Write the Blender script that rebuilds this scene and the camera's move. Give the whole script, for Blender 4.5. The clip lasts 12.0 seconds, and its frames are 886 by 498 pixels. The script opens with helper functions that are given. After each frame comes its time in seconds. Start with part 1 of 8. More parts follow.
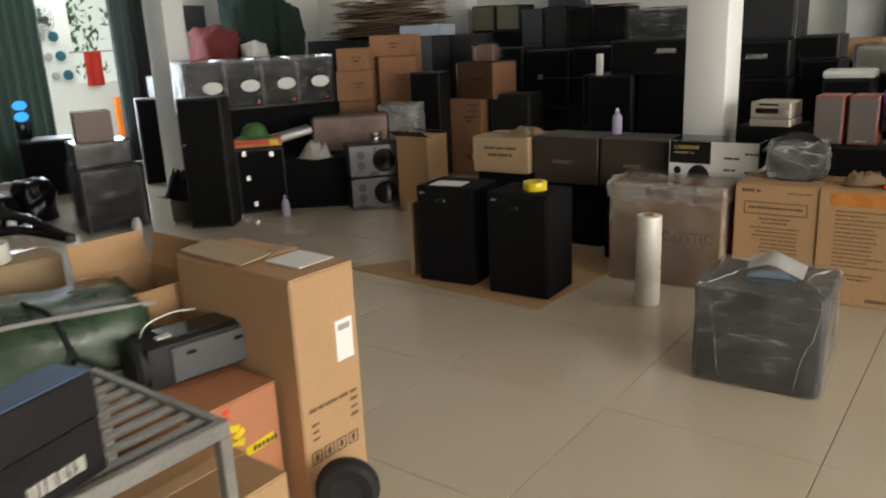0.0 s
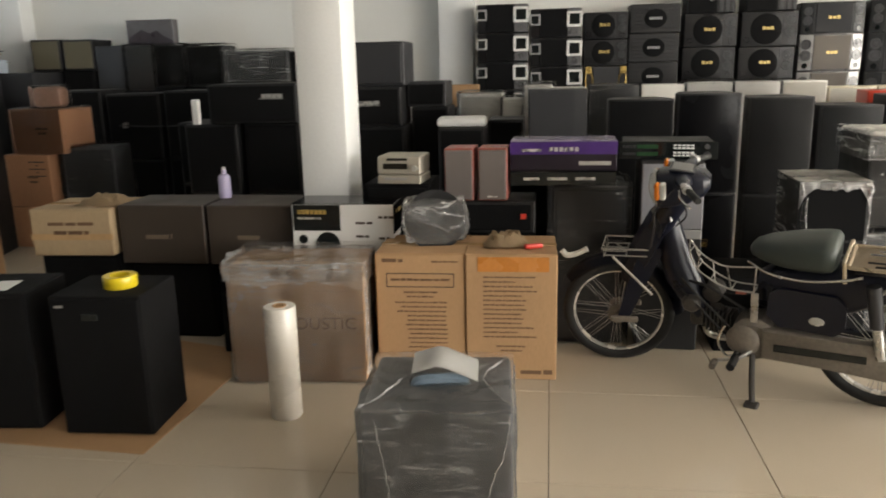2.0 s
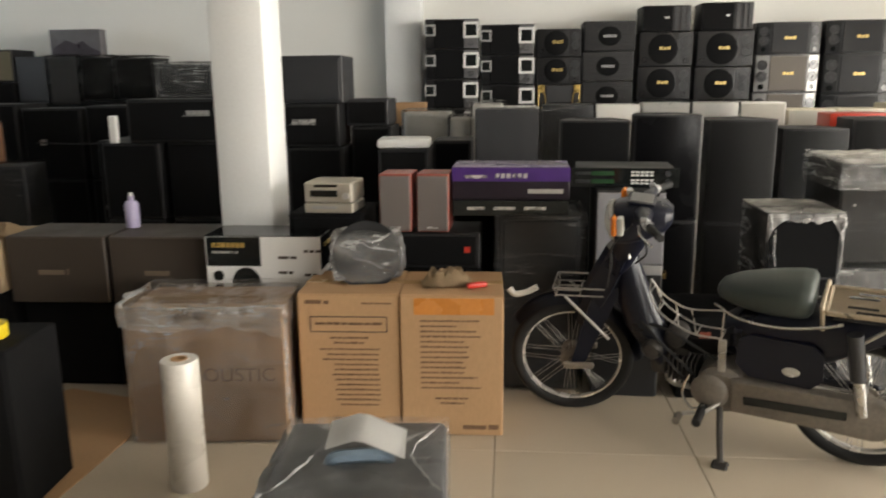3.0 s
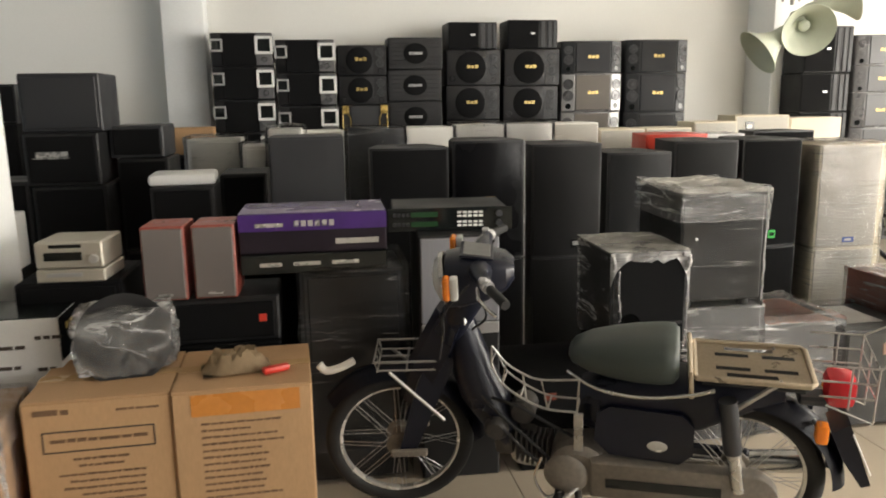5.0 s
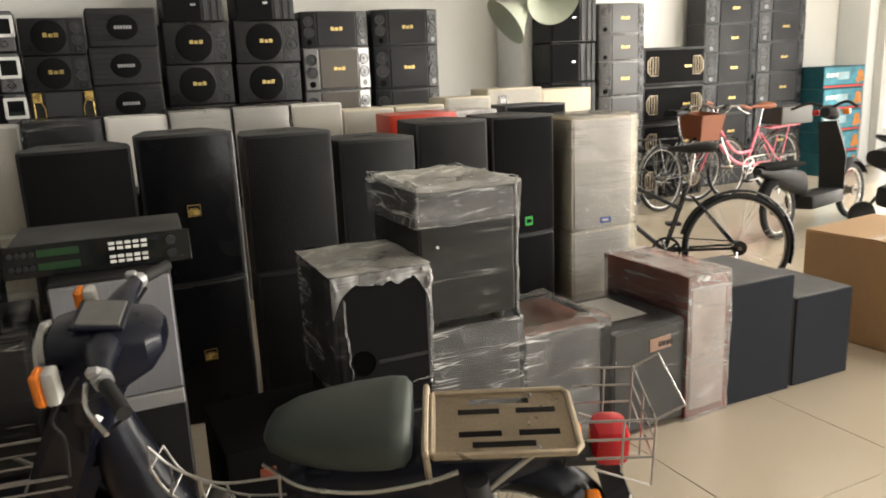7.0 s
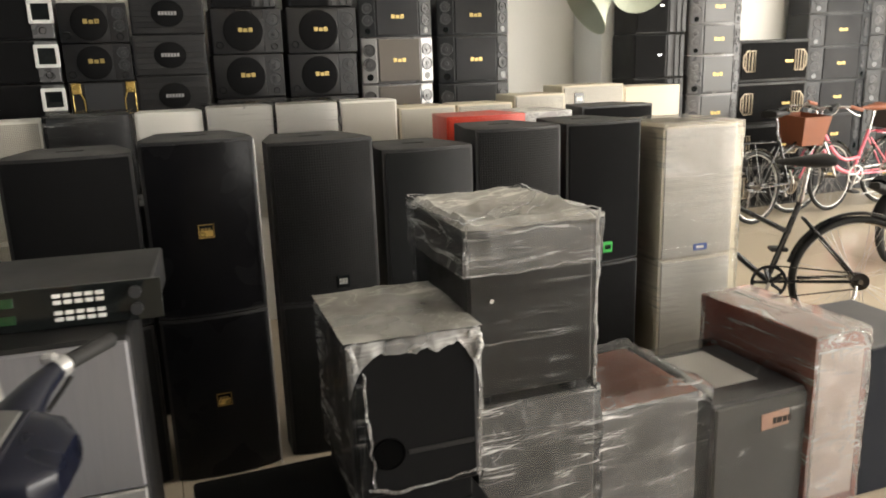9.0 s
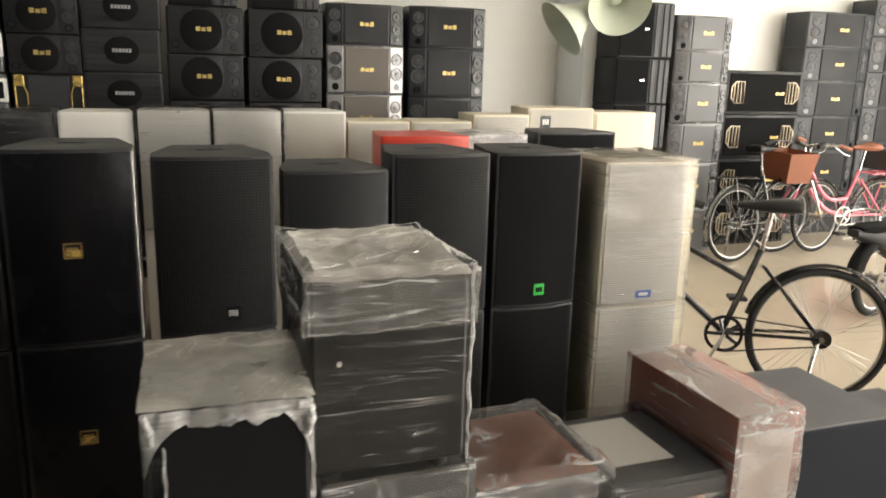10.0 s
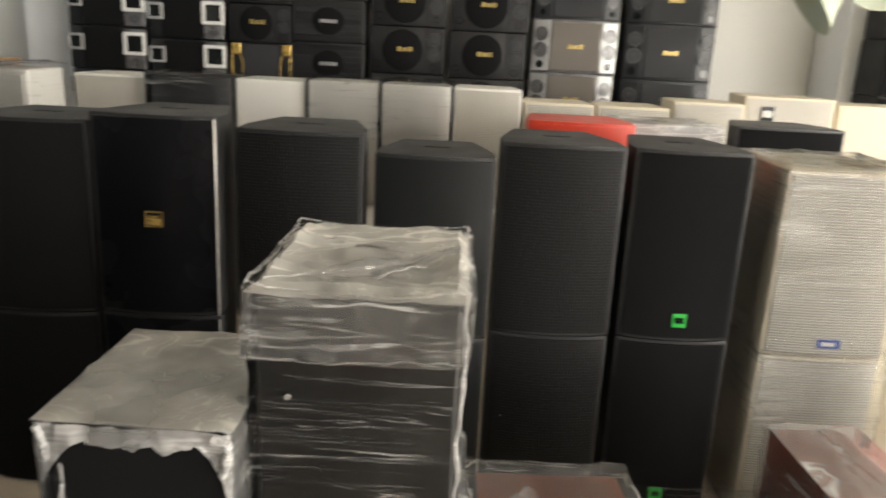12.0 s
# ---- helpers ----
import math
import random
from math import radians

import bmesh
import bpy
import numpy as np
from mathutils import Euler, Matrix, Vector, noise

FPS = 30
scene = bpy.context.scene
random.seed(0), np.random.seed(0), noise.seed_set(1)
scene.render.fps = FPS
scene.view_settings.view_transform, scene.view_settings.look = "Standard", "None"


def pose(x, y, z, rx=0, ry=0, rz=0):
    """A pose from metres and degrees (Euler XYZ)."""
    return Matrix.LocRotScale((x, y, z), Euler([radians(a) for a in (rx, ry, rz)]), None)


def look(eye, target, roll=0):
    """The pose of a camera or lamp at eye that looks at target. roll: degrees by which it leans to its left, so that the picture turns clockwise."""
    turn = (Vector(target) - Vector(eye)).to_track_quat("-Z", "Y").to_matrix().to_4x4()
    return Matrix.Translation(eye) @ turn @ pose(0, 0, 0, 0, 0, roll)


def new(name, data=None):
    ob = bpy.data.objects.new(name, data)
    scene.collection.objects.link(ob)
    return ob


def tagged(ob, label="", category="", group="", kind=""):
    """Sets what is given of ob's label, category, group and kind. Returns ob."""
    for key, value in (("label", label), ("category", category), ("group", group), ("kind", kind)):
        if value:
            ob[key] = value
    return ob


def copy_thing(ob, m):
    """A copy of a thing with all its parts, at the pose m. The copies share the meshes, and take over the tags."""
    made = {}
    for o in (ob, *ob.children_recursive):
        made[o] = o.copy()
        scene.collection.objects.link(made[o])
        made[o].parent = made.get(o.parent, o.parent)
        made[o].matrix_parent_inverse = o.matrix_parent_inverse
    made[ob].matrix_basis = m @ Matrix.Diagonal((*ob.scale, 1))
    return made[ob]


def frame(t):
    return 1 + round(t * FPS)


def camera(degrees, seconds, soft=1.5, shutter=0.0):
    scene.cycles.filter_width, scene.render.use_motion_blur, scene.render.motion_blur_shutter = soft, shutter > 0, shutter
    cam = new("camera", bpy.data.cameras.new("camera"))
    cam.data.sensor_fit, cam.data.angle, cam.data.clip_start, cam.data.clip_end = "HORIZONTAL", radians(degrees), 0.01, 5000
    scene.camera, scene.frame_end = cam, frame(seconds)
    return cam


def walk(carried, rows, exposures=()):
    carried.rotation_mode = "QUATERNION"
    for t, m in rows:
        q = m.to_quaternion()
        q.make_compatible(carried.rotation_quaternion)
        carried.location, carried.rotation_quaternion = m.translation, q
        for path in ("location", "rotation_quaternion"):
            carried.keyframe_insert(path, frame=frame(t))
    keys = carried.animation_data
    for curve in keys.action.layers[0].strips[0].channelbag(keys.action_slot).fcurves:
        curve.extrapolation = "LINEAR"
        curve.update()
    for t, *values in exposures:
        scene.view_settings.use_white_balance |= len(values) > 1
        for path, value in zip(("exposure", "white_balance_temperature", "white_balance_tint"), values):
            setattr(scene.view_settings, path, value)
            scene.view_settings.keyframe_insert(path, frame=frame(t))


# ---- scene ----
cam = camera(60.2, 12.0, soft=1.8, shutter=0.5)
PATH = [
    (0, (0.182, 0.159, 1.469), (-0.983, 1.694, 0.936), -2.6),
    (0.5, (0.091, 0.388, 1.473), (-1.01, 1.988, 0.996), -2.8),
    (1, (0.006, 0.637, 1.472), (-0.919, 2.355, 1.034), -0.3),
    (1.5, (-0.132, 0.846, 1.463), (-0.621, 2.729, 1.002), 0.5),
    (2, (-0.218, 1.056, 1.47), (-0.492, 2.982, 1.005), -1.3),
    (2.5, (-0.198, 1.295, 1.458), (-0.413, 3.228, 0.99), -1.1),
    (3, (-0.171, 1.491, 1.466), (-0.334, 3.438, 1.041), -0.6),
    (3.5, (-0.198, 1.688, 1.452), (-0.054, 3.641, 1.045), 0.0),
    (5.5, (-0.073, 2.337, 1.499), (0.388, 4.247, 1.124), -1.6),
    (6, (0.016, 2.526, 1.486), (0.856, 4.299, 1.099), -0.6),
    (6.5, (0.141, 2.693, 1.491), (1.069, 4.417, 1.079), -1.7),
    (7, (0.347, 2.791, 1.489), (1.184, 4.548, 1.028), -2.5),
    (9, (0.639, 3.332, 1.508), (1.312, 5.153, 1.029), -1.9),
    (9.5, (0.9, 3.414, 1.533), (1.528, 5.252, 1.058), 0.4),
    (10, (1.068, 3.495, 1.537), (1.734, 5.325, 1.08), 1.5),
    (10.5, (1.218, 3.659, 1.551), (1.847, 5.508, 1.121), 2.6),
    (11, (1.374, 3.754, 1.535), (1.798, 5.649, 1.058), 1.2),
    (11.5, (1.584, 3.787, 1.545), (1.868, 5.699, 1.029), 3.1),
    (12, (1.647, 3.807, 1.527), (1.659, 5.736, 0.998), 2.9),
]
EXPOSURES = [(0.0, -0.08), (1.5, 0.18), (2.5, 0.34), (3.5, 0.32), (5.5, 0.27), (7.0, 0.16), (9.0, 0.27), (10.0, 0.31), (10.7, 0.27), (12.0, 0.38)]

walk(cam, [(t, look(eye, target, roll)) for t, eye, target, roll in PATH], EXPOSURES)

# ---- world, daylight in the openings, added fill lamps ----
world = bpy.data.worlds.new("world")
world.use_nodes = True
scene.world = world
wn = world.node_tree.nodes
sky = wn.new("ShaderNodeTexSky")
sky.sky_type, sky.sun_disc = "NISHITA", False
sky.sun_elevation, sky.sun_rotation = radians(48), radians(60)
world.node_tree.links.new(sky.outputs["Color"], wn["Background"].inputs["Color"])
wn["Background"].inputs["Strength"].default_value = 0.1

CEIL = 3.9
WALL_Y, LEFT_X, RIGHT_X, FRONT_Y = 9.85, -9.6, 9.75, -3.4


def daylight(name, eye, target, w, h, watts, tint):
    lamp = bpy.data.lights.new(name, "AREA")
    lamp.shape, lamp.size, lamp.size_y, lamp.energy, lamp.color = "RECTANGLE", w, h, watts, tint
    ob = new(name, lamp)
    ob.matrix_world = look(eye, target)
    return ob


sun = bpy.data.lights.new("sun", "SUN")
sun.energy, sun.angle, sun.color = 2.5, radians(3), (1.0, 0.95, 0.88)
sun_ob = new("sun", sun)
sun_ob.matrix_world = look((5, -14, 17), (5, 2, 0))
daylight("daylight_right", (RIGHT_X - 0.05, 5.5, 1.75), (0, 3.2, 0.8), 5.2, 3.2, 430, (1.0, 0.93, 0.82))
# added lamp with no known source, brightens faces turned towards the street side
daylight("daylight_front", (7.1, FRONT_Y + 0.1, 1.9), (2.6, 7, 1.2), 4.2, 2.8, 220, (1.0, 0.95, 0.88))
# added lamp in an assumed opening, evens out the light on the back wall
daylight("daylight_right_near", (RIGHT_X - 0.05, 0.3, 1.75), (0, 3.6, 1.3), 5.0, 3.2, 640, (1.0, 0.94, 0.86))
daylight("daylight_yard", (LEFT_X - 1.4, 6.0, 3.5), (LEFT_X - 1.5, 6.1, 0), 2.2, 3.0, 130, (0.95, 1.0, 0.97))
daylight("daylight_left", (LEFT_X + 0.05, 5.2, 1.6), (0, 5.0, 1.2), 2.0, 2.4, 240, (0.82, 0.93, 1.0))

# ---- materials ----
MATS = {}


def srgb(r, g, b):
    return tuple(((v / 255 + 0.055) / 1.055) ** 2.4 if v > 10 else v / 255 / 12.92 for v in (r, g, b)) + (1.0,)


def mat(name, col, rough=0.5, metal=0.0, vary=0.12, grain=40.0, blotch=2.5, bump=0.1, dist=0.002, stretch=(1, 1, 1), spec=0.5, coat=0.0, rvary=0.1):
    """A painted, woven or moulded surface: two scales of tone, uneven gloss and a fine relief."""
    if name in MATS:
        return MATS[name]
    m = bpy.data.materials.new(name)
    m.use_nodes = True
    n, l = m.node_tree.nodes, m.node_tree.links
    p = n["Principled BSDF"]
    co = n.new("ShaderNodeTexCoord")
    info = n.new("ShaderNodeObjectInfo")
    mp = n.new("ShaderNodeMapping")
    mp.inputs["Scale"].default_value = stretch
    l.new(co.outputs["Object"], mp.inputs["Vector"])
    shift = n.new("ShaderNodeVectorMath")
    shift.operation = "MULTIPLY_ADD"
    l.new(info.outputs["Random"], shift.inputs[0])
    shift.inputs[1].default_value = (17, 31, 11)
    l.new(mp.outputs["Vector"], shift.inputs[2])
    fine, big = n.new("ShaderNodeTexNoise"), n.new("ShaderNodeTexNoise")
    fine.inputs["Scale"].default_value, fine.inputs["Detail"].default_value = grain, 4
    big.inputs["Scale"].default_value, big.inputs["Detail"].default_value = blotch, 3
    for t in (fine, big):
        l.new(shift.outputs[0], t.inputs["Vector"])
    add = n.new("ShaderNodeMath")
    add.operation = "ADD"
    l.new(fine.outputs["Fac"], add.inputs[0])
    l.new(big.outputs["Fac"], add.inputs[1])
    ramp = n.new("ShaderNodeMapRange")
    ramp.inputs["From Min"].default_value, ramp.inputs["From Max"].default_value = 0.6, 1.4
    ramp.inputs["To Min"].default_value, ramp.inputs["To Max"].default_value = 1 - vary, 1 + vary
    l.new(add.outputs[0], ramp.inputs["Value"])
    mul = n.new("ShaderNodeVectorMath")
    mul.operation = "SCALE"
    mul.inputs[0].default_value = col[:3]
    l.new(ramp.outputs["Result"], mul.inputs["Scale"])
    l.new(mul.outputs[0], p.inputs["Base Color"])
    rr = n.new("ShaderNodeMapRange")
    rr.inputs["From Min"].default_value, rr.inputs["From Max"].default_value = 0.3, 0.7
    rr.inputs["To Min"].default_value, rr.inputs["To Max"].default_value = max(0.02, rough - rvary), min(1, rough + rvary)
    l.new(big.outputs["Fac"], rr.inputs["Value"])
    l.new(rr.outputs["Result"], p.inputs["Roughness"])
    p.inputs["Metallic"].default_value = metal
    p.inputs["Specular IOR Level"].default_value = spec
    p.inputs["Coat Weight"].default_value = coat
    if bump:
        b = n.new("ShaderNodeBump")
        b.inputs["Strength"].default_value, b.inputs["Distance"].default_value = bump, dist
        l.new(fine.outputs["Fac"], b.inputs["Height"])
        l.new(b.outputs["Normal"], p.inputs["Normal"])
    MATS[name] = m
    return m


def mesh_mat(name, metal_col, hole_col, pitch=0.008, rough=0.5, hole=0.35):
    """Perforated sheet: round holes on a fine grid."""
    m = mat(name, metal_col, rough, 0.0, 0.1, 60, 3, 0, spec=0.2)
    n, l = m.node_tree.nodes, m.node_tree.links
    p = n["Principled BSDF"]
    co = n["Texture Coordinate"]
    sep = n.new("ShaderNodeSeparateXYZ")
    l.new(co.outputs["Object"], sep.inputs[0])
    waves = []
    for axis, k in (("X", 1.0), ("Z", 1.0)):
        f = n.new("ShaderNodeMath")
        f.operation = "MULTIPLY"
        f.inputs[1].default_value = math.pi / pitch * k
        l.new(sep.outputs[axis], f.inputs[0])
        s = n.new("ShaderNodeMath")
        s.operation = "SINE"
        l.new(f.outputs[0], s.inputs[0])
        waves.append(s)
    prod = n.new("ShaderNodeMath")
    prod.operation = "MULTIPLY"
    l.new(waves[0].outputs[0], prod.inputs[0])
    l.new(waves[1].outputs[0], prod.inputs[1])
    ab = n.new("ShaderNodeMath")
    ab.operation = "ABSOLUTE"
    l.new(prod.outputs[0], ab.inputs[0])
    gt = n.new("ShaderNodeMapRange")
    gt.inputs["From Min"].default_value, gt.inputs["From Max"].default_value = hole, hole + 0.2
    l.new(ab.outputs[0], gt.inputs["Value"])
    mix = n.new("ShaderNodeMix")
    mix.data_type = "RGBA"
    src = p.inputs["Base Color"].links[0].from_socket
    l.new(src, mix.inputs["A"])
    mix.inputs["B"].default_value = hole_col
    l.new(gt.outputs["Result"], mix.inputs["Factor"])
    l.new(mix.outputs["Result"], p.inputs["Base Color"])
    b = n.new("ShaderNodeBump")
    b.invert = True
    b.inputs["Strength"].default_value, b.inputs["Distance"].default_value = 0.5, 0.002
    l.new(gt.outputs["Result"], b.inputs["Height"])
    l.new(b.outputs["Normal"], p.inputs["Normal"])
    return m


def film_mat(name, haze, crease, tint=(0.75, 0.75, 0.74, 1), streak=(2.5, 2.5, 26), rough=0.07, width=0.03, gloss=1.0, squiggle=0.7):
    """Stretch wrap: clear and glossy, with thin whitish creases that also paint its glints, and a little haze in
    patches.
    """
    m = bpy.data.materials.new(name)
    m.use_nodes = True
    n, l = m.node_tree.nodes, m.node_tree.links
    p, out = n["Principled BSDF"], n["Material Output"]
    p.inputs["Base Color"].default_value = tint
    p.inputs["Roughness"].default_value = 0.35
    co, mp, info = n.new("ShaderNodeTexCoord"), n.new("ShaderNodeMapping"), n.new("ShaderNodeObjectInfo")
    mp.inputs["Scale"].default_value = streak
    mp.inputs["Rotation"].default_value = (0.05, 0.12, 0.0)
    l.new(co.outputs["Object"], mp.inputs["Vector"])
    add = n.new("ShaderNodeVectorMath")
    add.operation = "MULTIPLY_ADD"
    l.new(info.outputs["Random"], add.inputs[0])
    add.inputs[1].default_value = (13, 7, 19)
    l.new(mp.outputs["Vector"], add.inputs[2])
    a, c, big = (n.new("ShaderNodeTexNoise") for _ in range(3))
    for t, sc, det, dis in ((a, 1.0, 3, 0.5), (c, 9, 4, 1.2), (big, 3.5, 3, 0.3)):
        t.inputs["Scale"].default_value, t.inputs["Detail"].default_value, t.inputs["Distortion"].default_value = sc, det, dis
    l.new(add.outputs[0], a.inputs["Vector"])
    l.new(co.outputs["Object"], c.inputs["Vector"])
    l.new(co.outputs["Object"], big.inputs["Vector"])

    def ridge(src, wid, hi):
        d = n.new("ShaderNodeMath")
        d.operation = "SUBTRACT"
        l.new(src, d.inputs[0])
        d.inputs[1].default_value = 0.52
        q = n.new("ShaderNodeMath")
        q.operation = "ABSOLUTE"
        l.new(d.outputs[0], q.inputs[0])
        r = n.new("ShaderNodeMapRange")
        r.inputs["From Min"].default_value, r.inputs["From Max"].default_value = 0.0, wid
        r.inputs["To Min"].default_value, r.inputs["To Max"].default_value = hi, 0.0
        l.new(q.outputs[0], r.inputs["Value"])
        return r.outputs["Result"]

    patch = n.new("ShaderNodeMapRange")
    patch.inputs["From Min"].default_value, patch.inputs["From Max"].default_value = 0.38, 0.68
    l.new(big.outputs["Fac"], patch.inputs["Value"])
    both = n.new("ShaderNodeMath")
    both.operation = "MAXIMUM"
    l.new(ridge(a.outputs["Fac"], width, crease), both.inputs[0])
    l.new(ridge(c.outputs["Fac"], width * 0.6, crease * squiggle), both.inputs[1])
    gate = n.new("ShaderNodeMath")
    gate.operation = "MULTIPLY"
    l.new(both.outputs[0], gate.inputs[0])
    l.new(patch.outputs["Result"], gate.inputs[1])
    hz = n.new("ShaderNodeMath")
    hz.operation, hz.use_clamp = "MULTIPLY_ADD", True
    l.new(patch.outputs["Result"], hz.inputs[0])
    hz.inputs[1].default_value = haze * 0.7
    hz.inputs[2].default_value = haze * 0.6
    fac = n.new("ShaderNodeMath")
    fac.operation, fac.use_clamp = "ADD", True
    l.new(hz.outputs[0], fac.inputs[0])
    l.new(gate.outputs[0], fac.inputs[1])
    b = n.new("ShaderNodeBump")
    b.inputs["Strength"].default_value, b.inputs["Distance"].default_value = 0.5, 0.005
    l.new(a.outputs["Fac"], b.inputs["Height"])
    b2 = n.new("ShaderNodeBump")
    b2.inputs["Strength"].default_value, b2.inputs["Distance"].default_value = 0.45, 0.008
    l.new(c.outputs["Fac"], b2.inputs["Height"])
    l.new(b.outputs["Normal"], b2.inputs["Normal"])
    l.new(b2.outputs["Normal"], p.inputs["Normal"])
    tr, gl, fr = n.new("ShaderNodeBsdfTransparent"), n.new("ShaderNodeBsdfGlossy"), n.new("ShaderNodeFresnel")
    gl.inputs["Roughness"].default_value = rough
    gl.inputs["Color"].default_value = (gloss, gloss, gloss, 1)
    fr.inputs["IOR"].default_value = 1.38
    l.new(b2.outputs["Normal"], gl.inputs["Normal"])
    l.new(b2.outputs["Normal"], fr.inputs["Normal"])
    m1, m2 = n.new("ShaderNodeMixShader"), n.new("ShaderNodeMixShader")
    l.new(fr.outputs[0], m1.inputs["Fac"])
    l.new(tr.outputs[0], m1.inputs[1])
    l.new(gl.outputs[0], m1.inputs[2])
    l.new(fac.outputs[0], m2.inputs["Fac"])
    l.new(m1.outputs[0], m2.inputs[1])
    l.new(p.outputs[0], m2.inputs[2])
    l.new(m2.outputs[0], out.inputs["Surface"])
    MATS[name] = m
    return m


def glow_mat(name, col, strength):
    m = bpy.data.materials.new(name)
    m.use_nodes = True
    n, l = m.node_tree.nodes, m.node_tree.links
    e = n.new("ShaderNodeEmission")
    e.inputs["Color"].default_value, e.inputs["Strength"].default_value = col, strength
    tex = n.new("ShaderNodeTexNoise")
    tex.inputs["Scale"].default_value = 1.2
    l.new(e.outputs[0], n["Material Output"].inputs["Surface"])
    MATS[name] = m
    return m


M_WALL = mat("wall_paint", (0.76, 0.76, 0.725, 1), 0.75, vary=0.04, grain=90, blotch=0.6, bump=0.05)
# for unseen walls, dark to cut bounced light; the ceiling is slightly dimmed too
M_LOWBOUNCE = mat("grey_shutter_paint", (0.11, 0.11, 0.108, 1), 0.6, vary=0.08, grain=60, blotch=0.8, bump=0.04)
M_CEIL = mat("ceiling_paint", (0.62, 0.61, 0.59, 1), 0.85, vary=0.04, grain=60, blotch=0.5, bump=0.04)
M_COL = mat("column_paint", (0.80, 0.815, 0.81, 1), 0.6, vary=0.05, grain=70, blotch=1.5, bump=0.05)
M_TILE = mat("floor_tile", (0.56, 0.49, 0.385, 1), 0.16, vary=0.05, grain=220, blotch=1.3, bump=0.015, rvary=0.06, spec=0.5)
M_GROUT = mat("grout", (0.16, 0.13, 0.10, 1), 0.9)
M_VINYL = mat("black_vinyl", (0.007, 0.007, 0.0078, 1), 0.58, vary=0.25, grain=500, blotch=5, bump=0.25, dist=0.0008)
M_PAINT = mat("black_textured_paint", (0.011, 0.011, 0.012, 1), 0.62, vary=0.2, grain=700, blotch=4, bump=0.3, dist=0.0008)
M_KBODY = mat("satin_black", (0.008, 0.008, 0.009, 1), 0.42, vary=0.2, grain=60, blotch=3, bump=0.03, rvary=0.15)
M_GLOSS = mat("black_lacquer", (0.006, 0.006, 0.007, 1), 0.27, vary=0.2, grain=30, blotch=3, bump=0.01, spec=0.16)
M_FELT = mat("black_fabric", (0.0065, 0.0065, 0.007, 1), 0.95, vary=0.3, grain=900, blotch=6, bump=0.4, dist=0.0008, spec=0.15)
M_MESH = mesh_mat("black_perforated_steel", (0.009, 0.009, 0.0095, 1), (0.0015, 0.0015, 0.0015, 1), 0.010, rough=0.6)
M_FINE = mesh_mat("black_fine_grille", (0.012, 0.012, 0.013, 1), (0.004, 0.006, 0.006, 1), 0.006)
M_WMESH = mesh_mat("white_perforated_steel", (0.62, 0.60, 0.54, 1), (0.25, 0.24, 0.21, 1), 0.009)
M_WHITE = mat("white_cabinet", (0.73, 0.72, 0.68, 1), 0.45, vary=0.06, grain=200, blotch=3, bump=0.05)
M_CREAM = mat("cream_cabinet", (0.66, 0.60, 0.47, 1), 0.5, vary=0.07, grain=200, blotch=3, bump=0.06)
M_GREYCAB = mat("grey_cabinet", (0.075, 0.077, 0.082, 1), 0.45, vary=0.12, grain=300, blotch=4, bump=0.1)
M_DGREY = mat("dark_grey_cabinet", (0.026, 0.027, 0.030, 1), 0.5, vary=0.12, grain=300, blotch=4, bump=0.1)
M_CHAMP = mat("champagne_metal", (0.46, 0.43, 0.36, 1), 0.4, 0.3, vary=0.06, grain=150, blotch=4, bump=0.02)
M_SILVER = mat("silver_plastic", (0.42, 0.42, 0.42, 1), 0.35, 0.35, vary=0.08, grain=150, blotch=4, bump=0.03)
M_BRONZE = mat("bronze_fabric", (0.13, 0.115, 0.10, 1), 0.7, vary=0.15, grain=600, blotch=4, bump=0.2)
M_GUN = mat("gunmetal_plastic", (0.16, 0.16, 0.165, 1), 0.3, 0.4, vary=0.1, grain=150, blotch=3, bump=0.03)
M_WINGCLOTH = mat("slate_speaker_cloth", (0.019, 0.020, 0.023, 1), 0.75, vary=0.15, grain=300, blotch=4, bump=0.08)
M_WINGSIDE = mat("dark_slate_plastic", (0.021, 0.023, 0.026, 1), 0.42, 0.1, vary=0.12, grain=150, blotch=3, bump=0.03)
M_CHROME = mat("chrome", (0.52, 0.52, 0.51, 1), 0.24, 1.0, vary=0.1, grain=60, blotch=8, bump=0.03, rvary=0.08)
M_STEEL = mat("worn_steel", (0.45, 0.44, 0.42, 1), 0.38, 0.9, vary=0.2, grain=80, blotch=9, bump=0.06, rvary=0.15)
M_ALU = mat("cast_aluminium", (0.20, 0.178, 0.15, 1), 0.55, 0.3, vary=0.25, grain=60, blotch=12, bump=0.15)
M_DIMGOLD = mat("dull_gold_badge", (0.34, 0.22, 0.07, 1), 0.45, 0.5, vary=0.1, grain=90, blotch=20, bump=0)
M_PORT = mat("deep_black_port", (0.0015, 0.0015, 0.0015, 1), 0.95, vary=0.1, grain=60, spec=0.05)
M_GOLD = mat("gold_badge", (0.60, 0.42, 0.13, 1), 0.3, 0.6, vary=0.1, grain=90, blotch=20, bump=0)
M_BADGEGOLD = mat("brass_badge", (0.50, 0.37, 0.13, 1), 0.35, 0.5, vary=0.15, grain=90, blotch=20, bump=0)
M_BADGE = mat("silver_badge", (0.62, 0.62, 0.60, 1), 0.3, 0.6, vary=0.1, grain=90, blotch=20, bump=0)
M_CARD = mat("cardboard", (0.43, 0.265, 0.135, 1), 0.8, vary=0.12, grain=160, blotch=3.5, bump=0.12, stretch=(1, 1, 0.25))
M_CARD2 = mat("pale_cardboard", (0.42, 0.31, 0.185, 1), 0.8, vary=0.13, grain=160, blotch=3, bump=0.12, stretch=(1, 1, 0.25))
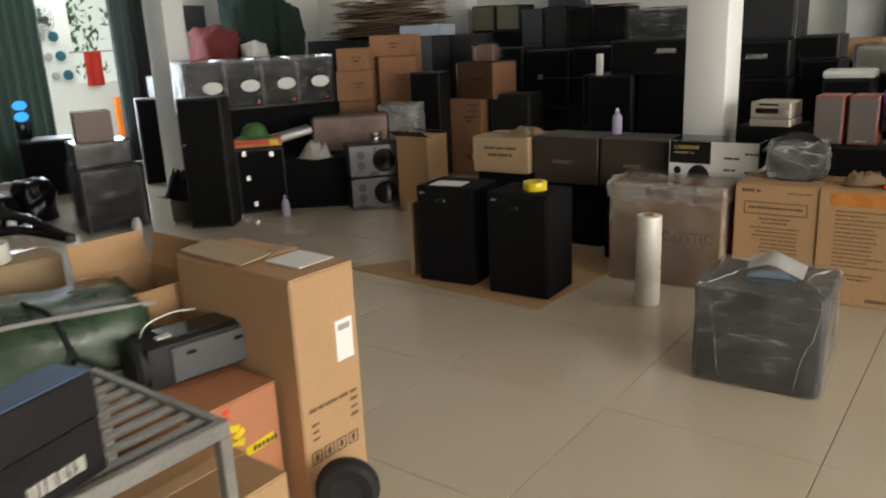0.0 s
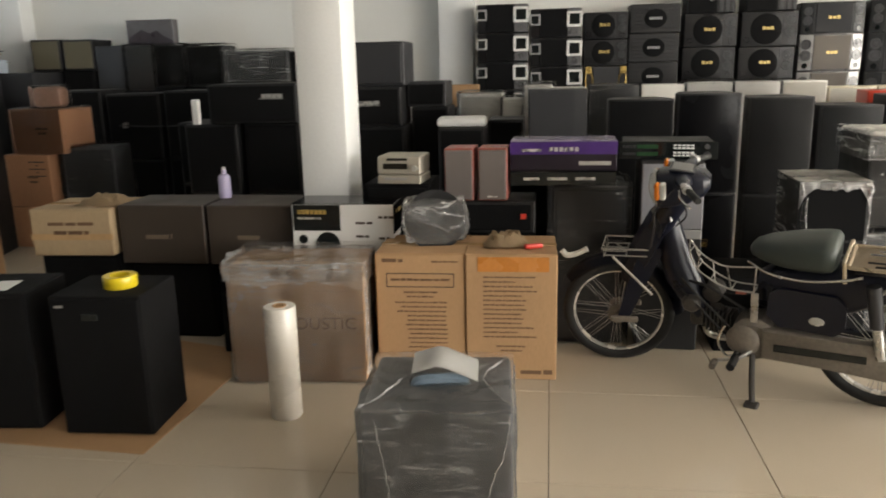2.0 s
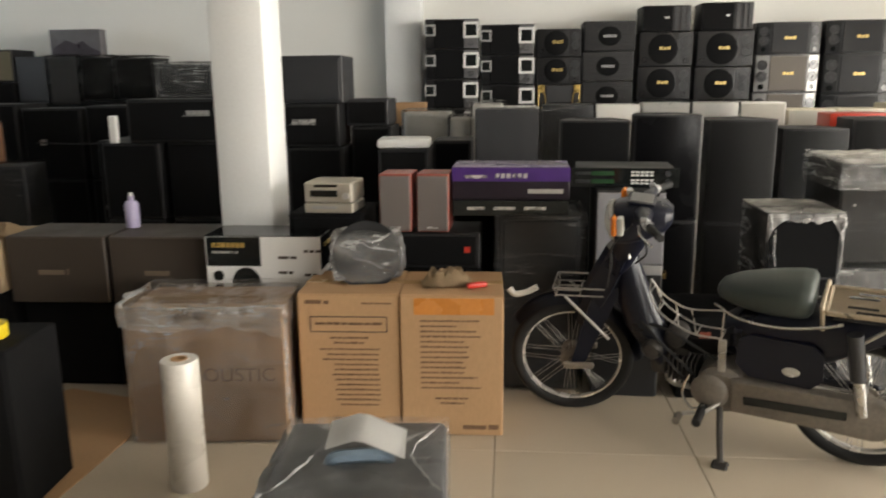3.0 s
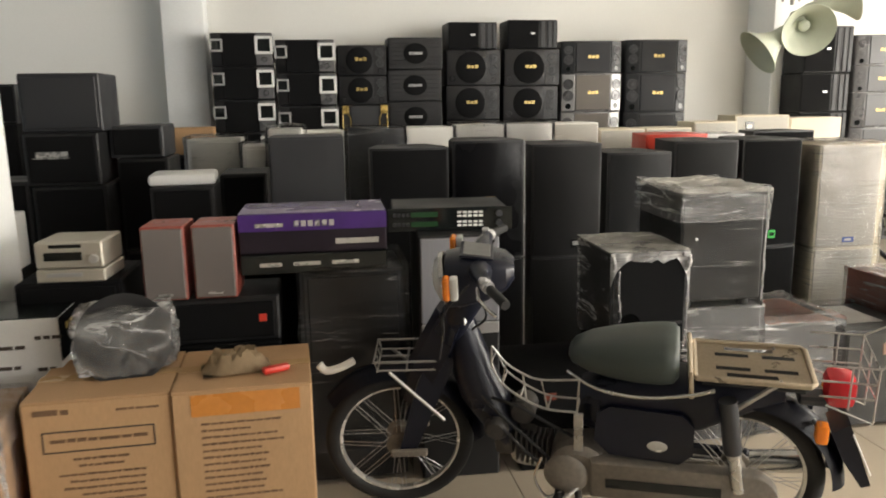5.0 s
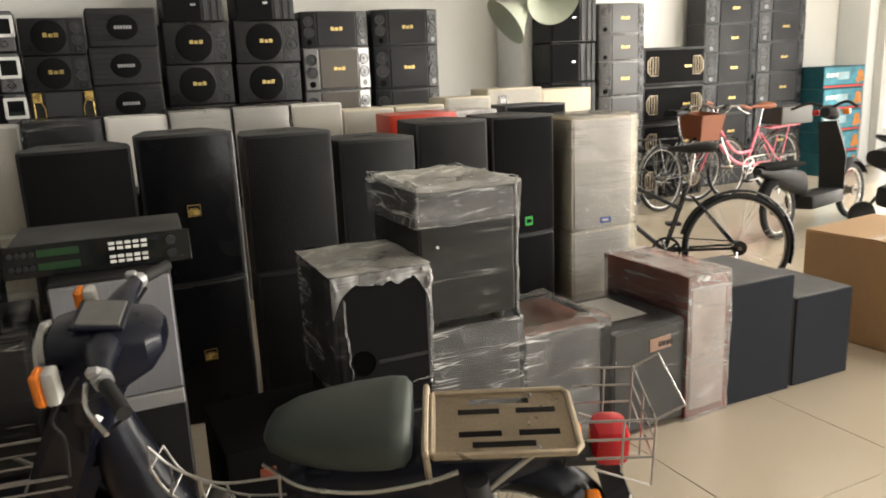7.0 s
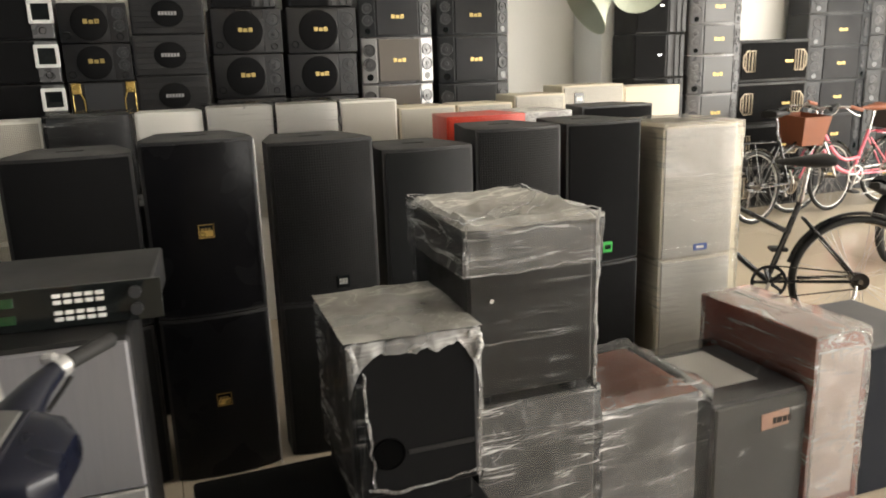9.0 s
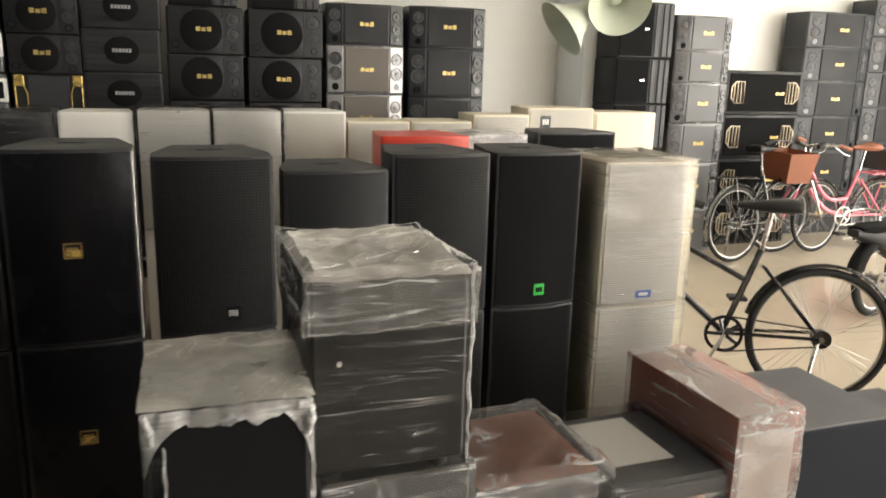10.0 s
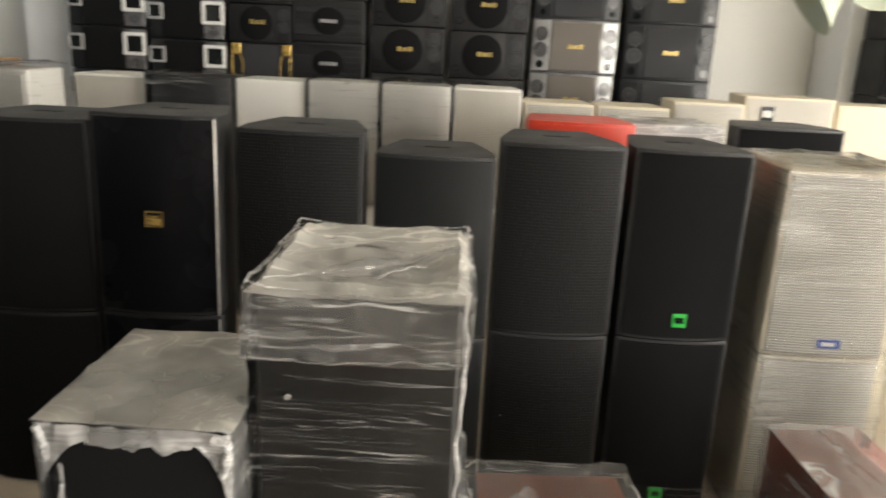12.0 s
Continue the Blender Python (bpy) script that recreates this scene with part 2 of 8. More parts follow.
M_CARDED = mat("orange_cardboard", (0.45, 0.19, 0.095, 1), 0.75, vary=0.12, grain=150, blotch=3, bump=0.1)
M_RUST = mat("reddish_cardboard", (0.40, 0.205, 0.11, 1), 0.8, vary=0.15, grain=150, blotch=3.5, bump=0.12, stretch=(1, 1, 0.25))
M_CARDDK = mat("brown_printed_card", (0.048, 0.037, 0.028, 1), 0.55, vary=0.15, grain=150, blotch=4, bump=0.06)
M_TAPE = mat("packing_tape", (0.50, 0.33, 0.17, 1), 0.2, vary=0.1, grain=60, blotch=8, bump=0.05)
M_ORTAPE = mat("orange_tape", (0.55, 0.22, 0.05, 1), 0.3, vary=0.08, grain=60, blotch=8, bump=0.05)
M_INK = mat("dark_print", (0.06, 0.045, 0.035, 1), 0.7, vary=0.3, grain=200, blotch=9, bump=0)
M_BROWNINK = mat("brown_print", (0.15, 0.085, 0.045, 1), 0.75, vary=0.3, grain=200, blotch=9, bump=0)
M_PAPER = mat("white_paper", (0.78, 0.78, 0.76, 1), 0.7, vary=0.05, grain=120, blotch=4, bump=0.05)
M_RUBBER = mat("tyre_rubber", (0.012, 0.012, 0.012, 1), 0.75, vary=0.3, grain=120, blotch=9, bump=0.3)
M_NAVY = mat("navy_paint", (0.005, 0.0065, 0.015, 1), 0.36, vary=0.2, grain=50, blotch=6, bump=0.02, coat=0.1, spec=0.3, rvary=0.12)
M_SEAT = mat("green_grey_vinyl", (0.036, 0.047, 0.041, 1), 0.5, vary=0.12, grain=400, blotch=5, bump=0.25, dist=0.0007)
M_RACK = mat("gilt_pressed_steel", (0.47, 0.395, 0.29, 1), 0.36, 0.6, vary=0.15, grain=90, blotch=9, bump=0.05)
M_RED = mat("red_lens", (0.55, 0.02, 0.03, 1), 0.12, vary=0.1, grain=30, blotch=5, bump=0)
M_AMBER = mat("amber_lens", (0.80, 0.22, 0.02, 1), 0.15, vary=0.1, grain=30, blotch=5, bump=0)
M_LENS = mat("clear_plastic_lens", (0.55, 0.55, 0.52, 1), 0.1, vary=0.1, grain=30, blotch=5, bump=0.02)
M_PINK = mat("pink_paint", (0.85, 0.20, 0.27, 1), 0.25, vary=0.06, grain=40, blotch=5, bump=0, coat=0.4)
M_BROWN = mat("brown_leatherette", (0.26, 0.085, 0.04, 1), 0.5, vary=0.2, grain=250, blotch=6, bump=0.2)
M_BLKPAINT = mat("black_bike_paint", (0.014, 0.014, 0.016, 1), 0.25, vary=0.2, grain=40, blotch=6, bump=0.01, coat=0.3)
M_HORN = mat("pale_green_enamel", (0.50, 0.54, 0.44, 1), 0.45, vary=0.07, grain=100, blotch=4, bump=0.04)
M_REDBOX = mat("red_paint", (0.55, 0.045, 0.02, 1), 0.4, vary=0.1, grain=100, blotch=5, bump=0.03)
M_REDWOOD = mat("red_brown_wood", (0.22, 0.055, 0.032, 1), 0.35, vary=0.3, grain=40, blotch=5, bump=0.05, stretch=(6, 0.7, 6))
M_TERRA = mat("terracotta_sheet", (0.40, 0.165, 0.105, 1), 0.5, vary=0.15, grain=60, blotch=4, bump=0.1)
M_CLOTH = mat("grey_cloth", (0.10, 0.098, 0.092, 1), 0.9, vary=0.1, grain=800, blotch=4, bump=0.3, spec=0.2)
M_PURPLE = mat("purple_print", (0.055, 0.018, 0.15, 1), 0.4, vary=0.2, grain=12, blotch=7, bump=0.01)
M_TEAL = mat("teal_print", (0.015, 0.10, 0.13, 1), 0.45, vary=0.3, grain=14, blotch=8, bump=0.02)
M_ORANGE = mat("orange_print", (0.60, 0.22, 0.03, 1), 0.45, vary=0.3, grain=20, blotch=9, bump=0.02)
M_GREENLED = mat("green_badge", (0.03, 0.42, 0.06, 1), 0.4, vary=0.1, grain=40, blotch=9, bump=0)
M_BLUEB = mat("blue_badge", (0.04, 0.10, 0.42, 1), 0.4, vary=0.1, grain=40, blotch=9, bump=0)
M_REDB = mat("red_badge", (0.65, 0.05, 0.03, 1), 0.4, vary=0.1, grain=40, blotch=9, bump=0)
M_YELLOW = mat("yellow_tape", (0.75, 0.58, 0.02, 1), 0.35, vary=0.08, grain=60, blotch=6, bump=0.05)
M_WRAPROLL = mat("white_film_roll", (0.72, 0.69, 0.63, 1), 0.3, vary=0.05, grain=10, blotch=4, bump=0.0, stretch=(1, 1, 2))
M_LILAC = mat("lilac_can", (0.42, 0.38, 0.55, 1), 0.35, vary=0.06, grain=40, blotch=4, bump=0)
M_GREENBAG = mat("green_plastic_sack", (0.034, 0.066, 0.036, 1), 0.32, vary=0.35, grain=25, blotch=5, bump=0.3, dist=0.01)
M_CURTAIN = mat("dark_green_curtain", (0.055, 0.075, 0.062, 1), 0.9, vary=0.2, grain=200, blotch=3, bump=0.2)
M_LEAF = mat("leaf_green", (0.05, 0.13, 0.03, 1), 0.5, vary=0.4, grain=20, blotch=4, bump=0.1)
M_BLUEPAPER = mat("blue_print", (0.06, 0.11, 0.22, 1), 0.5, vary=0.15, grain=30, blotch=4, bump=0.02)
M_WOOD = mat("plain_wood", (0.40, 0.29, 0.17, 1), 0.6, vary=0.2, grain=40, blotch=4, bump=0.1, stretch=(8, 8, 0.6))
M_GLASSY = mat("dark_display", (0.01, 0.012, 0.012, 1), 0.08, vary=0.1, grain=20, blotch=3, bump=0)
# the crease value also sets how strongly white glints are painted on the film
F_CLEAR = film_mat("clear_stretch_film", 0.004, 0.55, streak=(1.4, 1.4, 34), rough=0.16, width=0.010, gloss=0.5, squiggle=0.15)
F_DUSTY = film_mat("dusty_clear_film", 0.06, 0.5, width=0.018)
F_SHINY = film_mat("shiny_layered_film", 0.08, 0.85, streak=(1.6, 1.6, 30), rough=0.1, width=0.022, gloss=1.0, squiggle=0.5)
F_GATHER = film_mat("gathered_film", 0.10, 0.9, streak=(2.2, 2.2, 24), rough=0.12, width=0.032, gloss=1.0, squiggle=0.5)
F_BAND = film_mat("banded_film", 0.07, 0.4, tint=(0.80, 0.79, 0.75, 1), streak=(0.9, 0.9, 70), width=0.035, gloss=0.7, squiggle=0.08)
F_MILK = film_mat("milky_stretch_film", 0.42, 0.5, width=0.05)
F_TOP = film_mat("dusty_film", 0.52, 0.7, tint=(0.66, 0.65, 0.60, 1), streak=(2.2, 5, 3), width=0.02)
F_PINKISH = film_mat("film_over_card", 0.16, 0.4, tint=(0.72, 0.64, 0.58, 1), streak=(3, 3, 9), width=0.02)
F_WRAP = film_mat("crumpled_film", 0.13, 0.7, width=0.045, streak=(5, 5, 12), gloss=1.0)
F_WHITISH = film_mat("whitish_layered_film", 0.20, 0.6, width=0.022)

# ---- mesh helpers ----


def box(bm, w, d, h, x=0.0, y=0.0, z=0.0, bev=0.004, m=None):
    """A box w wide, d deep, h high; x, y: its middle, z: its underside."""
    g = bmesh.ops.create_cube(bm, size=1.0, matrix=Matrix.Translation((x, y, z + h / 2)) @ Matrix.Diagonal((w, d, h, 1)))
    vs = g["verts"]
    if bev:
        es = list({e for v in vs for e in v.link_edges})
        r = bmesh.ops.bevel(bm, geom=es, offset=min(bev, w / 3, d / 3, h / 3), segments=2 if bev > 0.008 else 1, affect="EDGES", profile=0.5)
        vs = list({v for f in r["faces"] for v in f.verts} | {v for v in vs if v.is_valid})
    if m is not None:
        bmesh.ops.transform(bm, matrix=m, verts=[v for v in vs if v.is_valid])
    return bm


def prism(bm, pts, z0, z1, bev=0.0, m=None):
    lo = [bm.verts.new((x, y, z0)) for x, y in pts]
    hi = [bm.verts.new((x, y, z1)) for x, y in pts]
    n = len(pts)
    fs = [bm.faces.new(lo[::-1]), bm.faces.new(hi)]
    fs += [bm.faces.new((lo[i], lo[(i + 1) % n], hi[(i + 1) % n], hi[i])) for i in range(n)]
    vs = lo + hi
    if bev:
        es = list({e for e in fs[0].edges} | {e for e in fs[1].edges})
        r = bmesh.ops.bevel(bm, geom=es, offset=bev, segments=2, affect="EDGES", profile=0.5)
        vs = list({v for f in r["faces"] for v in f.verts} | {v for v in vs if v.is_valid})
    if m is not None:
        bmesh.ops.transform(bm, matrix=m, verts=[v for v in vs if v.is_valid])
    return bm


def lathe(bm, prof, seg=24, m=None, closed=False):
    """Turns a profile of (radius, height) round z."""
    rings = []
    for r, h in prof:
        if r < 1e-6:
            rings.append([bm.verts.new((0, 0, h))])
        else:
            rings.append([bm.verts.new((r * math.cos(2 * math.pi * i / seg), r * math.sin(2 * math.pi * i / seg), h)) for i in range(seg)])
    pairs = list(zip(rings, rings[1:])) + ([(rings[-1], rings[0])] if closed else [])
    for a, b in pairs:
        for i in range(seg):
            j = (i + 1) % seg
            q = [a[i % len(a)], a[j % len(a)], b[j % len(b)], b[i % len(b)]]
            q = [v for k, v in enumerate(q) if v not in q[:k]]
            if len(q) > 2:
                bm.faces.new(q)
    if m is not None:
        bmesh.ops.transform(bm, matrix=m, verts=[v for r in rings for v in r])
    return bm


def cyl(bm, r, h, x=0, y=0, z=0, seg=20, m=None, bev=0.0):
    b = min(bev, r / 2, h / 3)
    prof = [(0, 0), (r - b, 0), (r, b), (r, h - b), (r - b, h), (0, h)] if b else [(0, 0), (r, 0), (r, h), (0, h)]
    return lathe(bm, prof, seg, (m or Matrix()) @ Matrix.Translation((x, y, z)))


def tube(bm, pts, r, seg=8, r2=None, closed=False):
    """A round bar along points, of radius r (to r2 at its end)."""
    P = [Vector(p) for p in pts]
    n = len(P)
    rings, up = [], Vector((0.13, 0.21, 0.97)).normalized()
    for i in range(n):
        if closed:
            d = P[(i + 1) % n] - P[i - 1]
        else:
            d = P[min(i + 1, n - 1)] - P[max(i - 1, 0)]
        d.normalize()
        if abs(d.dot(up)) > 0.98:
            up = Vector((1, 0, 0))
        a = d.cross(up).normalized()
        b = a.cross(d)
        up = b
        rr = r if r2 is None else r + (r2 - r) * i / (n - 1)
        rings.append([bm.verts.new(P[i] + (a * math.cos(2 * math.pi * k / seg) + b * math.sin(2 * math.pi * k / seg)) * rr) for k in range(seg)])
    for i in range(n if closed else n - 1):
        A, B = rings[i], rings[(i + 1) % n]
        for k in range(seg):
            bm.faces.new((A[k], A[(k + 1) % seg], B[(k + 1) % seg], B[k]))
    if not closed:
        bm.faces.new(rings[0][::-1])
        bm.faces.new(rings[-1])
    return bm


def curve_pts(pts, steps=6):
    """A smooth line through points (Catmull-Rom)."""
    P = [Vector(p) for p in pts]
    P = [P[0] * 2 - P[1]] + P + [P[-1] * 2 - P[-2]]
    out = []
    for i in range(1, len(P) - 2):
        for s in range(steps):
            t = s / steps
            a, b, c, d = P[i - 1], P[i], P[i + 1], P[i + 2]
            out.append(0.5 * ((2 * b) + (c - a) * t + (2 * a - 5 * b + 4 * c - d) * t * t + (3 * b - a - 3 * c + d) * t ** 3))
    return out + [P[-2]]


def mesh_of(name, bm, material, smooth=None):
    bmesh.ops.recalc_face_normals(bm, faces=bm.faces)
    me = bpy.data.meshes.new(name)
    bm.to_mesh(me)
    bm.free()
    me.materials.append(material)
    if smooth:
        me.shade_smooth()
        me.set_sharp_from_angle(angle=radians(smooth))
    return me


def part(name, bm, material, parent, label="", smooth=35, at=None):
    ob = new(name, mesh_of(name, bm, material, smooth))
    ob.parent = parent
    if at is not None:
        ob.matrix_basis = at
    if label:
        ob["label"] = label
    return ob


def thing(name, label, category, x, y, z=0.0, yaw=0.0, group="", kind=""):
    ob = new(name)
    ob.empty_display_size = 0.1
    ob.matrix_basis = pose(x, y, z, 0, 0, yaw)
    return tagged(ob, label, category, group, kind)


def solid(name, bm, material, label, category, x=0, y=0, z=0, yaw=0, group="", kind="", smooth=35):
    ob = new(name, mesh_of(name, bm, material, smooth))
    ob.matrix_basis = pose(x, y, z, 0, 0, yaw)
    return tagged(ob, label, category, group, kind)


def B():
    return bmesh.new()


def shell(w, d, h, amp=0.004, step=0.035, seed=0.0, gap=0.005, tear=None, sag=0.0, skirt=1.0, sides="fblrt"):
    """Stretch film round a box that stands on z = 0 with its front at y = 0: a thin creased skin over the top and the sides.
    tear(u, v) -> True leaves a hole in the front."""
    W, D, H = w + 2 * gap, d + 2 * gap, h + gap
    nx, ny, nz = max(3, int(W / step)), max(3, int(D / step)), max(3, int(H * skirt / step))
    bm = bmesh.new()
    grid = {}

    def v(i, j, k):
        key = (i, j, k)
        if key not in grid:
            x, y, z = -W / 2 + W * i / nx, -gap + D * j / ny, H - H * skirt * (1 - k / nz)
            q = Vector((x * 9 + seed * 3.7, y * 9 + seed, z * 9 - seed))
            n1, n2 = noise.noise_vector(q), noise.noise_vector(q * 3.1)
            off = n1 * amp * 1.6 + n2 * amp
            out = Vector(((i == nx) - (i == 0), (j == ny) - (j == 0), float(k == nz)))
            if out.length:
                out.normalize()
                lift = off.dot(out)
                off = off * 0.35 + out * (abs(lift) * 1.0)
            edge = (i in (0, nx)) + (j in (0, ny)) + (k == nz)
            if k == nz and edge == 1:
                u, t = abs(2 * i / nx - 1), abs(2 * j / ny - 1)
                off.z += sag * (max(u, t) ** 3)
            grid[key] = bm.verts.new(Vector((x, y, z)) + off)
        return grid[key]

    if "t" in sides:
        for i in range(nx):
            for j in range(ny):
                bm.faces.new((v(i, j, nz), v(i + 1, j, nz), v(i + 1, j + 1, nz), v(i, j + 1, nz)))
    for k in range(nz):
        for i in range(nx):
            if "f" in sides and not (tear and tear((i + 0.5) / nx, (k + 0.5) / nz)):
                bm.faces.new((v(i, 0, k), v(i + 1, 0, k), v(i + 1, 0, k + 1), v(i, 0, k + 1)))
            if "b" in sides:
                bm.faces.new((v(i, ny, k), v(i, ny, k + 1), v(i + 1, ny, k + 1), v(i + 1, ny, k)))
        for j in range(ny):
            if "l" in sides:
                bm.faces.new((v(0, j, k), v(0, j, k + 1), v(0, j + 1, k + 1), v(0, j + 1, k)))
            if "r" in sides:
                bm.faces.new((v(nx, j, k), v(nx, j + 1, k), v(nx, j + 1, k + 1), v(nx, j, k + 1)))
    return bm


def bars(bm, x, y, z, widths, h, gap=0.3, dy=0.0015):
    """A row of small upright blocks on a front face at y, from x on: a mark or a line of print."""
    for w in widths:
        box(bm, w, dy * 2, h, x + w / 2, y, z, bev=0)
        x += w + gap * h
    return bm

# ---- the hall ----
T = 0.2


def slab(name, x0, x1, y0, y1, z0, z1, material, label, category="wall"):
    bm = box(B(), x1 - x0, y1 - y0, z1 - z0, 0, 0, 0, bev=0)
    return solid(name, bm, material, label, category, (x0 + x1) / 2, (y0 + y1) / 2, z0, kind="structure")


slab("wall_back", LEFT_X, RIGHT_X + T, WALL_Y, WALL_Y + T, 0, CEIL, M_WALL, "off-white painted plaster wall behind the speaker stacks")
slab("ceiling", LEFT_X - T, RIGHT_X + T, FRONT_Y - T, WALL_Y + T, CEIL, CEIL + T, M_CEIL, "plain white painted ceiling", "ceiling")
# wall with the doorway to the yard
slab("wall_left", LEFT_X - T, LEFT_X, 6.3, WALL_Y + T, 0, CEIL, M_WALL, "grey-white plaster wall beside the yard door")
# unseen stretch of this wall, darkened to cut bounced light
slab("wall_left_near", LEFT_X - T, LEFT_X, FRONT_Y, 4.3, 0, CEIL, M_LOWBOUNCE, "unseen wall, kept dark grey to cut bounced light")
slab("wall_left_head", LEFT_X - T, LEFT_X, 4.3, 6.3, 2.9, CEIL, M_WALL, "plaster wall over the yard door")
# wall with the bright shop opening
slab("wall_right", RIGHT_X, RIGHT_X + T, 9.4, WALL_Y, 0, CEIL, M_WALL, "pale plaster wall beside the bright shop front")
# pier, near wall and head leave an unseen opening, added to let light in
slab("wall_right_pier", RIGHT_X, RIGHT_X + T, 3.0, 3.6, 0, CEIL, M_WALL, "plain plaster pier between the shop opening and an added unseen one")
slab("wall_right_near", RIGHT_X, RIGHT_X + T, FRONT_Y, -2.4, 0, CEIL, M_WALL, "plain plaster wall")
slab("wall_right_near_head", RIGHT_X, RIGHT_X + T, -2.4, 3.0, 3.4, CEIL, M_WALL, "plaster wall over the unseen near opening added for light")
slab("wall_right_head", RIGHT_X, RIGHT_X + T, 3.6, 9.4, 3.4, CEIL, M_WALL, "plaster wall over the shop opening")
# street side behind the camera, unseen: walls darkened against bounce, opening added for light
slab("wall_front_left", LEFT_X - T, 4.9, FRONT_Y - T, FRONT_Y, 0, CEIL, M_LOWBOUNCE, "unseen street-side wall, kept dark grey to cut bounced light")
slab("wall_front_right", 9.3, RIGHT_X + T, FRONT_Y - T, FRONT_Y, 0, CEIL, M_LOWBOUNCE, "unseen street-side wall, kept dark grey to cut bounced light")
slab("wall_front_head", 4.9, 9.3, FRONT_Y - T, FRONT_Y, 3.4, CEIL, M_WALL, "plaster wall over the unseen opening added on the street side")
for name, x0, x1, y0, y1, text in (
    ("pilaster_1", -6.75, -6.35, 9.6, WALL_Y - 0.003, "white painted pilaster on the back wall"),
    ("pilaster_2", -1.42, -1.05, 9.55, WALL_Y - 0.003, "white painted pilaster on the back wall"),
    ("pilaster_3", 4.42, 4.80, 9.36, WALL_Y - 0.003, "white painted pilaster behind the horn loudspeakers"),
    ("pilaster_4", 9.55, RIGHT_X - 0.003, 9.4, WALL_Y - 0.003, "pale pilaster at the corner of the shop front"),
    ("column_1", -1.56, -1.30, 5.08, 5.38, "square white painted concrete column, scuffed"),
    ("column_2", -7.2, -6.85, 4.95, 5.2, "square white painted concrete column by the yard door"),
):
    bm = box(B(), x1 - x0, y1 - y0, CEIL - 0.004, 0, 0, 0, bev=0.012)
    solid(name, bm, M_COL, text, "column", (x0 + x1) / 2, (y0 + y1) / 2, 0.002, kind="structure")
# frame of the bright opening
door = thing("shop_front_frame", "white painted frame of the sunlit shop opening", "frame", RIGHT_X + 0.02, 0, 0, kind="structure")
for y in (3.66, 9.34):
    part("jamb", box(B(), 0.12, 0.11, 3.39, 0, y, 0.004, 0.006), M_WHITE, door)
part("lintel", box(B(), 0.12, 5.56, 0.1, 0, 6.5, 3.28, 0.006), M_WHITE, door)

# bright outdoors past the openings
G_DAY = glow_mat("daylight_haze", (1.0, 0.97, 0.90, 1), 1.6)
G_YARD = glow_mat("yard_light", (0.93, 1.0, 0.90, 1), 0.85)
bm = box(B(), 0.05, 24, 6, bev=0)
solid("backdrop_street", bm, G_DAY, "overexposed white daylight outside", "backdrop", RIGHT_X + 5, 3, -0.5, kind="structure")
slab("ground_street", RIGHT_X + T, RIGHT_X + 5, -8, 14, -0.25, -0.02, mat("pale_concrete", (0.5, 0.48, 0.44, 1), 0.8), "sunlit concrete outside the shop front", "ground")

# yard past the left door: a whitewashed wall with an opening to greenery
slab("yard_floor", LEFT_X - 3.2, LEFT_X, 2.8, 9.8, -0.25, -0.004, mat("pale_concrete", (0.5, 0.48, 0.44, 1), 0.8), "pale concrete yard floor", "floor")
M_YARD = mat("whitewash", (0.70, 0.71, 0.66, 1), 0.8, vary=0.08, grain=60, blotch=1.5)
slab("yard_wall", LEFT_X - 2.75, LEFT_X - 2.6, 2.8, 6.85, 0, 3.6, M_YARD, "whitewashed yard wall hung with tools")
slab("yard_wall_low", LEFT_X - 2.75, LEFT_X - 2.6, 6.85, 7.7, 0, 1.0, M_YARD, "whitewashed yard wall below the opening")
slab("yard_wall_far", LEFT_X - 2.75, LEFT_X - 2.6, 7.7, 9.8, 0, 3.6, M_YARD, "whitewashed yard wall")
bm = box(B(), 0.05, 7, 4.5, bev=0)
solid("backdrop_yard", bm, G_YARD, "pale daylight behind the yard", "backdrop", LEFT_X - 4.6, 7.2, -0.2, kind="structure")

random.seed(5)
bush = thing("shrub", "sunlit green shrub outside the yard opening", "plant", LEFT_X - 3.6, 7.0, 0)
bm = B()
tube(bm, [(0, 0, 0), (0.05, 0.05, 1.2), (0, 0.1, 2.2)], 0.04, 6, 0.015)
part("stem", bm, M_WOOD, bush)
bm = B()
for i in range(420):
    c = Vector((random.gauss(0, 0.25), random.gauss(0, 0.5), 1.9 + random.gauss(0, 0.5)))
    r = Euler((random.uniform(0, 6), random.uniform(0, 6), random.uniform(0, 6))).to_matrix()
    s = random.uniform(0.05, 0.1)
    bm.faces.new([bm.verts.new(c + r @ Vector(p) * s) for p in ((-1, 0, 0), (0, -0.45, 0.1), (1.1, 0, 0), (0, 0.45, 0.1))])
part("leaves", bm, M_LEAF, bush, smooth=None)


def drape(w, h, amp, folds, seed):
    bm = B()
    nx, nz = 48, 14
    vs = [[bm.verts.new((w * (i / nx - 0.5), amp * math.sin(folds * 2 * math.pi * i / nx + seed) * (0.55 + 0.45 * k / nz) + 0.01 * noise.noise((i * 0.3, k * 0.4, seed)), h * (1 - k / nz))) for i in range(nx + 1)] for k in range(nz + 1)]
    for k in range(nz):
        for i in range(nx):
            bm.faces.new((vs[k][i], vs[k][i + 1], vs[k + 1][i + 1], vs[k + 1][i]))
    bmesh.ops.solidify(bm, geom=bm.faces[:], thickness=0.004)
    return bm


solid("curtain", drape(0.75, 2.9, 0.05, 6, 1), M_CURTAIN, "dark green door curtain drawn aside", "curtain", LEFT_X + 0.12, 4.64, 0.02, 90, group="door curtains")
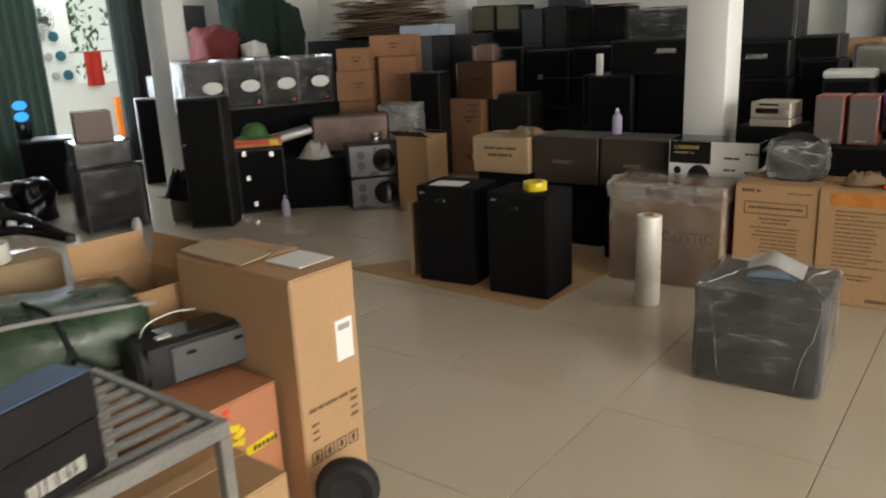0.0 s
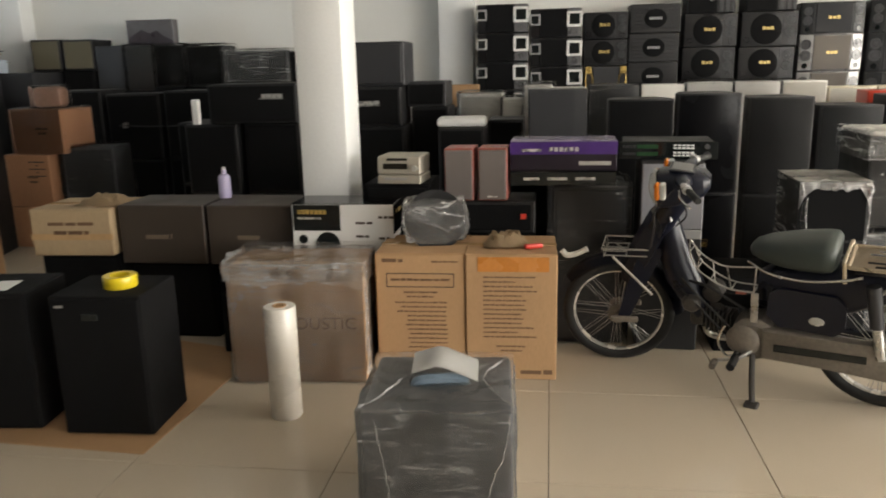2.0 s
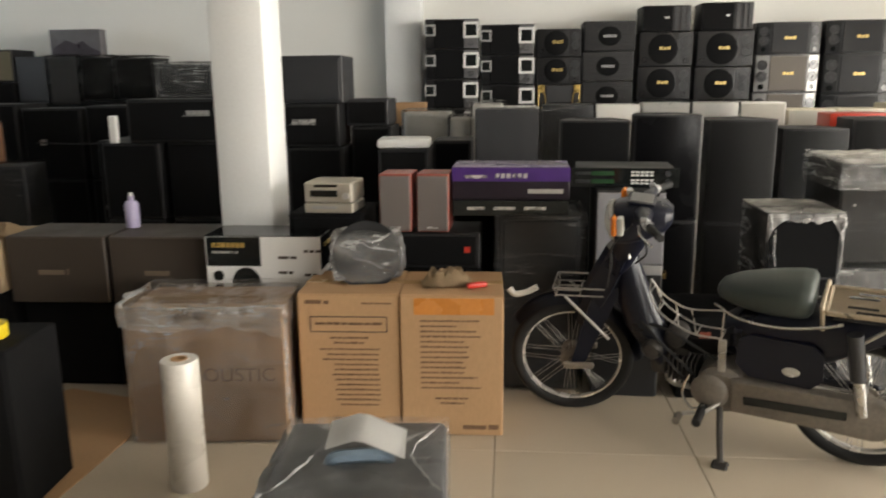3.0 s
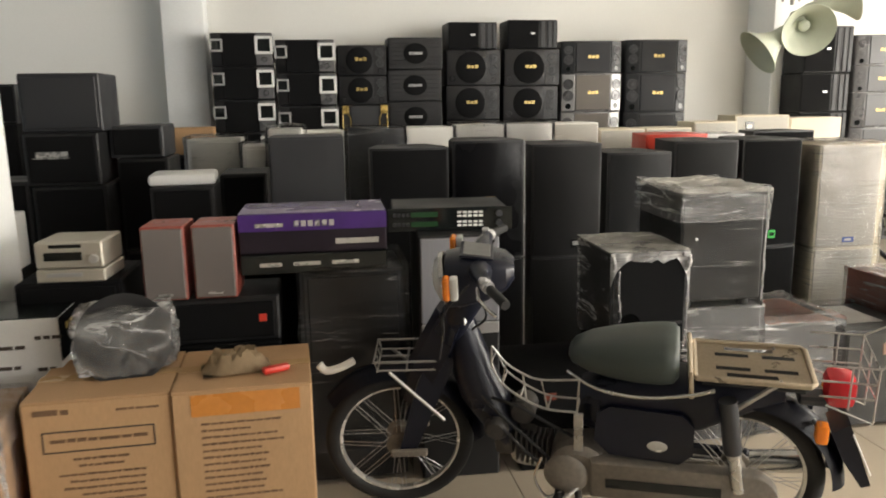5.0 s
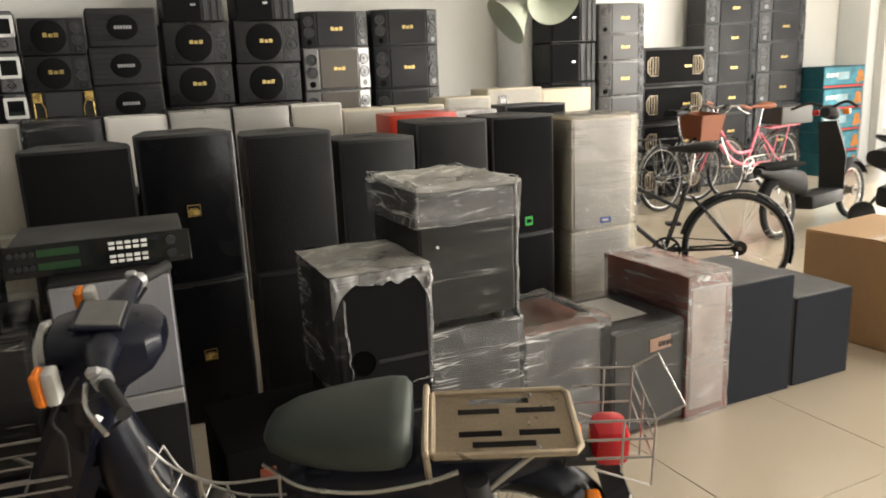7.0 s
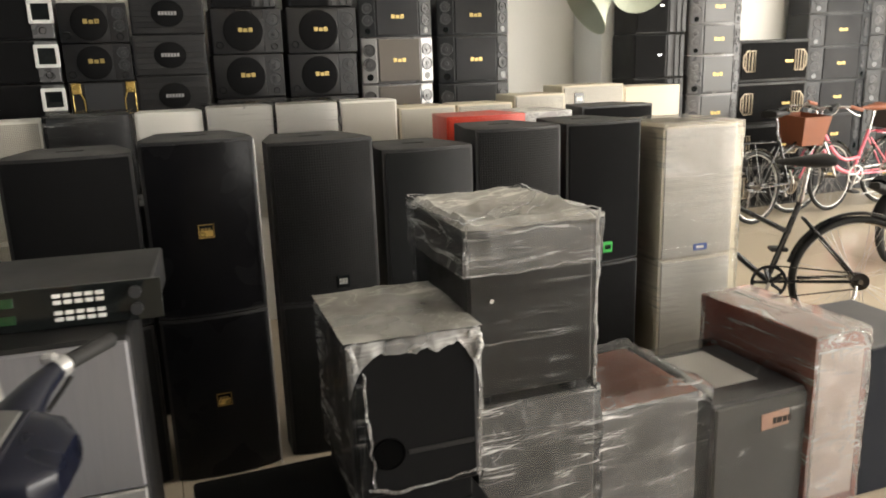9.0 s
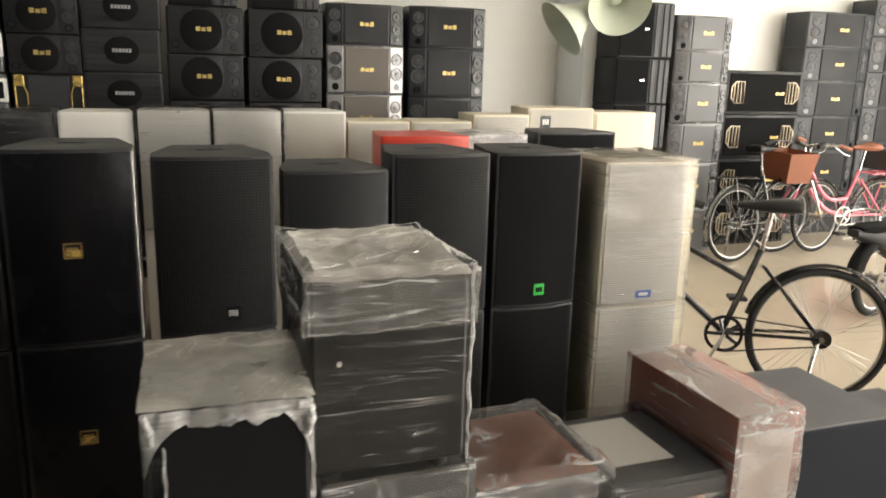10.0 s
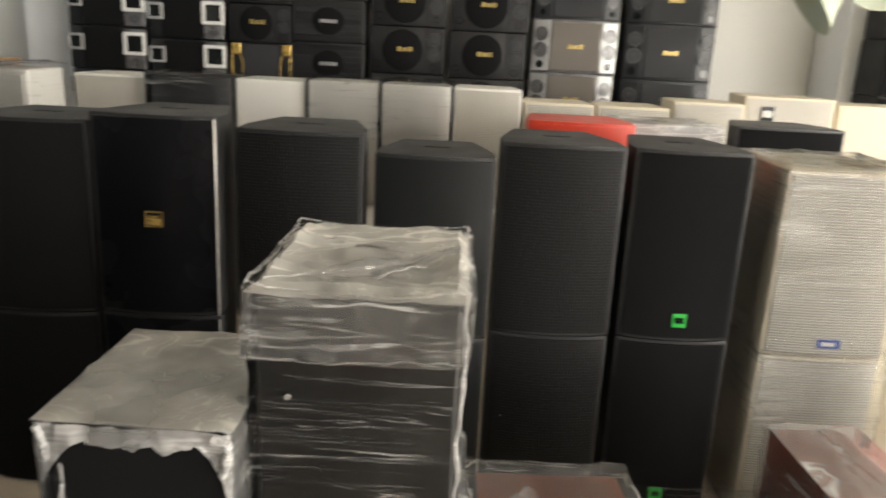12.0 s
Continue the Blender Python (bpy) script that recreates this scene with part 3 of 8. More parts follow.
solid("curtain", drape(0.7, 2.9, 0.045, 6, 3), mat("grey_curtain", (0.06, 0.07, 0.065, 1), 0.9, vary=0.2, grain=200, blotch=3), "dark grey door curtain drawn aside", "curtain", LEFT_X + 0.12, 6.27, 0.02, 90, group="door curtains")
solid("red_cloth", drape(0.3, 0.55, 0.02, 2, 2), M_REDB, "red cloth hanging in the yard opening", "cloth", LEFT_X - 2.57, 7.15, 0.95, 90)
rail = thing("towel_rail", "thin steel rail on the yard wall", "rail", LEFT_X - 2.59, 7.28, 1.5, 90)
part("bar", tube(B(), [(-0.5, 0, 0), (0.5, 0, 0)], 0.012), M_STEEL, rail)
post = solid("orange_post", box(B(), 0.1, 0.1, 0.75, bev=0.01), M_AMBER, "bright orange plastic post in the yard", "post", LEFT_X - 2.3, 7.3, 0)

# a wall fan and hung clutter on the yard wall
fan = thing("wall_fan", "dark caged wall fan over the yard door", "fan", LEFT_X - 2.47, 6.35, 2.0, 90)
bm = B()
for r in (0.06, 0.11, 0.16, 0.2):
    tube(bm, [(r * math.cos(a), 0.0 + 0.05 * (1 - r / 0.2), r * math.sin(a)) for a in [k * math.pi / 10 for k in range(20)]], 0.004, 5, closed=True)
for k in range(12):
    a = k * math.pi / 6
    tube(bm, [(0.03 * math.cos(a), 0.05, 0.03 * math.sin(a)), (0.2 * math.cos(a), 0, 0.2 * math.sin(a))], 0.003, 5)
part("cage", bm, M_DGREY, fan)
bm = B()
for k in range(3):
    box(bm, 0.06, 0.008, 0.15, 0, 0.02, 0.02, 0.003, Matrix.Rotation(k * 2.094, 4, "Y"))
part("blades", bm, M_GREYCAB, fan)
part("wall_arm", box(B(), 0.05, 0.14, 0.05, 0, 0.07, -0.025, 0.005), M_DGREY, fan)
part("motor", cyl(B(), 0.05, 0.13, m=Matrix.Translation((0, -0.02, 0)) @ Matrix.Rotation(radians(90), 4, "X")), M_DGREY, fan)
for i in range(9):
    bm = cyl(B(), 0.05 + 0.015 * (i % 3), 0.05, m=Matrix.Rotation(radians(90), 4, "Y"), bev=0.01, seg=12)
    solid("hung_pot", bm, (M_REDB, M_STEEL, M_TEAL)[i % 3], "small pot hanging on the yard wall", "pot", LEFT_X - 2.6, 6.15 + 0.2 * (i % 3) + 0.07 * (i // 3), 1.75 - 0.3 * (i // 3), group="pots on the yard wall")

# ---- speaker cabinets ----


def pa_cab(x0, x1, y, z, h, depth, material, grille, label, badge=None, badge_at=(0, 0.1), badge_size=(0.03, 0.03), group="", taper=0.68, rim=0.012, bow=0.025, film=None, seed=0, trim=None):
    """A stage cabinet with a bowed grille, sides that run in towards the back, corner feet and a badge; its front at y."""
    w = x1 - x0
    ob = thing("stage_speaker", label, "speaker", (x0 + x1) / 2, y, z, group=group)
    arc = [(-w / 2 + w * i / 8, 0.012 - bow * (1 - (2 * i / 8 - 1) ** 2) + bow) for i in range(9)]
    side = depth * 0.38
    pts = arc + [(w / 2, side), (w / 2 * taper, depth), (-w / 2 * taper, depth), (-w / 2, side)]
    part("body", prism(B(), pts, 0.002, h - 0.001, 0.006), material, ob)
    gp = [(px * (1 - 2 * rim / w), py - 0.008) for px, py in arc]
    gp += [(px, py + 0.014) for px, py in gp[::-1]]
    part("grille", prism(B(), gp, rim, h - rim, 0.003), grille, ob)
    if material is M_PAINT:
        part("handle_recess", box(B(), 0.09, 0.022, 0.006, 0, depth * 0.55, h - 0.004, 0.002), M_PAINT, ob)
    if badge:
        bx, bz = badge_at
        yb = 0.012 - bow * (1 - (2 * bx / w) ** 2) + bow - 0.010
        pl = part("badge", box(B(), badge_size[0], 0.004, badge_size[1], bx, yb, bz, 0.001), badge[0], ob, badge[1])
        bm = B()
        bars(bm, bx - badge_size[0] * 0.32, yb - 0.0025, bz + badge_size[1] * 0.3, [badge_size[0] * 0.17] * 3, badge_size[1] * 0.42, 0.12)
        part("badge_mark", bm, badge[2], pl)
    if badge and badge[2] is M_DIMGOLD:
        w2, h2 = badge_size
        bm = B()
        for dx, dz, a, c in ((0, 0, w2, 0.004), (0, h2 - 0.004, w2, 0.004), (-w2 / 2 + 0.002, 0, 0.004, h2), (w2 / 2 - 0.002, 0, 0.004, h2)):
            box(bm, a, 0.003, c, bx + dx, yb - 0.0025, bz + dz, 0)
        part("badge_frame", bm, M_DIMGOLD, pl)
        part("badge_field", box(B(), w2 * 0.8, 0.003, h2 * 0.42, bx, yb - 0.0028, bz + h2 * 0.12, 0), M_GOLD, pl, "gold lower field")
    if trim:
        part("edge_trim", box(B(), 0.006, 0.006, h - 0.01, w / 2 - 0.003, 0.012, 0.005, 0.002), trim, ob, "thin silver edge strip")
    if film:
        part("film", shell(w, depth * 0.9, h, 0.005, 0.03, seed, 0.012, sag=0.006), film, ob, "clear stretch film")
    return ob


FY = 6.1
row = "front row of stage speakers"
gold = (M_GLASSY, "black badge with a gold mark", M_GOLD)
for z, h in ((0.0, 0.62), (0.622, 0.618)):
    pa_cab(0.15, 0.562, FY, z, h, 0.40, M_PAINT, M_FELT, "black cloth-fronted stage speaker stacked in the front row", group=row)
for z, h in ((0.0, 0.637), (0.638, 0.632)):
    pa_cab(0.58, 0.965, FY - 0.02, z, h, 0.42, M_PAINT, M_GLOSS, "glossy black stage speaker with a gold badge", (M_GLASSY, "black badge with gold lettering shapes", M_DIMGOLD), (0.0, 0.29), (0.055, 0.05), row, trim=M_STEEL)
for z, h in ((0.0, 0.625), (0.626, 0.614)):
    pa_cab(1.013, 1.405, FY, z, h, 0.42, M_PAINT, M_MESH, "black stage speaker with perforated steel grille", (M_GLASSY, "black and white badge", M_BADGE), (0.045, 0.05), (0.05, 0.05), row)
for z, h in ((0.0, 0.592), (0.593, 0.592)):
    pa_cab(1.44, 1.813, FY, z, h, 0.40, M_PAINT, M_FINE, "shorter black stage speaker with fine grille", group=row)
for z, h in ((0.0, 0.622), (0.623, 0.615)):
    pa_cab(1.828, 2.209, FY, z, h, 0.42, M_PAINT, M_MESH, "black stage speaker with perforated steel grille", group=row)
for z, h in ((0.0, 0.625), (0.626, 0.612)):
    pa_cab(2.238, 2.601, FY, z, h, 0.42, M_PAINT, M_FELT, "black stage speaker with a small green badge", (M_GREENLED, "bright green badge", M_GLASSY), (0.005, 0.05), (0.044, 0.046), row)
for i, (z, h) in enumerate(((0.0, 0.596), (0.597, 0.60))):
    pa_cab(2.70, 3.095, FY - 0.01, z, h, 0.46, M_CREAM, M_WMESH, "cream stage speaker in clear stretch film with a blue badge", (M_BLUEB, "blue badge", M_PAPER), (0.01, 0.035), (0.075, 0.03), row, taper=0.9, bow=0.01, film=F_BAND, seed=4 + i)

for k in range(2):
    pa_cab(0.34, 0.68, 6.72, k * 0.48, 0.478, 0.34, M_PAINT, M_FELT, "black speaker hidden behind the front row")

# row of white speakers behind
wrow = "row of white speakers"
for i, (x0, x1, y, top, material, grille) in enumerate((
    (-0.29, 0.09, 7.85, 1.27, M_WHITE, M_WMESH), (0.55, 0.905, 7.85, 1.28, M_WHITE, M_WHITE), (0.93, 1.295, 7.85, 1.29, M_WHITE, M_WHITE),
    (1.315, 1.675, 7.85, 1.29, M_WHITE, M_WHITE), (1.69, 2.045, 7.85, 1.29, M_WHITE, M_WMESH), (2.06, 2.43, 7.85, 1.235, M_CREAM, M_WMESH),
    (2.445, 2.825, 7.85, 1.235, M_CREAM, M_WMESH), (2.84, 3.21, 7.85, 1.275, M_CREAM, M_WMESH), (3.25, 3.73, 7.95, 1.315, M_CREAM, M_WMESH), (3.80, 4.28, 8.05, 1.285, M_CREAM, M_CREAM),
)):
    text = ("white" if material is M_WHITE else "cream") + " wall speaker stacked in the middle row" + (", film-wrapped" if i in (2, 3) else "")
    badge = (M_GLASSY, "black shield badge", M_PAPER) if i == 8 else None
    for k in range(2):
        h = top / 2 - 0.001
        pa_cab(x0, x1, y, k * top / 2, h, 0.36, material, grille, text, badge if k else None, (-0.12, h - 0.13), (0.07, 0.08), wrow, taper=0.86, bow=0.008, film=F_CLEAR if i in (2, 3) and k else None, seed=i)
for k, h in enumerate((0.64, 0.64)):
    pa_cab(0.12, 0.53, 7.8, k * 0.641, h, 0.36, M_DGREY, M_DGREY, "dark speaker under crinkled clear film", group=wrow, taper=0.9, film=F_CLEAR, seed=20 + k)
for k in range(2):
    pa_cab(1.975, 2.40, 6.8, k * 1.0, 0.24 if k else 0.998, 0.36, M_REDBOX if k else M_PAINT, M_REDBOX if k else M_FELT, "bright red stage speaker" if k else "black stage speaker under a red one", taper=0.8)
    pa_cab(2.92, 3.39, 7.12, k * 0.615, 0.613, 0.36, M_DGREY, M_FELT, "charcoal speaker behind the front row")
    pa_cab(2.45, 2.86, 7.2, k * 0.60, 0.598, 0.4, M_GREYCAB, M_GREYCAB, "grey speaker with a filmed top", film=F_MILK, seed=31 + k)
    pa_cab(-0.36, 0.02, 6.15, k * 0.655, 0.653, 0.36, M_DGREY, M_DGREY, "dark grey speaker standing alone on its stack", taper=0.95, bow=0.004)

# ---- karaoke speakers stacked along the back wall ----


def mark(ob, x, y, z, w=0.085, h=0.026, material=None):
    """A metallic badge of three shapes."""
    bm = B()
    u = w / 3
    for k in range(3):
        box(bm, u * 0.78, 0.003, h * (0.9 if k != 1 else 0.72), x - w / 2 + u * (k + 0.5), y, z, bev=0)
    part("badge", bm, material or M_BADGEGOLD, ob, "small metallic badge")


def ring(ob, x, z, r, y=0.0, name="tweeter", cone=None):
    prof = [(0, 0.006), (r * 0.25, 0.010), (r * 0.3, 0.004), (r * 0.8, 0.002), (r * 0.86, 0.008), (r, 0.008), (r * 1.02, 0.0)]
    part(name, lathe(B(), prof, 20, Matrix.Translation((x, y, z)) @ Matrix.Rotation(radians(90), 4, "X")), cone or M_GUN, ob)


def port(ob, x, z, r, y=0.0):
    part("port", lathe(B(), [(r * 1.15, 0), (r * 1.15, 0.004), (r, 0.004), (r * 0.9, -0.02), (0, -0.02)], 16, Matrix.Translation((x, y - 0.001, z)) @ Matrix.Rotation(radians(90), 4, "X")), M_GLASSY, ob)


def karaoke(kind, w, h, label, badge=M_GOLD, d=0.33):
    """One karaoke speaker of a kind, front at y = 0."""
    ob = thing("karaoke_speaker", label, "speaker", 0, 0, 0, group="karaoke speakers along the back wall")
    if kind == "square":
        part("body", box(B(), w, d, h - 0.002, 0, d / 2, 0.001, 0.012), M_KBODY, ob)
        part("grille", box(B(), w * 0.56, 0.012, h * 0.92, -w * 0.05, -0.004, h * 0.04, 0.004), M_FELT, ob)
        part("horn_panel", box(B(), w * 0.26, 0.012, h * 0.94, w * 0.36, -0.004, h * 0.03, 0.004), M_GUN, ob)
        for x, s, in ((w * 0.36, 0.5), (-w * 0.41, 0.36)):
            bm = B()
            a = h * s / 2
            for sx, sz, bw, bh in ((0, 1, 1, 0), (0, -1, 1, 0), (1, 0, 0, 1), (-1, 0, 0, 1)):
                box(bm, a * 2 if bw else a * 0.32, 0.014, a * 0.32 if bw else a * 2, x + sx * a * 0.9, -0.014, h * 0.62 + sz * a * 0.9 - (a * 0.13 if bw else a), 0.002)
            part("horn_frame", bm, M_PAPER if s > 0.4 else M_SILVER, ob, "white square horn frame")
            part("horn_throat", box(B(), a * 1.5, 0.008, a * 1.5, x, -0.010, h * 0.62 - a * 0.75, 0.002), M_GLASSY, ob)
        port(ob, w * 0.36, h * 0.2, 0.02, -0.011)
    elif kind == "round":
        part("body", box(B(), w, d, h - 0.002, 0, d / 2, 0.001, 0.012), M_KBODY, ob)
        r = h * 0.44
        part("grille", lathe(B(), [(0, 0.014), (r * 0.9, 0.012), (r, 0.004), (r, 0)], 32, Matrix.Translation((-w * 0.06, 0, h * 0.5)) @ Matrix.Rotation(radians(90), 4, "X")), M_FELT, ob)
        mark(ob, -w * 0.03, -0.016, h * 0.48, 0.11, 0.034)
        part("side_panel", box(B(), w * 0.26, 0.006, h * 0.94, w * 0.36, -0.001, h * 0.03, 0.002), M_KBODY, ob, "satin black side panel")
        ring(ob, w * 0.37, h * 0.74, h * 0.155, -0.003, cone=M_DGREY)
        ring(ob, w * 0.37, h * 0.42, h * 0.145, -0.003, cone=M_DGREY)
        port(ob, w * 0.37, h * 0.15, 0.02, -0.004)
        port(ob, -w * 0.40, h * 0.2, 0.022)
    elif kind == "oval":
        part("body", box(B(), w, d, h - 0.002, 0, d / 2, 0.001, 0.012), M_PAINT, ob)
        for k in range(7):
            part("louvre", box(B(), w * 0.94, 0.005, h * 0.118, 0, -0.001, h * (0.035 + 0.133 * k), 0.002), M_KBODY, ob)
        a, c = w * 0.22, h * 0.32
        m = Matrix.Translation((0, -0.006, h * 0.5)) @ Matrix.Rotation(radians(90), 4, "X") @ Matrix.Diagonal((a / c, 1, 1, 1))
        part("oval_plate", lathe(B(), [(0, 0.006), (c * 0.93, 0.006), (c, 0.002), (c, 0)], 28, m), M_FELT, ob)
        for k in range(6):
            part("badge_letter", box(B(), 0.016, 0.003, 0.024, -0.052 + 0.021 * k, -0.0135, h * 0.46, 0), M_SILVER, ob, "small pale letter shape")
    elif kind == "plain":
        part("body", box(B(), w, d, h - 0.002, 0, d / 2, 0.001, 0.008), M_VINYL, ob)
        part("grille", box(B(), w * 0.6, 0.010, h * 0.94, -w * 0.18, -0.003, h * 0.03, 0.003), M_FELT, ob)
        for x in (w * 0.2, w * 0.34, w * 0.45):
            part("trim_strip", box(B(), w * 0.08, 0.010, h * 0.94, x, -0.003, h * 0.03, 0.003), M_DGREY, ob)
        mark(ob, 0.0, -0.009, h * 0.5, 0.04, 0.02, M_BADGE)
    elif kind in ("wing", "wing_bronze", "wing_grey"):
        shade, fab = {"wing": (M_WINGSIDE, M_WINGCLOTH), "wing_bronze": (M_SILVER, M_BRONZE), "wing_grey": (M_GUN, M_GREYCAB)}[kind]
        pts = [(-w * 0.29, 0), (w * 0.29, 0), (w / 2, 0.05), (w / 2, d), (-w / 2, d), (-w / 2, 0.05)]
        part("body", prism(B(), pts, 0.001, h - 0.001, 0.004), M_WINGSIDE if kind == "wing" else M_GUN, ob)
        part("grille", box(B(), w * 0.57, 0.012, h * 0.9, 0, -0.004, h * 0.05, 0.004), fab, ob)
        mark(ob, 0.0, -0.012, h * 0.46, 0.11, 0.034, badge)
        ang = math.atan2(0.05, w * 0.21)
        for s in (-1, 1):
            m = Matrix.Translation((s * w * 0.395, 0.025, 0)) @ Matrix.Rotation(s * ang, 4, "Z")
            part("side_panel", box(B(), w * 0.2, 0.01, h * 0.94, 0, -0.003, h * 0.03, 0.003, m=m), shade, ob)
            for z, r in ((h * 0.72, h * 0.135), (h * 0.42, h * 0.145)):
                prof = [(0, 0.006), (r * 0.25, 0.010), (r * 0.3, 0.004), (r * 0.8, 0.002), (r * 0.86, 0.008), (r, 0.008), (r * 1.02, 0.0)]
                part("tweeter", lathe(B(), prof, 18, m @ Matrix.Translation((0, -0.008, z)) @ Matrix.Rotation(radians(90), 4, "X")), M_GREYCAB if kind == "wing" else M_GUN, ob)
            part("port", cyl(B(), h * 0.075, 0.004, m=m @ Matrix.Translation((0, -0.007, h * 0.15)) @ Matrix.Rotation(radians(90), 4, "X"), seg=14), M_GLASSY, ob)
    elif kind == "case":
        part("body", box(B(), w, d, h - 0.002, 0, d / 2, 0.001, 0.012), M_VINYL, ob)
        part("grille", box(B(), w * 0.92, 0.010, h * 0.86, 0, -0.003, h * 0.07, 0.004), M_FELT, ob)
        mark(ob, w * 0.2, -0.010, h * 0.45, 0.1, 0.03)
        for s in (-1, 1):
            cx, hw, hh = s * w * 0.36, 0.068, h * 0.24
            d_shape = [(cx - s * hw, -0.012, h * 0.5 - hh), (cx + s * hw * 0.35, -0.012, h * 0.5 - hh), (cx + s * hw, -0.012, h * 0.5 - hh * 0.5), (cx + s * hw, -0.012, h * 0.5 + hh * 0.5), (cx + s * hw * 0.35, -0.012, h * 0.5 + hh), (cx - s * hw, -0.012, h * 0.5 + hh)]
            part("horn_frame", tube(B(), d_shape, 0.007, 6, closed=True), M_RACK, ob, "gold horn frame")
            for k in range(3):
                part("horn_bar", box(B(), 0.010, 0.010, hh * 1.86, cx - s * hw * 0.5 + s * k * 0.036, -0.012, h * 0.5 - hh * 0.93, 0.003), M_RACK, ob, "gold horn bar")
    elif kind == "gilt":
        part("body", box(B(), w, d, h - 0.002, 0, d / 2, 0.001, 0.008), M_VINYL, ob)
        part("grille", box(B(), w * 0.56, 0.010, h * 0.9, 0, -0.003, h * 0.05, 0.003), M_DGREY, ob)
        for s in (-1, 1):
            part("gold_corner", box(B(), w * 0.14, 0.014, h * 0.3, s * w * 0.40, -0.006, h * 0.68, 0.006), M_GOLD, ob, "gold corner plate")
            bm = tube(B(), [(s * w * 0.34, -0.01, h * 0.68), (s * w * 0.30, -0.01, h * 0.5), (s * w * 0.30, -0.01, h * 0.1), (s * w * 0.46, -0.01, h * 0.1), (s * w * 0.46, -0.01, h * 0.66)], 0.004, 6)
            part("gold_wire", bm, M_GOLD, ob)
    return ob


def stack(x0, x1, y, rows, first_jitter=0):
    """rows from the top down: (kind, top z, bottom z, label, badge). What is hidden below goes on in the last kind to the floor."""
    global jit
    made = {}
    last = rows[-1]
    h = last[1] - last[2]
    z = last[2]
    n = max(0, int(round(z / h)))
    rows = list(rows) + [(last[0], z - i * z / n, z - (i + 1) * z / n, last[3], last[4]) for i in range(n)]
    for i, (kind, zt, zb, label, badge) in enumerate(rows):
        w, hh = x1 - x0, zt - zb
        if kind == "plain":
            w *= 0.9
        key = (kind, round(hh, 3))
        at = pose((x0 + x1) / 2 + random.uniform(-0.008, 0.008), y + random.uniform(-0.008, 0.008), zb, 0, 0, random.uniform(-0.6, 0.6))
        if key in made:
            copy_thing(made[key], at)
        else:
            made[key] = karaoke(kind, w, hh, label, badge or M_BADGEGOLD)
            made[key].matrix_basis = at


random.seed(11)
SQ = "black karaoke speaker with a white square horn frame"
RD = "black karaoke speaker with a round grille and gold badge"
OV = "black louvred karaoke speaker with an oval plate"
PL = "plain black karaoke speaker on top of the stack"
WG = "dark grey karaoke speaker with angled twin-tweeter sides"
WB = "bronze-fronted karaoke speaker with silver tweeter sides"
WR = "grey karaoke speaker with angled tweeter sides and gold badge"
CS = "wide black speaker with gold horn grids"
stack(-0.98, -0.45, 9.3, [("square", 2.08, 1.79, SQ, 0), ("square", 1.79, 1.50, SQ, 0), ("square", 1.50, 1.21, SQ, 0), ("square", 1.21, 0.92, SQ, 0)])
stack(-0.42, 0.1, 9.3, [("square", 2.02, 1.73, SQ, 0), ("square", 1.73, 1.44, SQ, 0), ("square", 1.44, 1.15, SQ, 0)])
stack(0.12, 0.56, 9.3, [("round", 1.97, 1.70, RD, 0), ("round", 1.70, 1.44, RD, 0), ("gilt", 1.44, 1.19, "black speaker with gold corner plates", 0), ("round", 1.19, 0.9, RD, 0)])
stack(0.57, 1.07, 9.3, [("oval", 2.035, 1.75, OV, 0), ("oval", 1.75, 1.465, OV, 0), ("oval", 1.465, 1.18, OV, 0)])
stack(1.11, 1.62, 9.3, [("plain", 2.17, 1.925, PL, 0), ("round", 1.925, 1.6, RD, 0), ("round", 1.6, 1.28, RD, 0), ("round", 1.28, 0.96, RD, 0)])
stack(1.655, 2.19, 9.3, [("plain", 2.19, 1.93, PL, 0), ("round", 1.93, 1.59, RD, 0), ("round", 1.59, 1.27, RD, 0), ("round", 1.27, 0.95, RD, 0)])
stack(2.225, 2.82, 9.3, [("wing", 2.0, 1.70, WG, 0), ("wing_bronze", 1.70, 1.34, WB, 0), ("wing_bronze", 1.34, 0.98, WB, 0)])
stack(2.87, 3.50, 9.3, [("wing", 2.01, 1.70, WG, 0), ("wing", 1.70, 1.32, WG, 0), ("wing", 1.32, 0.94, WG, 0)])
stack(4.49, 5.06, 9.0, [("plain", 2.11, 1.67, "plain black upright karaoke speaker", 0), ("plain", 1.67, 1.30, "black karaoke speaker with a silver badge", M_BADGE), ("plain", 1.30, 0.93, "black karaoke speaker with a silver badge", M_BADGE)])
stack(5.10, 5.66, 9.0, [("wing_grey", 2.03, 1.74, WR, 0), ("wing_grey", 1.74, 1.48, WR, 0), ("wing_grey", 1.48, 1.14, WR, 0), ("wing_grey", 1.14, 0.8, WR, 0)])
stack(5.78, 6.64, 9.2, [("case", 1.60, 1.21, CS, 0), ("case", 1.21, 0.81, CS, 0), ("case", 0.81, 0.41, CS, 0)])
stack(6.90, 7.72, 9.45, [("wing", 2.17, 1.84, WG, 0), ("wing", 1.84, 1.52, WG, 0), ("wing", 1.52, 1.18, WG, 0), ("wing", 1.18, 0.84, WG, 0)])
stack(7.74, 8.52, 9.45, [("wing", 2.32, 1.97, WG, 0), ("wing", 1.97, 1.62, WG, 0), ("wing", 1.62, 1.27, WG, 0), ("wing", 1.27, 0.92, WG, 0)])

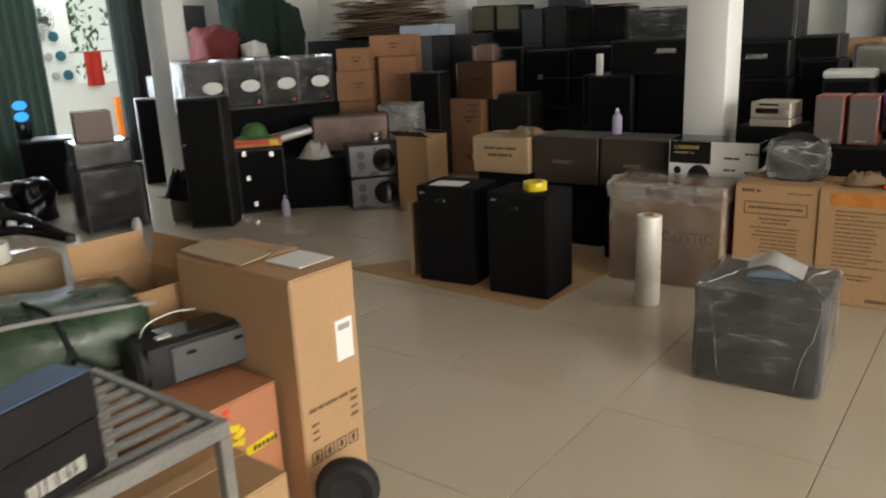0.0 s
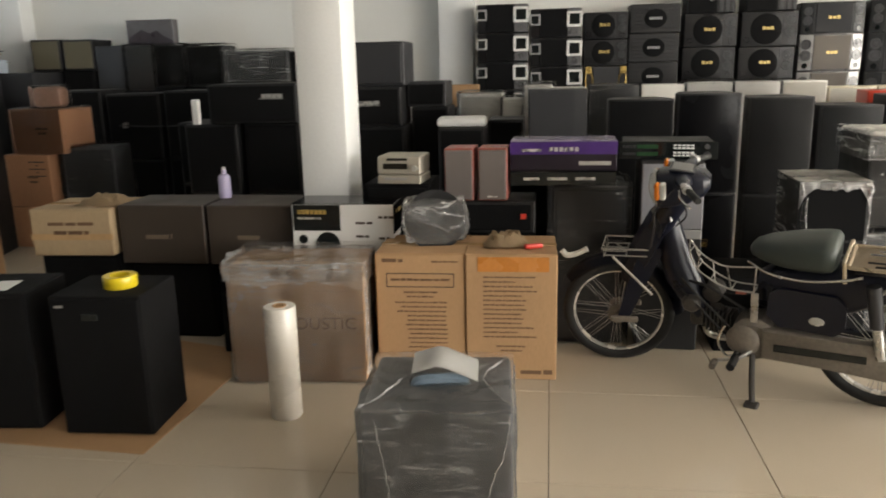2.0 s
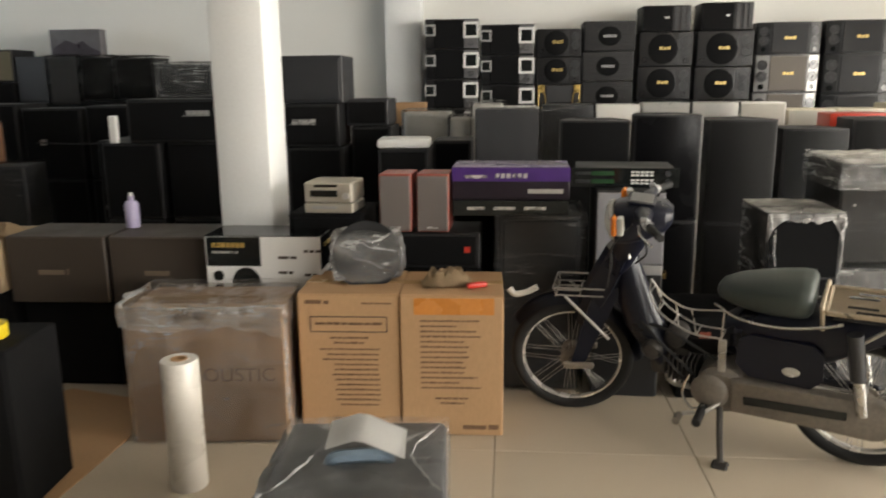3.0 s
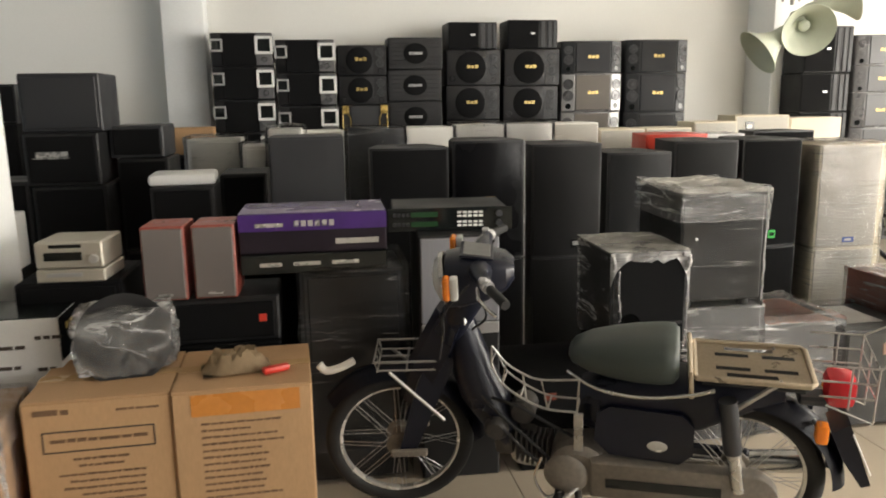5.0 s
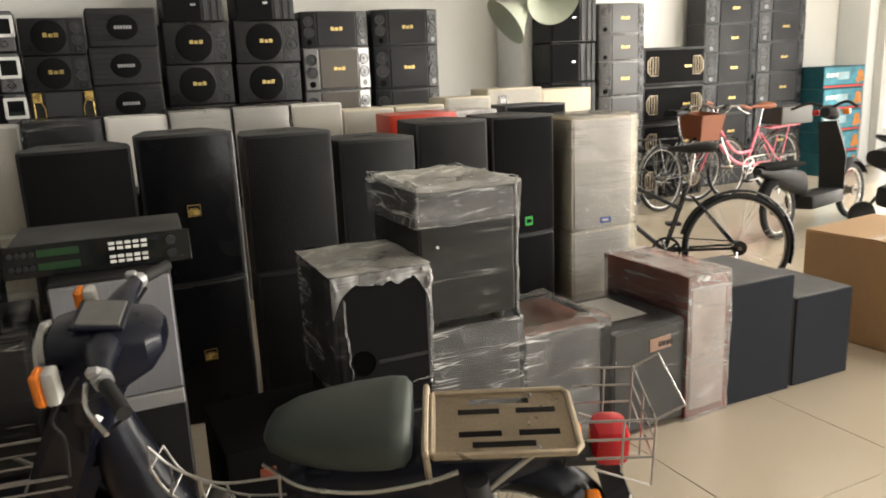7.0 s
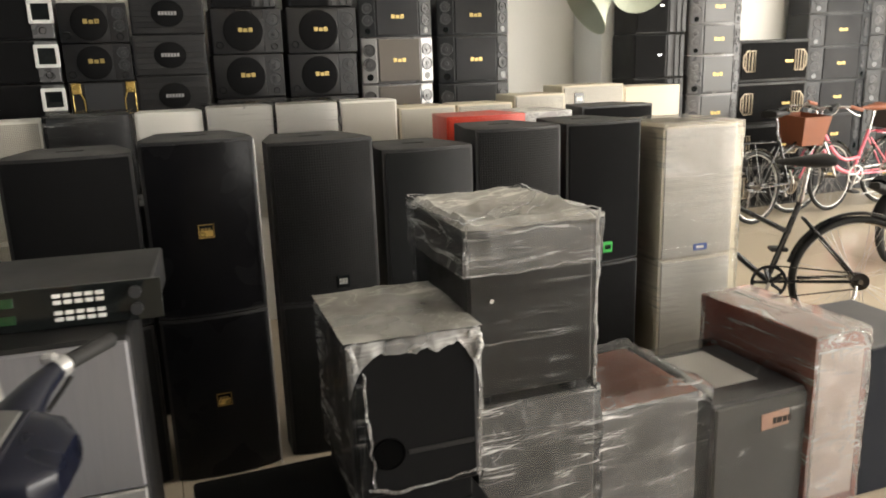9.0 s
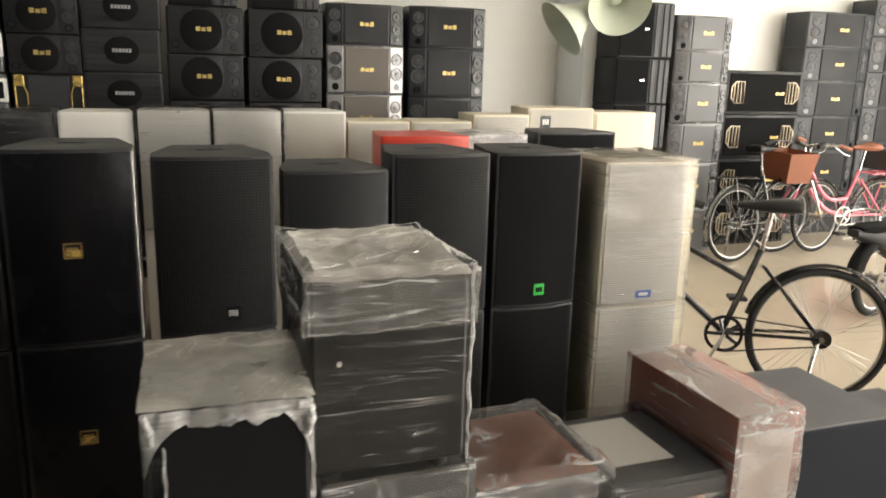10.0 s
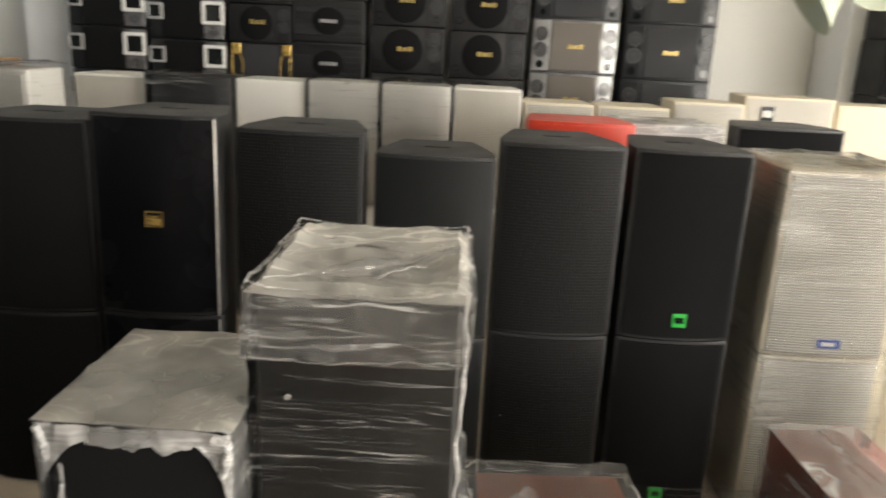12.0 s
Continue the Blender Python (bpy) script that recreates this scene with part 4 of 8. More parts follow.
# teal retail boxes beside the shop front
M_AQUA = mat("aqua_print", (0.06, 0.26, 0.34, 1), 0.45, vary=0.5, grain=9, blotch=6, bump=0.02)
for k in range(5):
    ob = thing("retail_carton", "teal printed retail carton stacked by the shop front", "box", 8.87, 9.18, 0.262 * k, random.uniform(-1.5, 1.5), "teal cartons")
    part("carton", box(B(), 0.71, 0.36, 0.258, 0, 0.18, 0.002, 0.004), M_TEAL, ob)
    part("front_print", box(B(), 0.69, 0.004, 0.2, 0, -0.001, 0.045, 0), M_AQUA, ob, "mottled aqua front")
    part("stripe", box(B(), 0.69, 0.005, 0.02, 0, -0.001, 0.012, 0), M_REDB, ob)
    for dx, dz, r in ((0.27, 0.16, 0.05), (0.24, 0.09, 0.04), (0.31, 0.1, 0.035)):
        part("picture", cyl(B(), r, 0.004, m=Matrix.Translation((dx, -0.003, dz)) @ Matrix.Rotation(radians(90), 4, "X"), seg=14), M_ORANGE, ob, "round orange picture")
    part("pale_panel", box(B(), 0.2, 0.004, 0.09, -0.02, -0.0035, 0.1, 0), mat("pale_aqua", (0.35, 0.5, 0.55, 1), 0.5, vary=0.3, grain=12), ob)
    part("print", bars(B(), -0.31, -0.0035, 0.13, [0.05, 0.07, 0.04], 0.05, 0.3), M_PAPER, ob)

# ---- packed goods ----


def carton(name, label, w, d, h, x, y, z=0.0, yaw=0.0, material=None, tape=True, group="", category="box"):
    """A closed cardboard box, front at y = 0: body, two top flaps with a gap, tape over the seam."""
    ob = thing(name, label, category, x, y, z, yaw, group)
    part("body", box(B(), w, d, h - 0.006, 0, d / 2, 0.001, 0.006), material or M_CARD, ob)
    for s in (-1, 1):
        part("flap", box(B(), w - 0.004, d / 2 - 0.002, 0.005, 0, d / 2 + s * d / 4, h - 0.006, 0.002), material or M_CARD, ob)
    if tape:
        part("tape", box(B(), w + 0.002, 0.055, 0.002, 0, d / 2, h - 0.0005, 0), M_TAPE, ob, "glossy brown packing tape")
    return ob


def print_lines(ob, x, z, widths, h, step, y=-0.0012, material=None, name="print"):
    """Lines of unreadable print: each line one part, broken into words of uneven length."""
    rnd = random.Random(int(abs(x) * 1000 + abs(z) * 7000 + len(widths)))
    for i, w in enumerate(widths):
        bm = B()
        at = x - w / 2
        end = x + w / 2
        while at < end - 0.004:
            ww = min(rnd.uniform(1.6, 5.0) * h, end - at)
            box(bm, ww, 0.0018, h * rnd.uniform(0.75, 1.0), at + ww / 2, y, z - i * step, bev=0)
            at += ww + h * 0.45
        part(name, bm, material or M_BROWNINK, ob, "line of brown print")


def plain_box(name, label, category, w, d, h, x, y, z=0.0, yaw=0.0, material=None, front=None, film=None, seed=0, amp=0.005, bev=0.008, group="", feet=False, sag=0.01, inset=0.02, lift=0.0):
    ob = thing(name, label, category, x, y, z, yaw, group)
    z0 = 0.03 if feet else 0.0
    part("body", box(B(), w, d, h - z0 - 0.001, 0, d / 2, z0 + 0.001, bev), material or M_VINYL, ob)
    if front:
        part("grille", box(B(), w - 2 * inset, 0.012, h - z0 - 2 * inset, 0, -0.003, z0 + inset, 0.004), front, ob)
    if feet:
        for sx in (-1, 1):
            for fy in (0.05, d - 0.05):
                part("foot", cyl(B(), 0.025, 0.03, sx * (w / 2 - 0.05), fy, 0, 14), M_RUBBER, ob)
    if film:
        part("film", shell(w, d, h, amp, 0.028, seed, 0.018 if front else 0.007 + lift, sag=sag), film, ob, "creased clear stretch film")
    return ob


# boxes in the middle of the floor
for i, x in enumerate((-0.82, -0.39)):
    c = carton("carton", ("tall brown speaker carton with printed lines", "tall brown speaker carton with orange tape along its top")[i], 0.428, 0.40, 0.62, x, 4.49, 0, 1.5, M_CARD, group="tall speaker cartons")
    ws = [0.2, 0.24, 0.18, 0.22, 0.17, 0.2, 0.16, 0.21, 0.18, 0.15, 0.19, 0.14]
    if i == 0:
        print_lines(c, -0.13, 0.575, [0.1], 0.018, 0.02)
        bm = B()
        for dx, dz, bw, bh in ((0, 0.52, 0.32, 0.004), (0, 0.455, 0.32, 0.004), (-0.16, 0.4875, 0.004, 0.065), (0.16, 0.4875, 0.004, 0.065)):
            box(bm, bw, 0.0018, bh, dx, -0.0012, dz - bh / 2, bev=0)
        part("printed_frame", bm, M_INK, c)
        print_lines(c, 0, 0.485, [0.28], 0.012, 0.02)
        print_lines(c, 0.0, 0.425, [0.16, 0.13], 0.008, 0.022)
        for k, w_ in enumerate((0.25, 0.22, 0.24, 0.19, 0.19, 0.2, 0.19, 0.18, 0.19, 0.18, 0.19, 0.17)):
            print_lines(c, 0.125 - w_ / 2, 0.375 - 0.0225 * k, [w_], 0.007, 0.02)
        print_lines(c, 0.12, 0.575, [0.13], 0.008, 0.02)
    else:
        part("orange_tape", box(B(), 0.33, 0.002, 0.07, 0.01, -0.0012, 0.535, 0), M_ORTAPE, c, "broad orange tape")
        for k, w_ in enumerate((0.25, 0.15, 0.23, 0.25, 0.18, 0.2, 0.19, 0.2, 0.18, 0.19, 0.18, 0.24, 0.16, 0.25)):
            print_lines(c, -0.13 + w_ / 2, 0.505 - 0.0225 * k, [w_], 0.007, 0.02)
        print_lines(c, 0.0, 0.165, [0.14, 0.1], 0.008, 0.022)
        print_lines(c, 0.12, 0.03, [0.15], 0.022, 0.02)


def rag(bm, x0, x1, top, drop, y=-0.009, n=44, seed=0.0):
    """A torn hanging strip of film: drop(u) is its depth below the top."""
    cols = []
    for i in range(n + 1):
        u = i / n
        x = x0 + (x1 - x0) * u
        dep = drop(u) * (1 + 0.25 * noise.noise((u * 16, seed, 0.3))) + 0.006 * noise.noise((u * 45, seed, 1.7))
        cols.append([bm.verts.new((x + 0.003 * noise.noise((u * 20, k, seed)), y - 0.007 * noise.noise((u * 14, k * 0.8, seed + 4)), top - dep * k / 4)) for k in range(5)])
    for a, b in zip(cols, cols[1:]):
        for k in range(4):
            bm.faces.new((a[k], a[k + 1], b[k + 1], b[k]))
    return bm


def fold(parent, pts, r=0.006, seed=0.0, material=None):
    """A bunched ridge of film along a line, uneven in thickness."""
    line = curve_pts(pts, 8)
    bm = B()
    line = [p + noise.noise_vector(p * 30 + Vector((seed, 0, 0))) * 0.007 for p in line]
    for a, b in zip(line, line[1:]):
        q = r * (0.55 + 0.9 * abs(noise.noise(a * 22 + Vector((0, seed, 0)))))
        tube(bm, [a, b], q, 6)
    part("film_fold", bm, material or F_WHITISH, parent, "bunched milky fold of film", smooth=60)


c = carton("wrapped_carton", "wide brown carton loosely wrapped in clear film", 0.64, 0.36, 0.58, -1.39, 4.37, 0, 4.5, M_CARD)
word = bpy.data.curves.new("word", "FONT")
word.body, word.size, word.extrude, word.align_x = "OUSTIC", 0.085, 0.0008, "LEFT"
word.materials.append(mat("faded_print", (0.22, 0.12, 0.06, 1), 0.8))
wo = new("word", word)
wo.parent = c
wo.matrix_basis = pose(-0.02, -0.002, 0.27, 90, 0, 0)
part("film", shell(0.64, 0.36, 0.58, 0.006, 0.025, 3, 0.008, sag=0.015), F_PINKISH, c, "loose clear film")
bm = shell(0.655, 0.375, 0.085, 0.012, 0.02, 8, 0.012, sag=0.02, sides="fblr")
part("film_edge", bm, F_DUSTY, c, "bunched milky film along the top", at=pose(0, -0.005, 0.51))
bm = rag(B(), -0.335, 0.335, 0.595, lambda u: 0.075 + 0.05 * u + 0.02 * math.sin(u * 7), -0.022, 40, 7.7)
part("film_drape", bm, F_WHITISH, c, "whitish film drawn over the top edge")
fold(c, [(-0.335, -0.02, 0.595), (-0.12, -0.022, 0.588), (0.12, -0.022, 0.592), (0.335, -0.02, 0.60)], 0.006, 2, F_WHITISH)
fold(c, [(0.333, -0.018, 0.60), (0.335, -0.02, 0.45), (0.332, -0.02, 0.25), (0.335, -0.018, 0.03)], 0.010, 4, F_WHITISH)
fold(c, [(-0.333, -0.018, 0.60), (-0.335, 0.1, 0.605), (-0.332, 0.25, 0.60)], 0.008, 6, F_WHITISH)

# grey filmed cube on the floor
g = plain_box("wrapped_box", "grey cube wrapped in dusty stretch film, handle on top", "box", 0.49, 0.49, 0.415, -0.565, 3.24, 0, 4.0, M_GREYCAB, film=F_DUSTY, seed=12, amp=0.006, bev=0.02, sag=0.014)
bm = tube(B(), curve_pts([(-0.09, 0.22, 0.40), (-0.06, 0.22, 0.428), (0.06, 0.23, 0.428), (0.09, 0.23, 0.40)], 5), 0.022, 8)
part("handle", bm, mat("blue_handle", (0.16, 0.22, 0.28, 1), 0.5), g, "blue-grey carrying handle")
bm = B()
vs = [[bm.verts.new((0.115 * (i / 8 - 0.5) * 2 + 0.015, 0.23 + 0.14 * j / 3 - 0.03 * i / 8, 0.505 - 0.085 * abs(i / 8 - 0.42) - 0.022 * (1 - j / 3))) for j in range(4)] for i in range(9)]
for i in range(8):
    for j in range(3):
        bm.faces.new((vs[i][j], vs[i + 1][j], vs[i + 1][j + 1], vs[i][j + 1]))
bmesh.ops.solidify(bm, geom=bm.faces[:], thickness=0.002)
part("paper", bm, M_PAPER, g, "folded white paper over the handle")
fold(g, [(0.235, -0.012, 0.41), (0.215, -0.014, 0.28), (0.17, -0.014, 0.15), (0.15, -0.012, 0.02)], 0.0022, 3, F_WHITISH)
fold(g, [(-0.2, -0.012, 0.40), (-0.17, -0.014, 0.25), (-0.15, -0.014, 0.1), (-0.14, -0.012, 0.02)], 0.0018, 5, F_DUSTY)
fold(g, [(-0.25, -0.012, 0.425), (-0.08, -0.014, 0.424), (0.1, -0.014, 0.422), (0.25, -0.012, 0.428)], 0.003, 6, F_DUSTY)
fold(g, [(-0.24, 0.0, 0.43), (-0.17, 0.12, 0.432), (-0.13, 0.22, 0.435)], 0.004, 7, F_WHITISH)
fold(g, [(0.24, 0.02, 0.43), (0.19, 0.12, 0.432), (0.15, 0.24, 0.435), (0.23, 0.44, 0.43)], 0.004, 8, F_WHITISH)

# roll of film
bm = lathe(B(), [(0.022, 0.0), (0.065, 0.0), (0.068, 0.006), (0.067, 0.25), (0.068, 0.495), (0.065, 0.5), (0.03, 0.5)], 32)
r = solid("film_roll", bm, M_WRAPROLL, "tall white roll of stretch film standing on the floor", "roll", -1.345, 4.02, 0)
part("core", lathe(B(), [(0.022, 0.002), (0.03, 0.002), (0.03, 0.503), (0.022, 0.503)], 20, closed=True), M_CARD, r, "cardboard core")

# two black tower speakers on flat cardboard
bm = B()
prism(bm, [(-3.3, 3.70), (-1.80, 3.62), (-1.76, 4.40), (-1.93, 4.78), (-2.3, 4.88), (-3.0, 4.15)], 0.001, 0.006)
solid("cardboard_sheet", bm, M_CARD, "flattened brown cardboard under the black speakers", "cardboard", 0, 0, 0.0)
for i, (x, y, yaw) in enumerate(((-2.53, 3.76, 6.0), (-2.02, 3.76, 3.0))):
    ob = thing("tower_speaker", "tall matt black floor speaker on flattened cardboard", "speaker", x, y, 0.007, yaw, "pair of black floor speakers")
    part("body", box(B(), 0.385, 0.33, 0.598, 0, 0.165, 0.001, 0.006), M_FELT, ob)
    part("grille", box(B(), 0.37, 0.012, 0.575, 0, -0.004, 0.012, 0.004), M_FELT, ob)
    part("handle_cup", box(B(), 0.07, 0.006, 0.03, -0.02, -0.011, 0.5, 0.003), M_GLASSY, ob)
    part("badge", bars(B(), -0.16, -0.012, 0.555, [0.035], 0.008), M_BADGE, ob)
bm = lathe(B(), [(0.042, 0), (0.066, 0), (0.068, 0.003), (0.068, 0.047), (0.066, 0.05), (0.042, 0.05)], 32, closed=True)
solid("tape_roll", bm, M_YELLOW, "roll of yellow packing tape lying on the speaker", "tape", -1.985, 3.91, 0.607)
bm = B()
box(bm, 0.21, 0.15, 0.002, 0, 0, 0, 0)
solid("paper_sheet", bm, M_PAPER, "white paper sheet lying on the black speaker", "paper", -2.56, 3.87, 0.607, 12)
bm = box(B(), 0.03, 0.34, 0.47, bev=0.003)
solid("board", bm, M_WOOD, "pale wooden board leaning beside the black speaker", "board", -2.84, 3.95, 0.007, 8, group="pale boards")
bm = box(B(), 0.025, 0.3, 0.45, bev=0.003)
solid("board", bm, M_WOOD, "pale wooden board standing beside the black speaker", "board", -2.775, 4.0, 0.007, 5, group="pale boards")

# brown printed boxes on black speakers, before the column
for x in (-2.30, -1.79):
    plain_box("black_speaker", "black speaker box standing under the brown cartons", "speaker", 0.49, 0.34, 0.448, x, 4.95, 0, 0, M_FELT, M_FELT, group="black speakers under the cartons")
    c = plain_box("printed_carton", "dark brown printed speaker carton", "box", 0.49, 0.36, 0.325, x, 4.87, 0.449, 0.6, M_CARDDK, bev=0.006, group="dark brown cartons")
    print_lines(c, -0.02, 0.14, [0.15 if x < -2 else 0.12], 0.03, 0.05, material=mat("tan_print", (0.17, 0.13, 0.09, 1), 0.6))
plain_box("black_speaker", "low black box beside the wrapped carton", "speaker", 0.2, 0.3, 0.33, -1.83, 4.72, 0, 0, M_FELT, M_FELT)
bm = lathe(B(), [(0, 0), (0.033, 0), (0.034, 0.004), (0.034, 0.115), (0.026, 0.13), (0.014, 0.135), (0.014, 0.158), (0, 0.16)], 24)
s = solid("spray_can", bm, M_LILAC, "lilac spray can standing on the brown carton", "spray can", -2.03, 5.12, 0.775)
part("nozzle", cyl(B(), 0.009, 0.016, 0, 0, 0.158, 12), M_PAPER, s)
c = carton("carton", "tan carton with black print and shiny tape", 0.46, 0.4, 0.26, -2.80, 4.82, 0.50, 3, M_CARD2)
print_lines(c, 0.0, 0.17, [0.26, 0.2], 0.022, 0.05)
part("tape_band", box(B(), 0.47, 0.002, 0.035, 0, -0.001, 0.09, 0), M_TAPE, c)
plain_box("black_speaker", "black speaker under the tan carton", "speaker", 0.46, 0.36, 0.498, -2.80, 4.88, 0, 3, M_FELT, M_FELT)


def crumple(w, d, h, seed, n=14):
    """A crumpled heap of thin stuff lying on z = 0."""
    bm = B()
    vs = []
    for i in range(n + 1):
        rowv = []
        for j in range(n + 1):
            u, v = i / n * 2 - 1, j / n * 2 - 1
            e = max(0.0, 1 - (u * u + v * v) ** 1.3)
            q = Vector((u * 2.3 + seed, v * 2.3, seed))
            rowv.append(bm.verts.new((u * w / 2, v * d / 2, 0.004 + h * min(1, e * 1.6) * (0.55 + 0.5 * noise.noise(q) + 0.3 * noise.noise(q * 2.7)) if e > 0 else 0.003)))
        vs.append(rowv)
    for i in range(n):
        for j in range(n):
            bm.faces.new((vs[i][j], vs[i + 1][j], vs[i + 1][j + 1], vs[i][j + 1]))
    bmesh.ops.solidify(bm, geom=bm.faces[:], thickness=0.003)
    return bm


solid("crumpled_paper", crumple(0.3, 0.2, 0.06, 2), M_CARD2, "crumpled kraft paper on the tan carton", "paper", -2.68, 5.0, 0.762)

# headphone box, spare parts on the cartons
c = thing("retail_box", "black and white printed headphone box", "box", -1.27, 4.80, 0.482, 0.5)
part("carton", box(B(), 0.535, 0.26, 0.312, 0, 0.13, 0.001, 0.004), M_PAPER, c)
part("black_panel", box(B(), 0.25, 0.002, 0.135, -0.135, -0.0005, 0.175, 0), M_GLASSY, c)
part("lid", box(B(), 0.537, 0.262, 0.004, 0, 0.13, 0.312, 0.001), M_GLASSY, c)
part("title", bars(B(), -0.235, -0.002, 0.262, [0.018] * 7, 0.022, 0.2), M_GOLD, c)
part("subtitle", bars(B(), -0.235, -0.002, 0.235, [0.03, 0.05, 0.03], 0.01, 0.5), M_BADGE, c)
m = Matrix.Translation((-0.08, -0.002, 0.09)) @ Matrix.Rotation(radians(90), 4, "X") @ Matrix.Diagonal((0.85, 1, 1, 1))
part("picture", lathe(B(), [(0, 0.002), (0.08, 0.002), (0.08, 0)], 24, m), M_GLASSY, c)
for z in (0.13, 0.07):
    part("round_icon", cyl(B(), 0.024, 0.003, m=Matrix.Translation((-0.21, -0.001, z)) @ Matrix.Rotation(radians(90), 4, "X"), seg=16), M_GLASSY, c)
for x, z, ws in ((0.07, 0.21, [0.05, 0.03]), (0.19, 0.24, [0.02, 0.02, 0.03]), (0.07, 0.14, [0.04, 0.02]), (0.19, 0.13, [0.03, 0.02]), (0.05, 0.03, [0.03, 0.03, 0.05, 0.04])):
    part("small_print", bars(B(), x, -0.0012, z, ws, 0.012, 0.6), M_INK, c)
part("side_panel", box(B(), 0.002, 0.258, 0.15, 0.2685, 0.13, 0.16, 0), M_GLASSY, c, "black side panel")
part("side_title", box(B(), 0.002, 0.12, 0.02, 0.270, 0.13, 0.255, 0), M_GOLD, c)
part("side_picture", box(B(), 0.002, 0.07, 0.1, 0.2687, 0.17, 0.03, 0), M_DGREY, c)
plain_box("black_speaker", "black speaker under the headphone box", "speaker", 0.5, 0.3, 0.48, -1.27, 4.86, 0, 0, M_FELT, M_FELT)

w = thing("wrapped_driver", "speaker driver wrapped in clear film on the cartons", "speaker driver", -0.76, 4.62, 0.622, 8)
part("basket", lathe(B(), [(0.0, 0.0), (0.06, 0.0), (0.08, 0.03), (0.12, 0.09), (0.15, 0.10), (0.15, 0.108), (0.13, 0.108), (0.05, 0.06), (0, 0.055)], 28, Matrix.Translation((0, 0.12, 0.10)) @ Matrix.Rotation(radians(72), 4, "X") @ Matrix.Translation((0, 0, -0.05))), M_VINYL, w)
bm = bmesh.new()
bmesh.ops.create_icosphere(bm, subdivisions=5, radius=1.0)
for v in bm.verts:
    q = v.co.copy()
    s = max(abs(q.x), abs(q.y), abs(q.z)) ** -0.75
    crease = 0.10 * noise.noise(q * 2.5) + 0.07 * (0.35 - abs(noise.noise(q * 5.5))) + 0.04 * noise.noise(q * 14)
    v.co = Vector((q.x * 0.16, q.y * 0.115, q.z * 0.108)) * s * (1 + crease) + Vector((0, 0.13, 0.108))
    v.co.z = max(0.003, v.co.z)
part("film", bm, F_WRAP, w, "creased whitish film")
solid("work_glove", crumple(0.22, 0.13, 0.09, 7), M_CARD2, "crumpled beige work gloves on the carton", "gloves", -0.42, 4.66, 0.623, 10)
bm = box(B(), 0.09, 0.03, 0.022, bev=0.009)
solid("cutter", bm, M_REDB, "red plastic box cutter on the carton", "cutter", -0.29, 4.60, 0.623, 25)

# hi-fi pieces behind the cartons
plain_box("black_speaker", "black speaker carrying the silver hi-fi", "speaker", 0.36, 0.36, 0.868, -1.02, 5.0, 0, 0, M_FELT, M_FELT)
hf = thing("mini_hifi", "small silver hi-fi with a dark display", "hi-fi", -1.0, 4.98, 0.87, -4)
part("receiver", box(B(), 0.23, 0.22, 0.095, 0, 0.11, 0.052, 0.006), M_CHAMP, hf)
part("player", box(B(), 0.235, 0.22, 0.046, 0, 0.11, 0.002, 0.005), M_CHAMP, hf)
part("display", box(B(), 0.13, 0.004, 0.03, -0.02, -0.001, 0.08, 0.001), M_GLASSY, hf)
part("strip", box(B(), 0.11, 0.004, 0.012, -0.01, -0.001, 0.125, 0.001), M_GLASSY, hf)
part("knob", cyl(B(), 0.016, 0.012, m=Matrix.Translation((0.085, 0, 0.085)) @ Matrix.Rotation(radians(90), 4, "X")), M_BADGE, hf)
part("drawer", box(B(), 0.12, 0.004, 0.014, -0.02, -0.001, 0.022, 0.001), M_SILVER, hf)
ce = plain_box("centre_speaker", "long black centre speaker with a red badge", "speaker", 0.5, 0.3, 0.175, -0.54, 5.0, 0.605, 0, M_VINYL, M_FELT)
part("badge", box(B(), 0.028, 0.004, 0.028, 0.19, -0.011, 0.08, 0.001), M_REDB, ce, "small red badge")
plain_box("black_speaker", "black speaker box under the centre speaker", "speaker", 0.5, 0.34, 0.603, -0.54, 5.0, 0, 0, M_FELT, M_FELT)
for x in (-0.685, -0.51):
    b = thing("bookshelf_speaker", "red-sided bookshelf speaker with grey grille", "speaker", x, 4.99, 0.782, -2, "pair of red bookshelf speakers")
    part("body", box(B(), 0.152, 0.2, 0.272, 0, 0.1, 0.001, 0.004), mat("red_veneer", (0.30, 0.07, 0.05, 1), 0.35, vary=0.2, grain=30, stretch=(8, 8, 1)), b)
    part("grille", box(B(), 0.142, 0.012, 0.258, 0, -0.005, 0.007, 0.004), mat("grey_cloth_grille", (0.17, 0.15, 0.14, 1), 0.9, vary=0.1, grain=800), b)
    part("badge", bars(B(), -0.025, -0.012, 0.02, [0.05], 0.008), M_BADGE, b)
wb = plain_box("wrapped_speaker", "dark grey speaker wrapped in clear film behind the moped", "speaker", 0.385, 0.36, 0.855, -0.01, 5.02, 0, 0, M_DGREY, M_DGREY, F_CLEAR, 15, 0.006)
plain_box("black_speaker", "black speaker under the purple cartons", "speaker", 0.2, 0.3, 0.855, -0.33, 5.36, 0, 0, M_FELT, M_FELT)
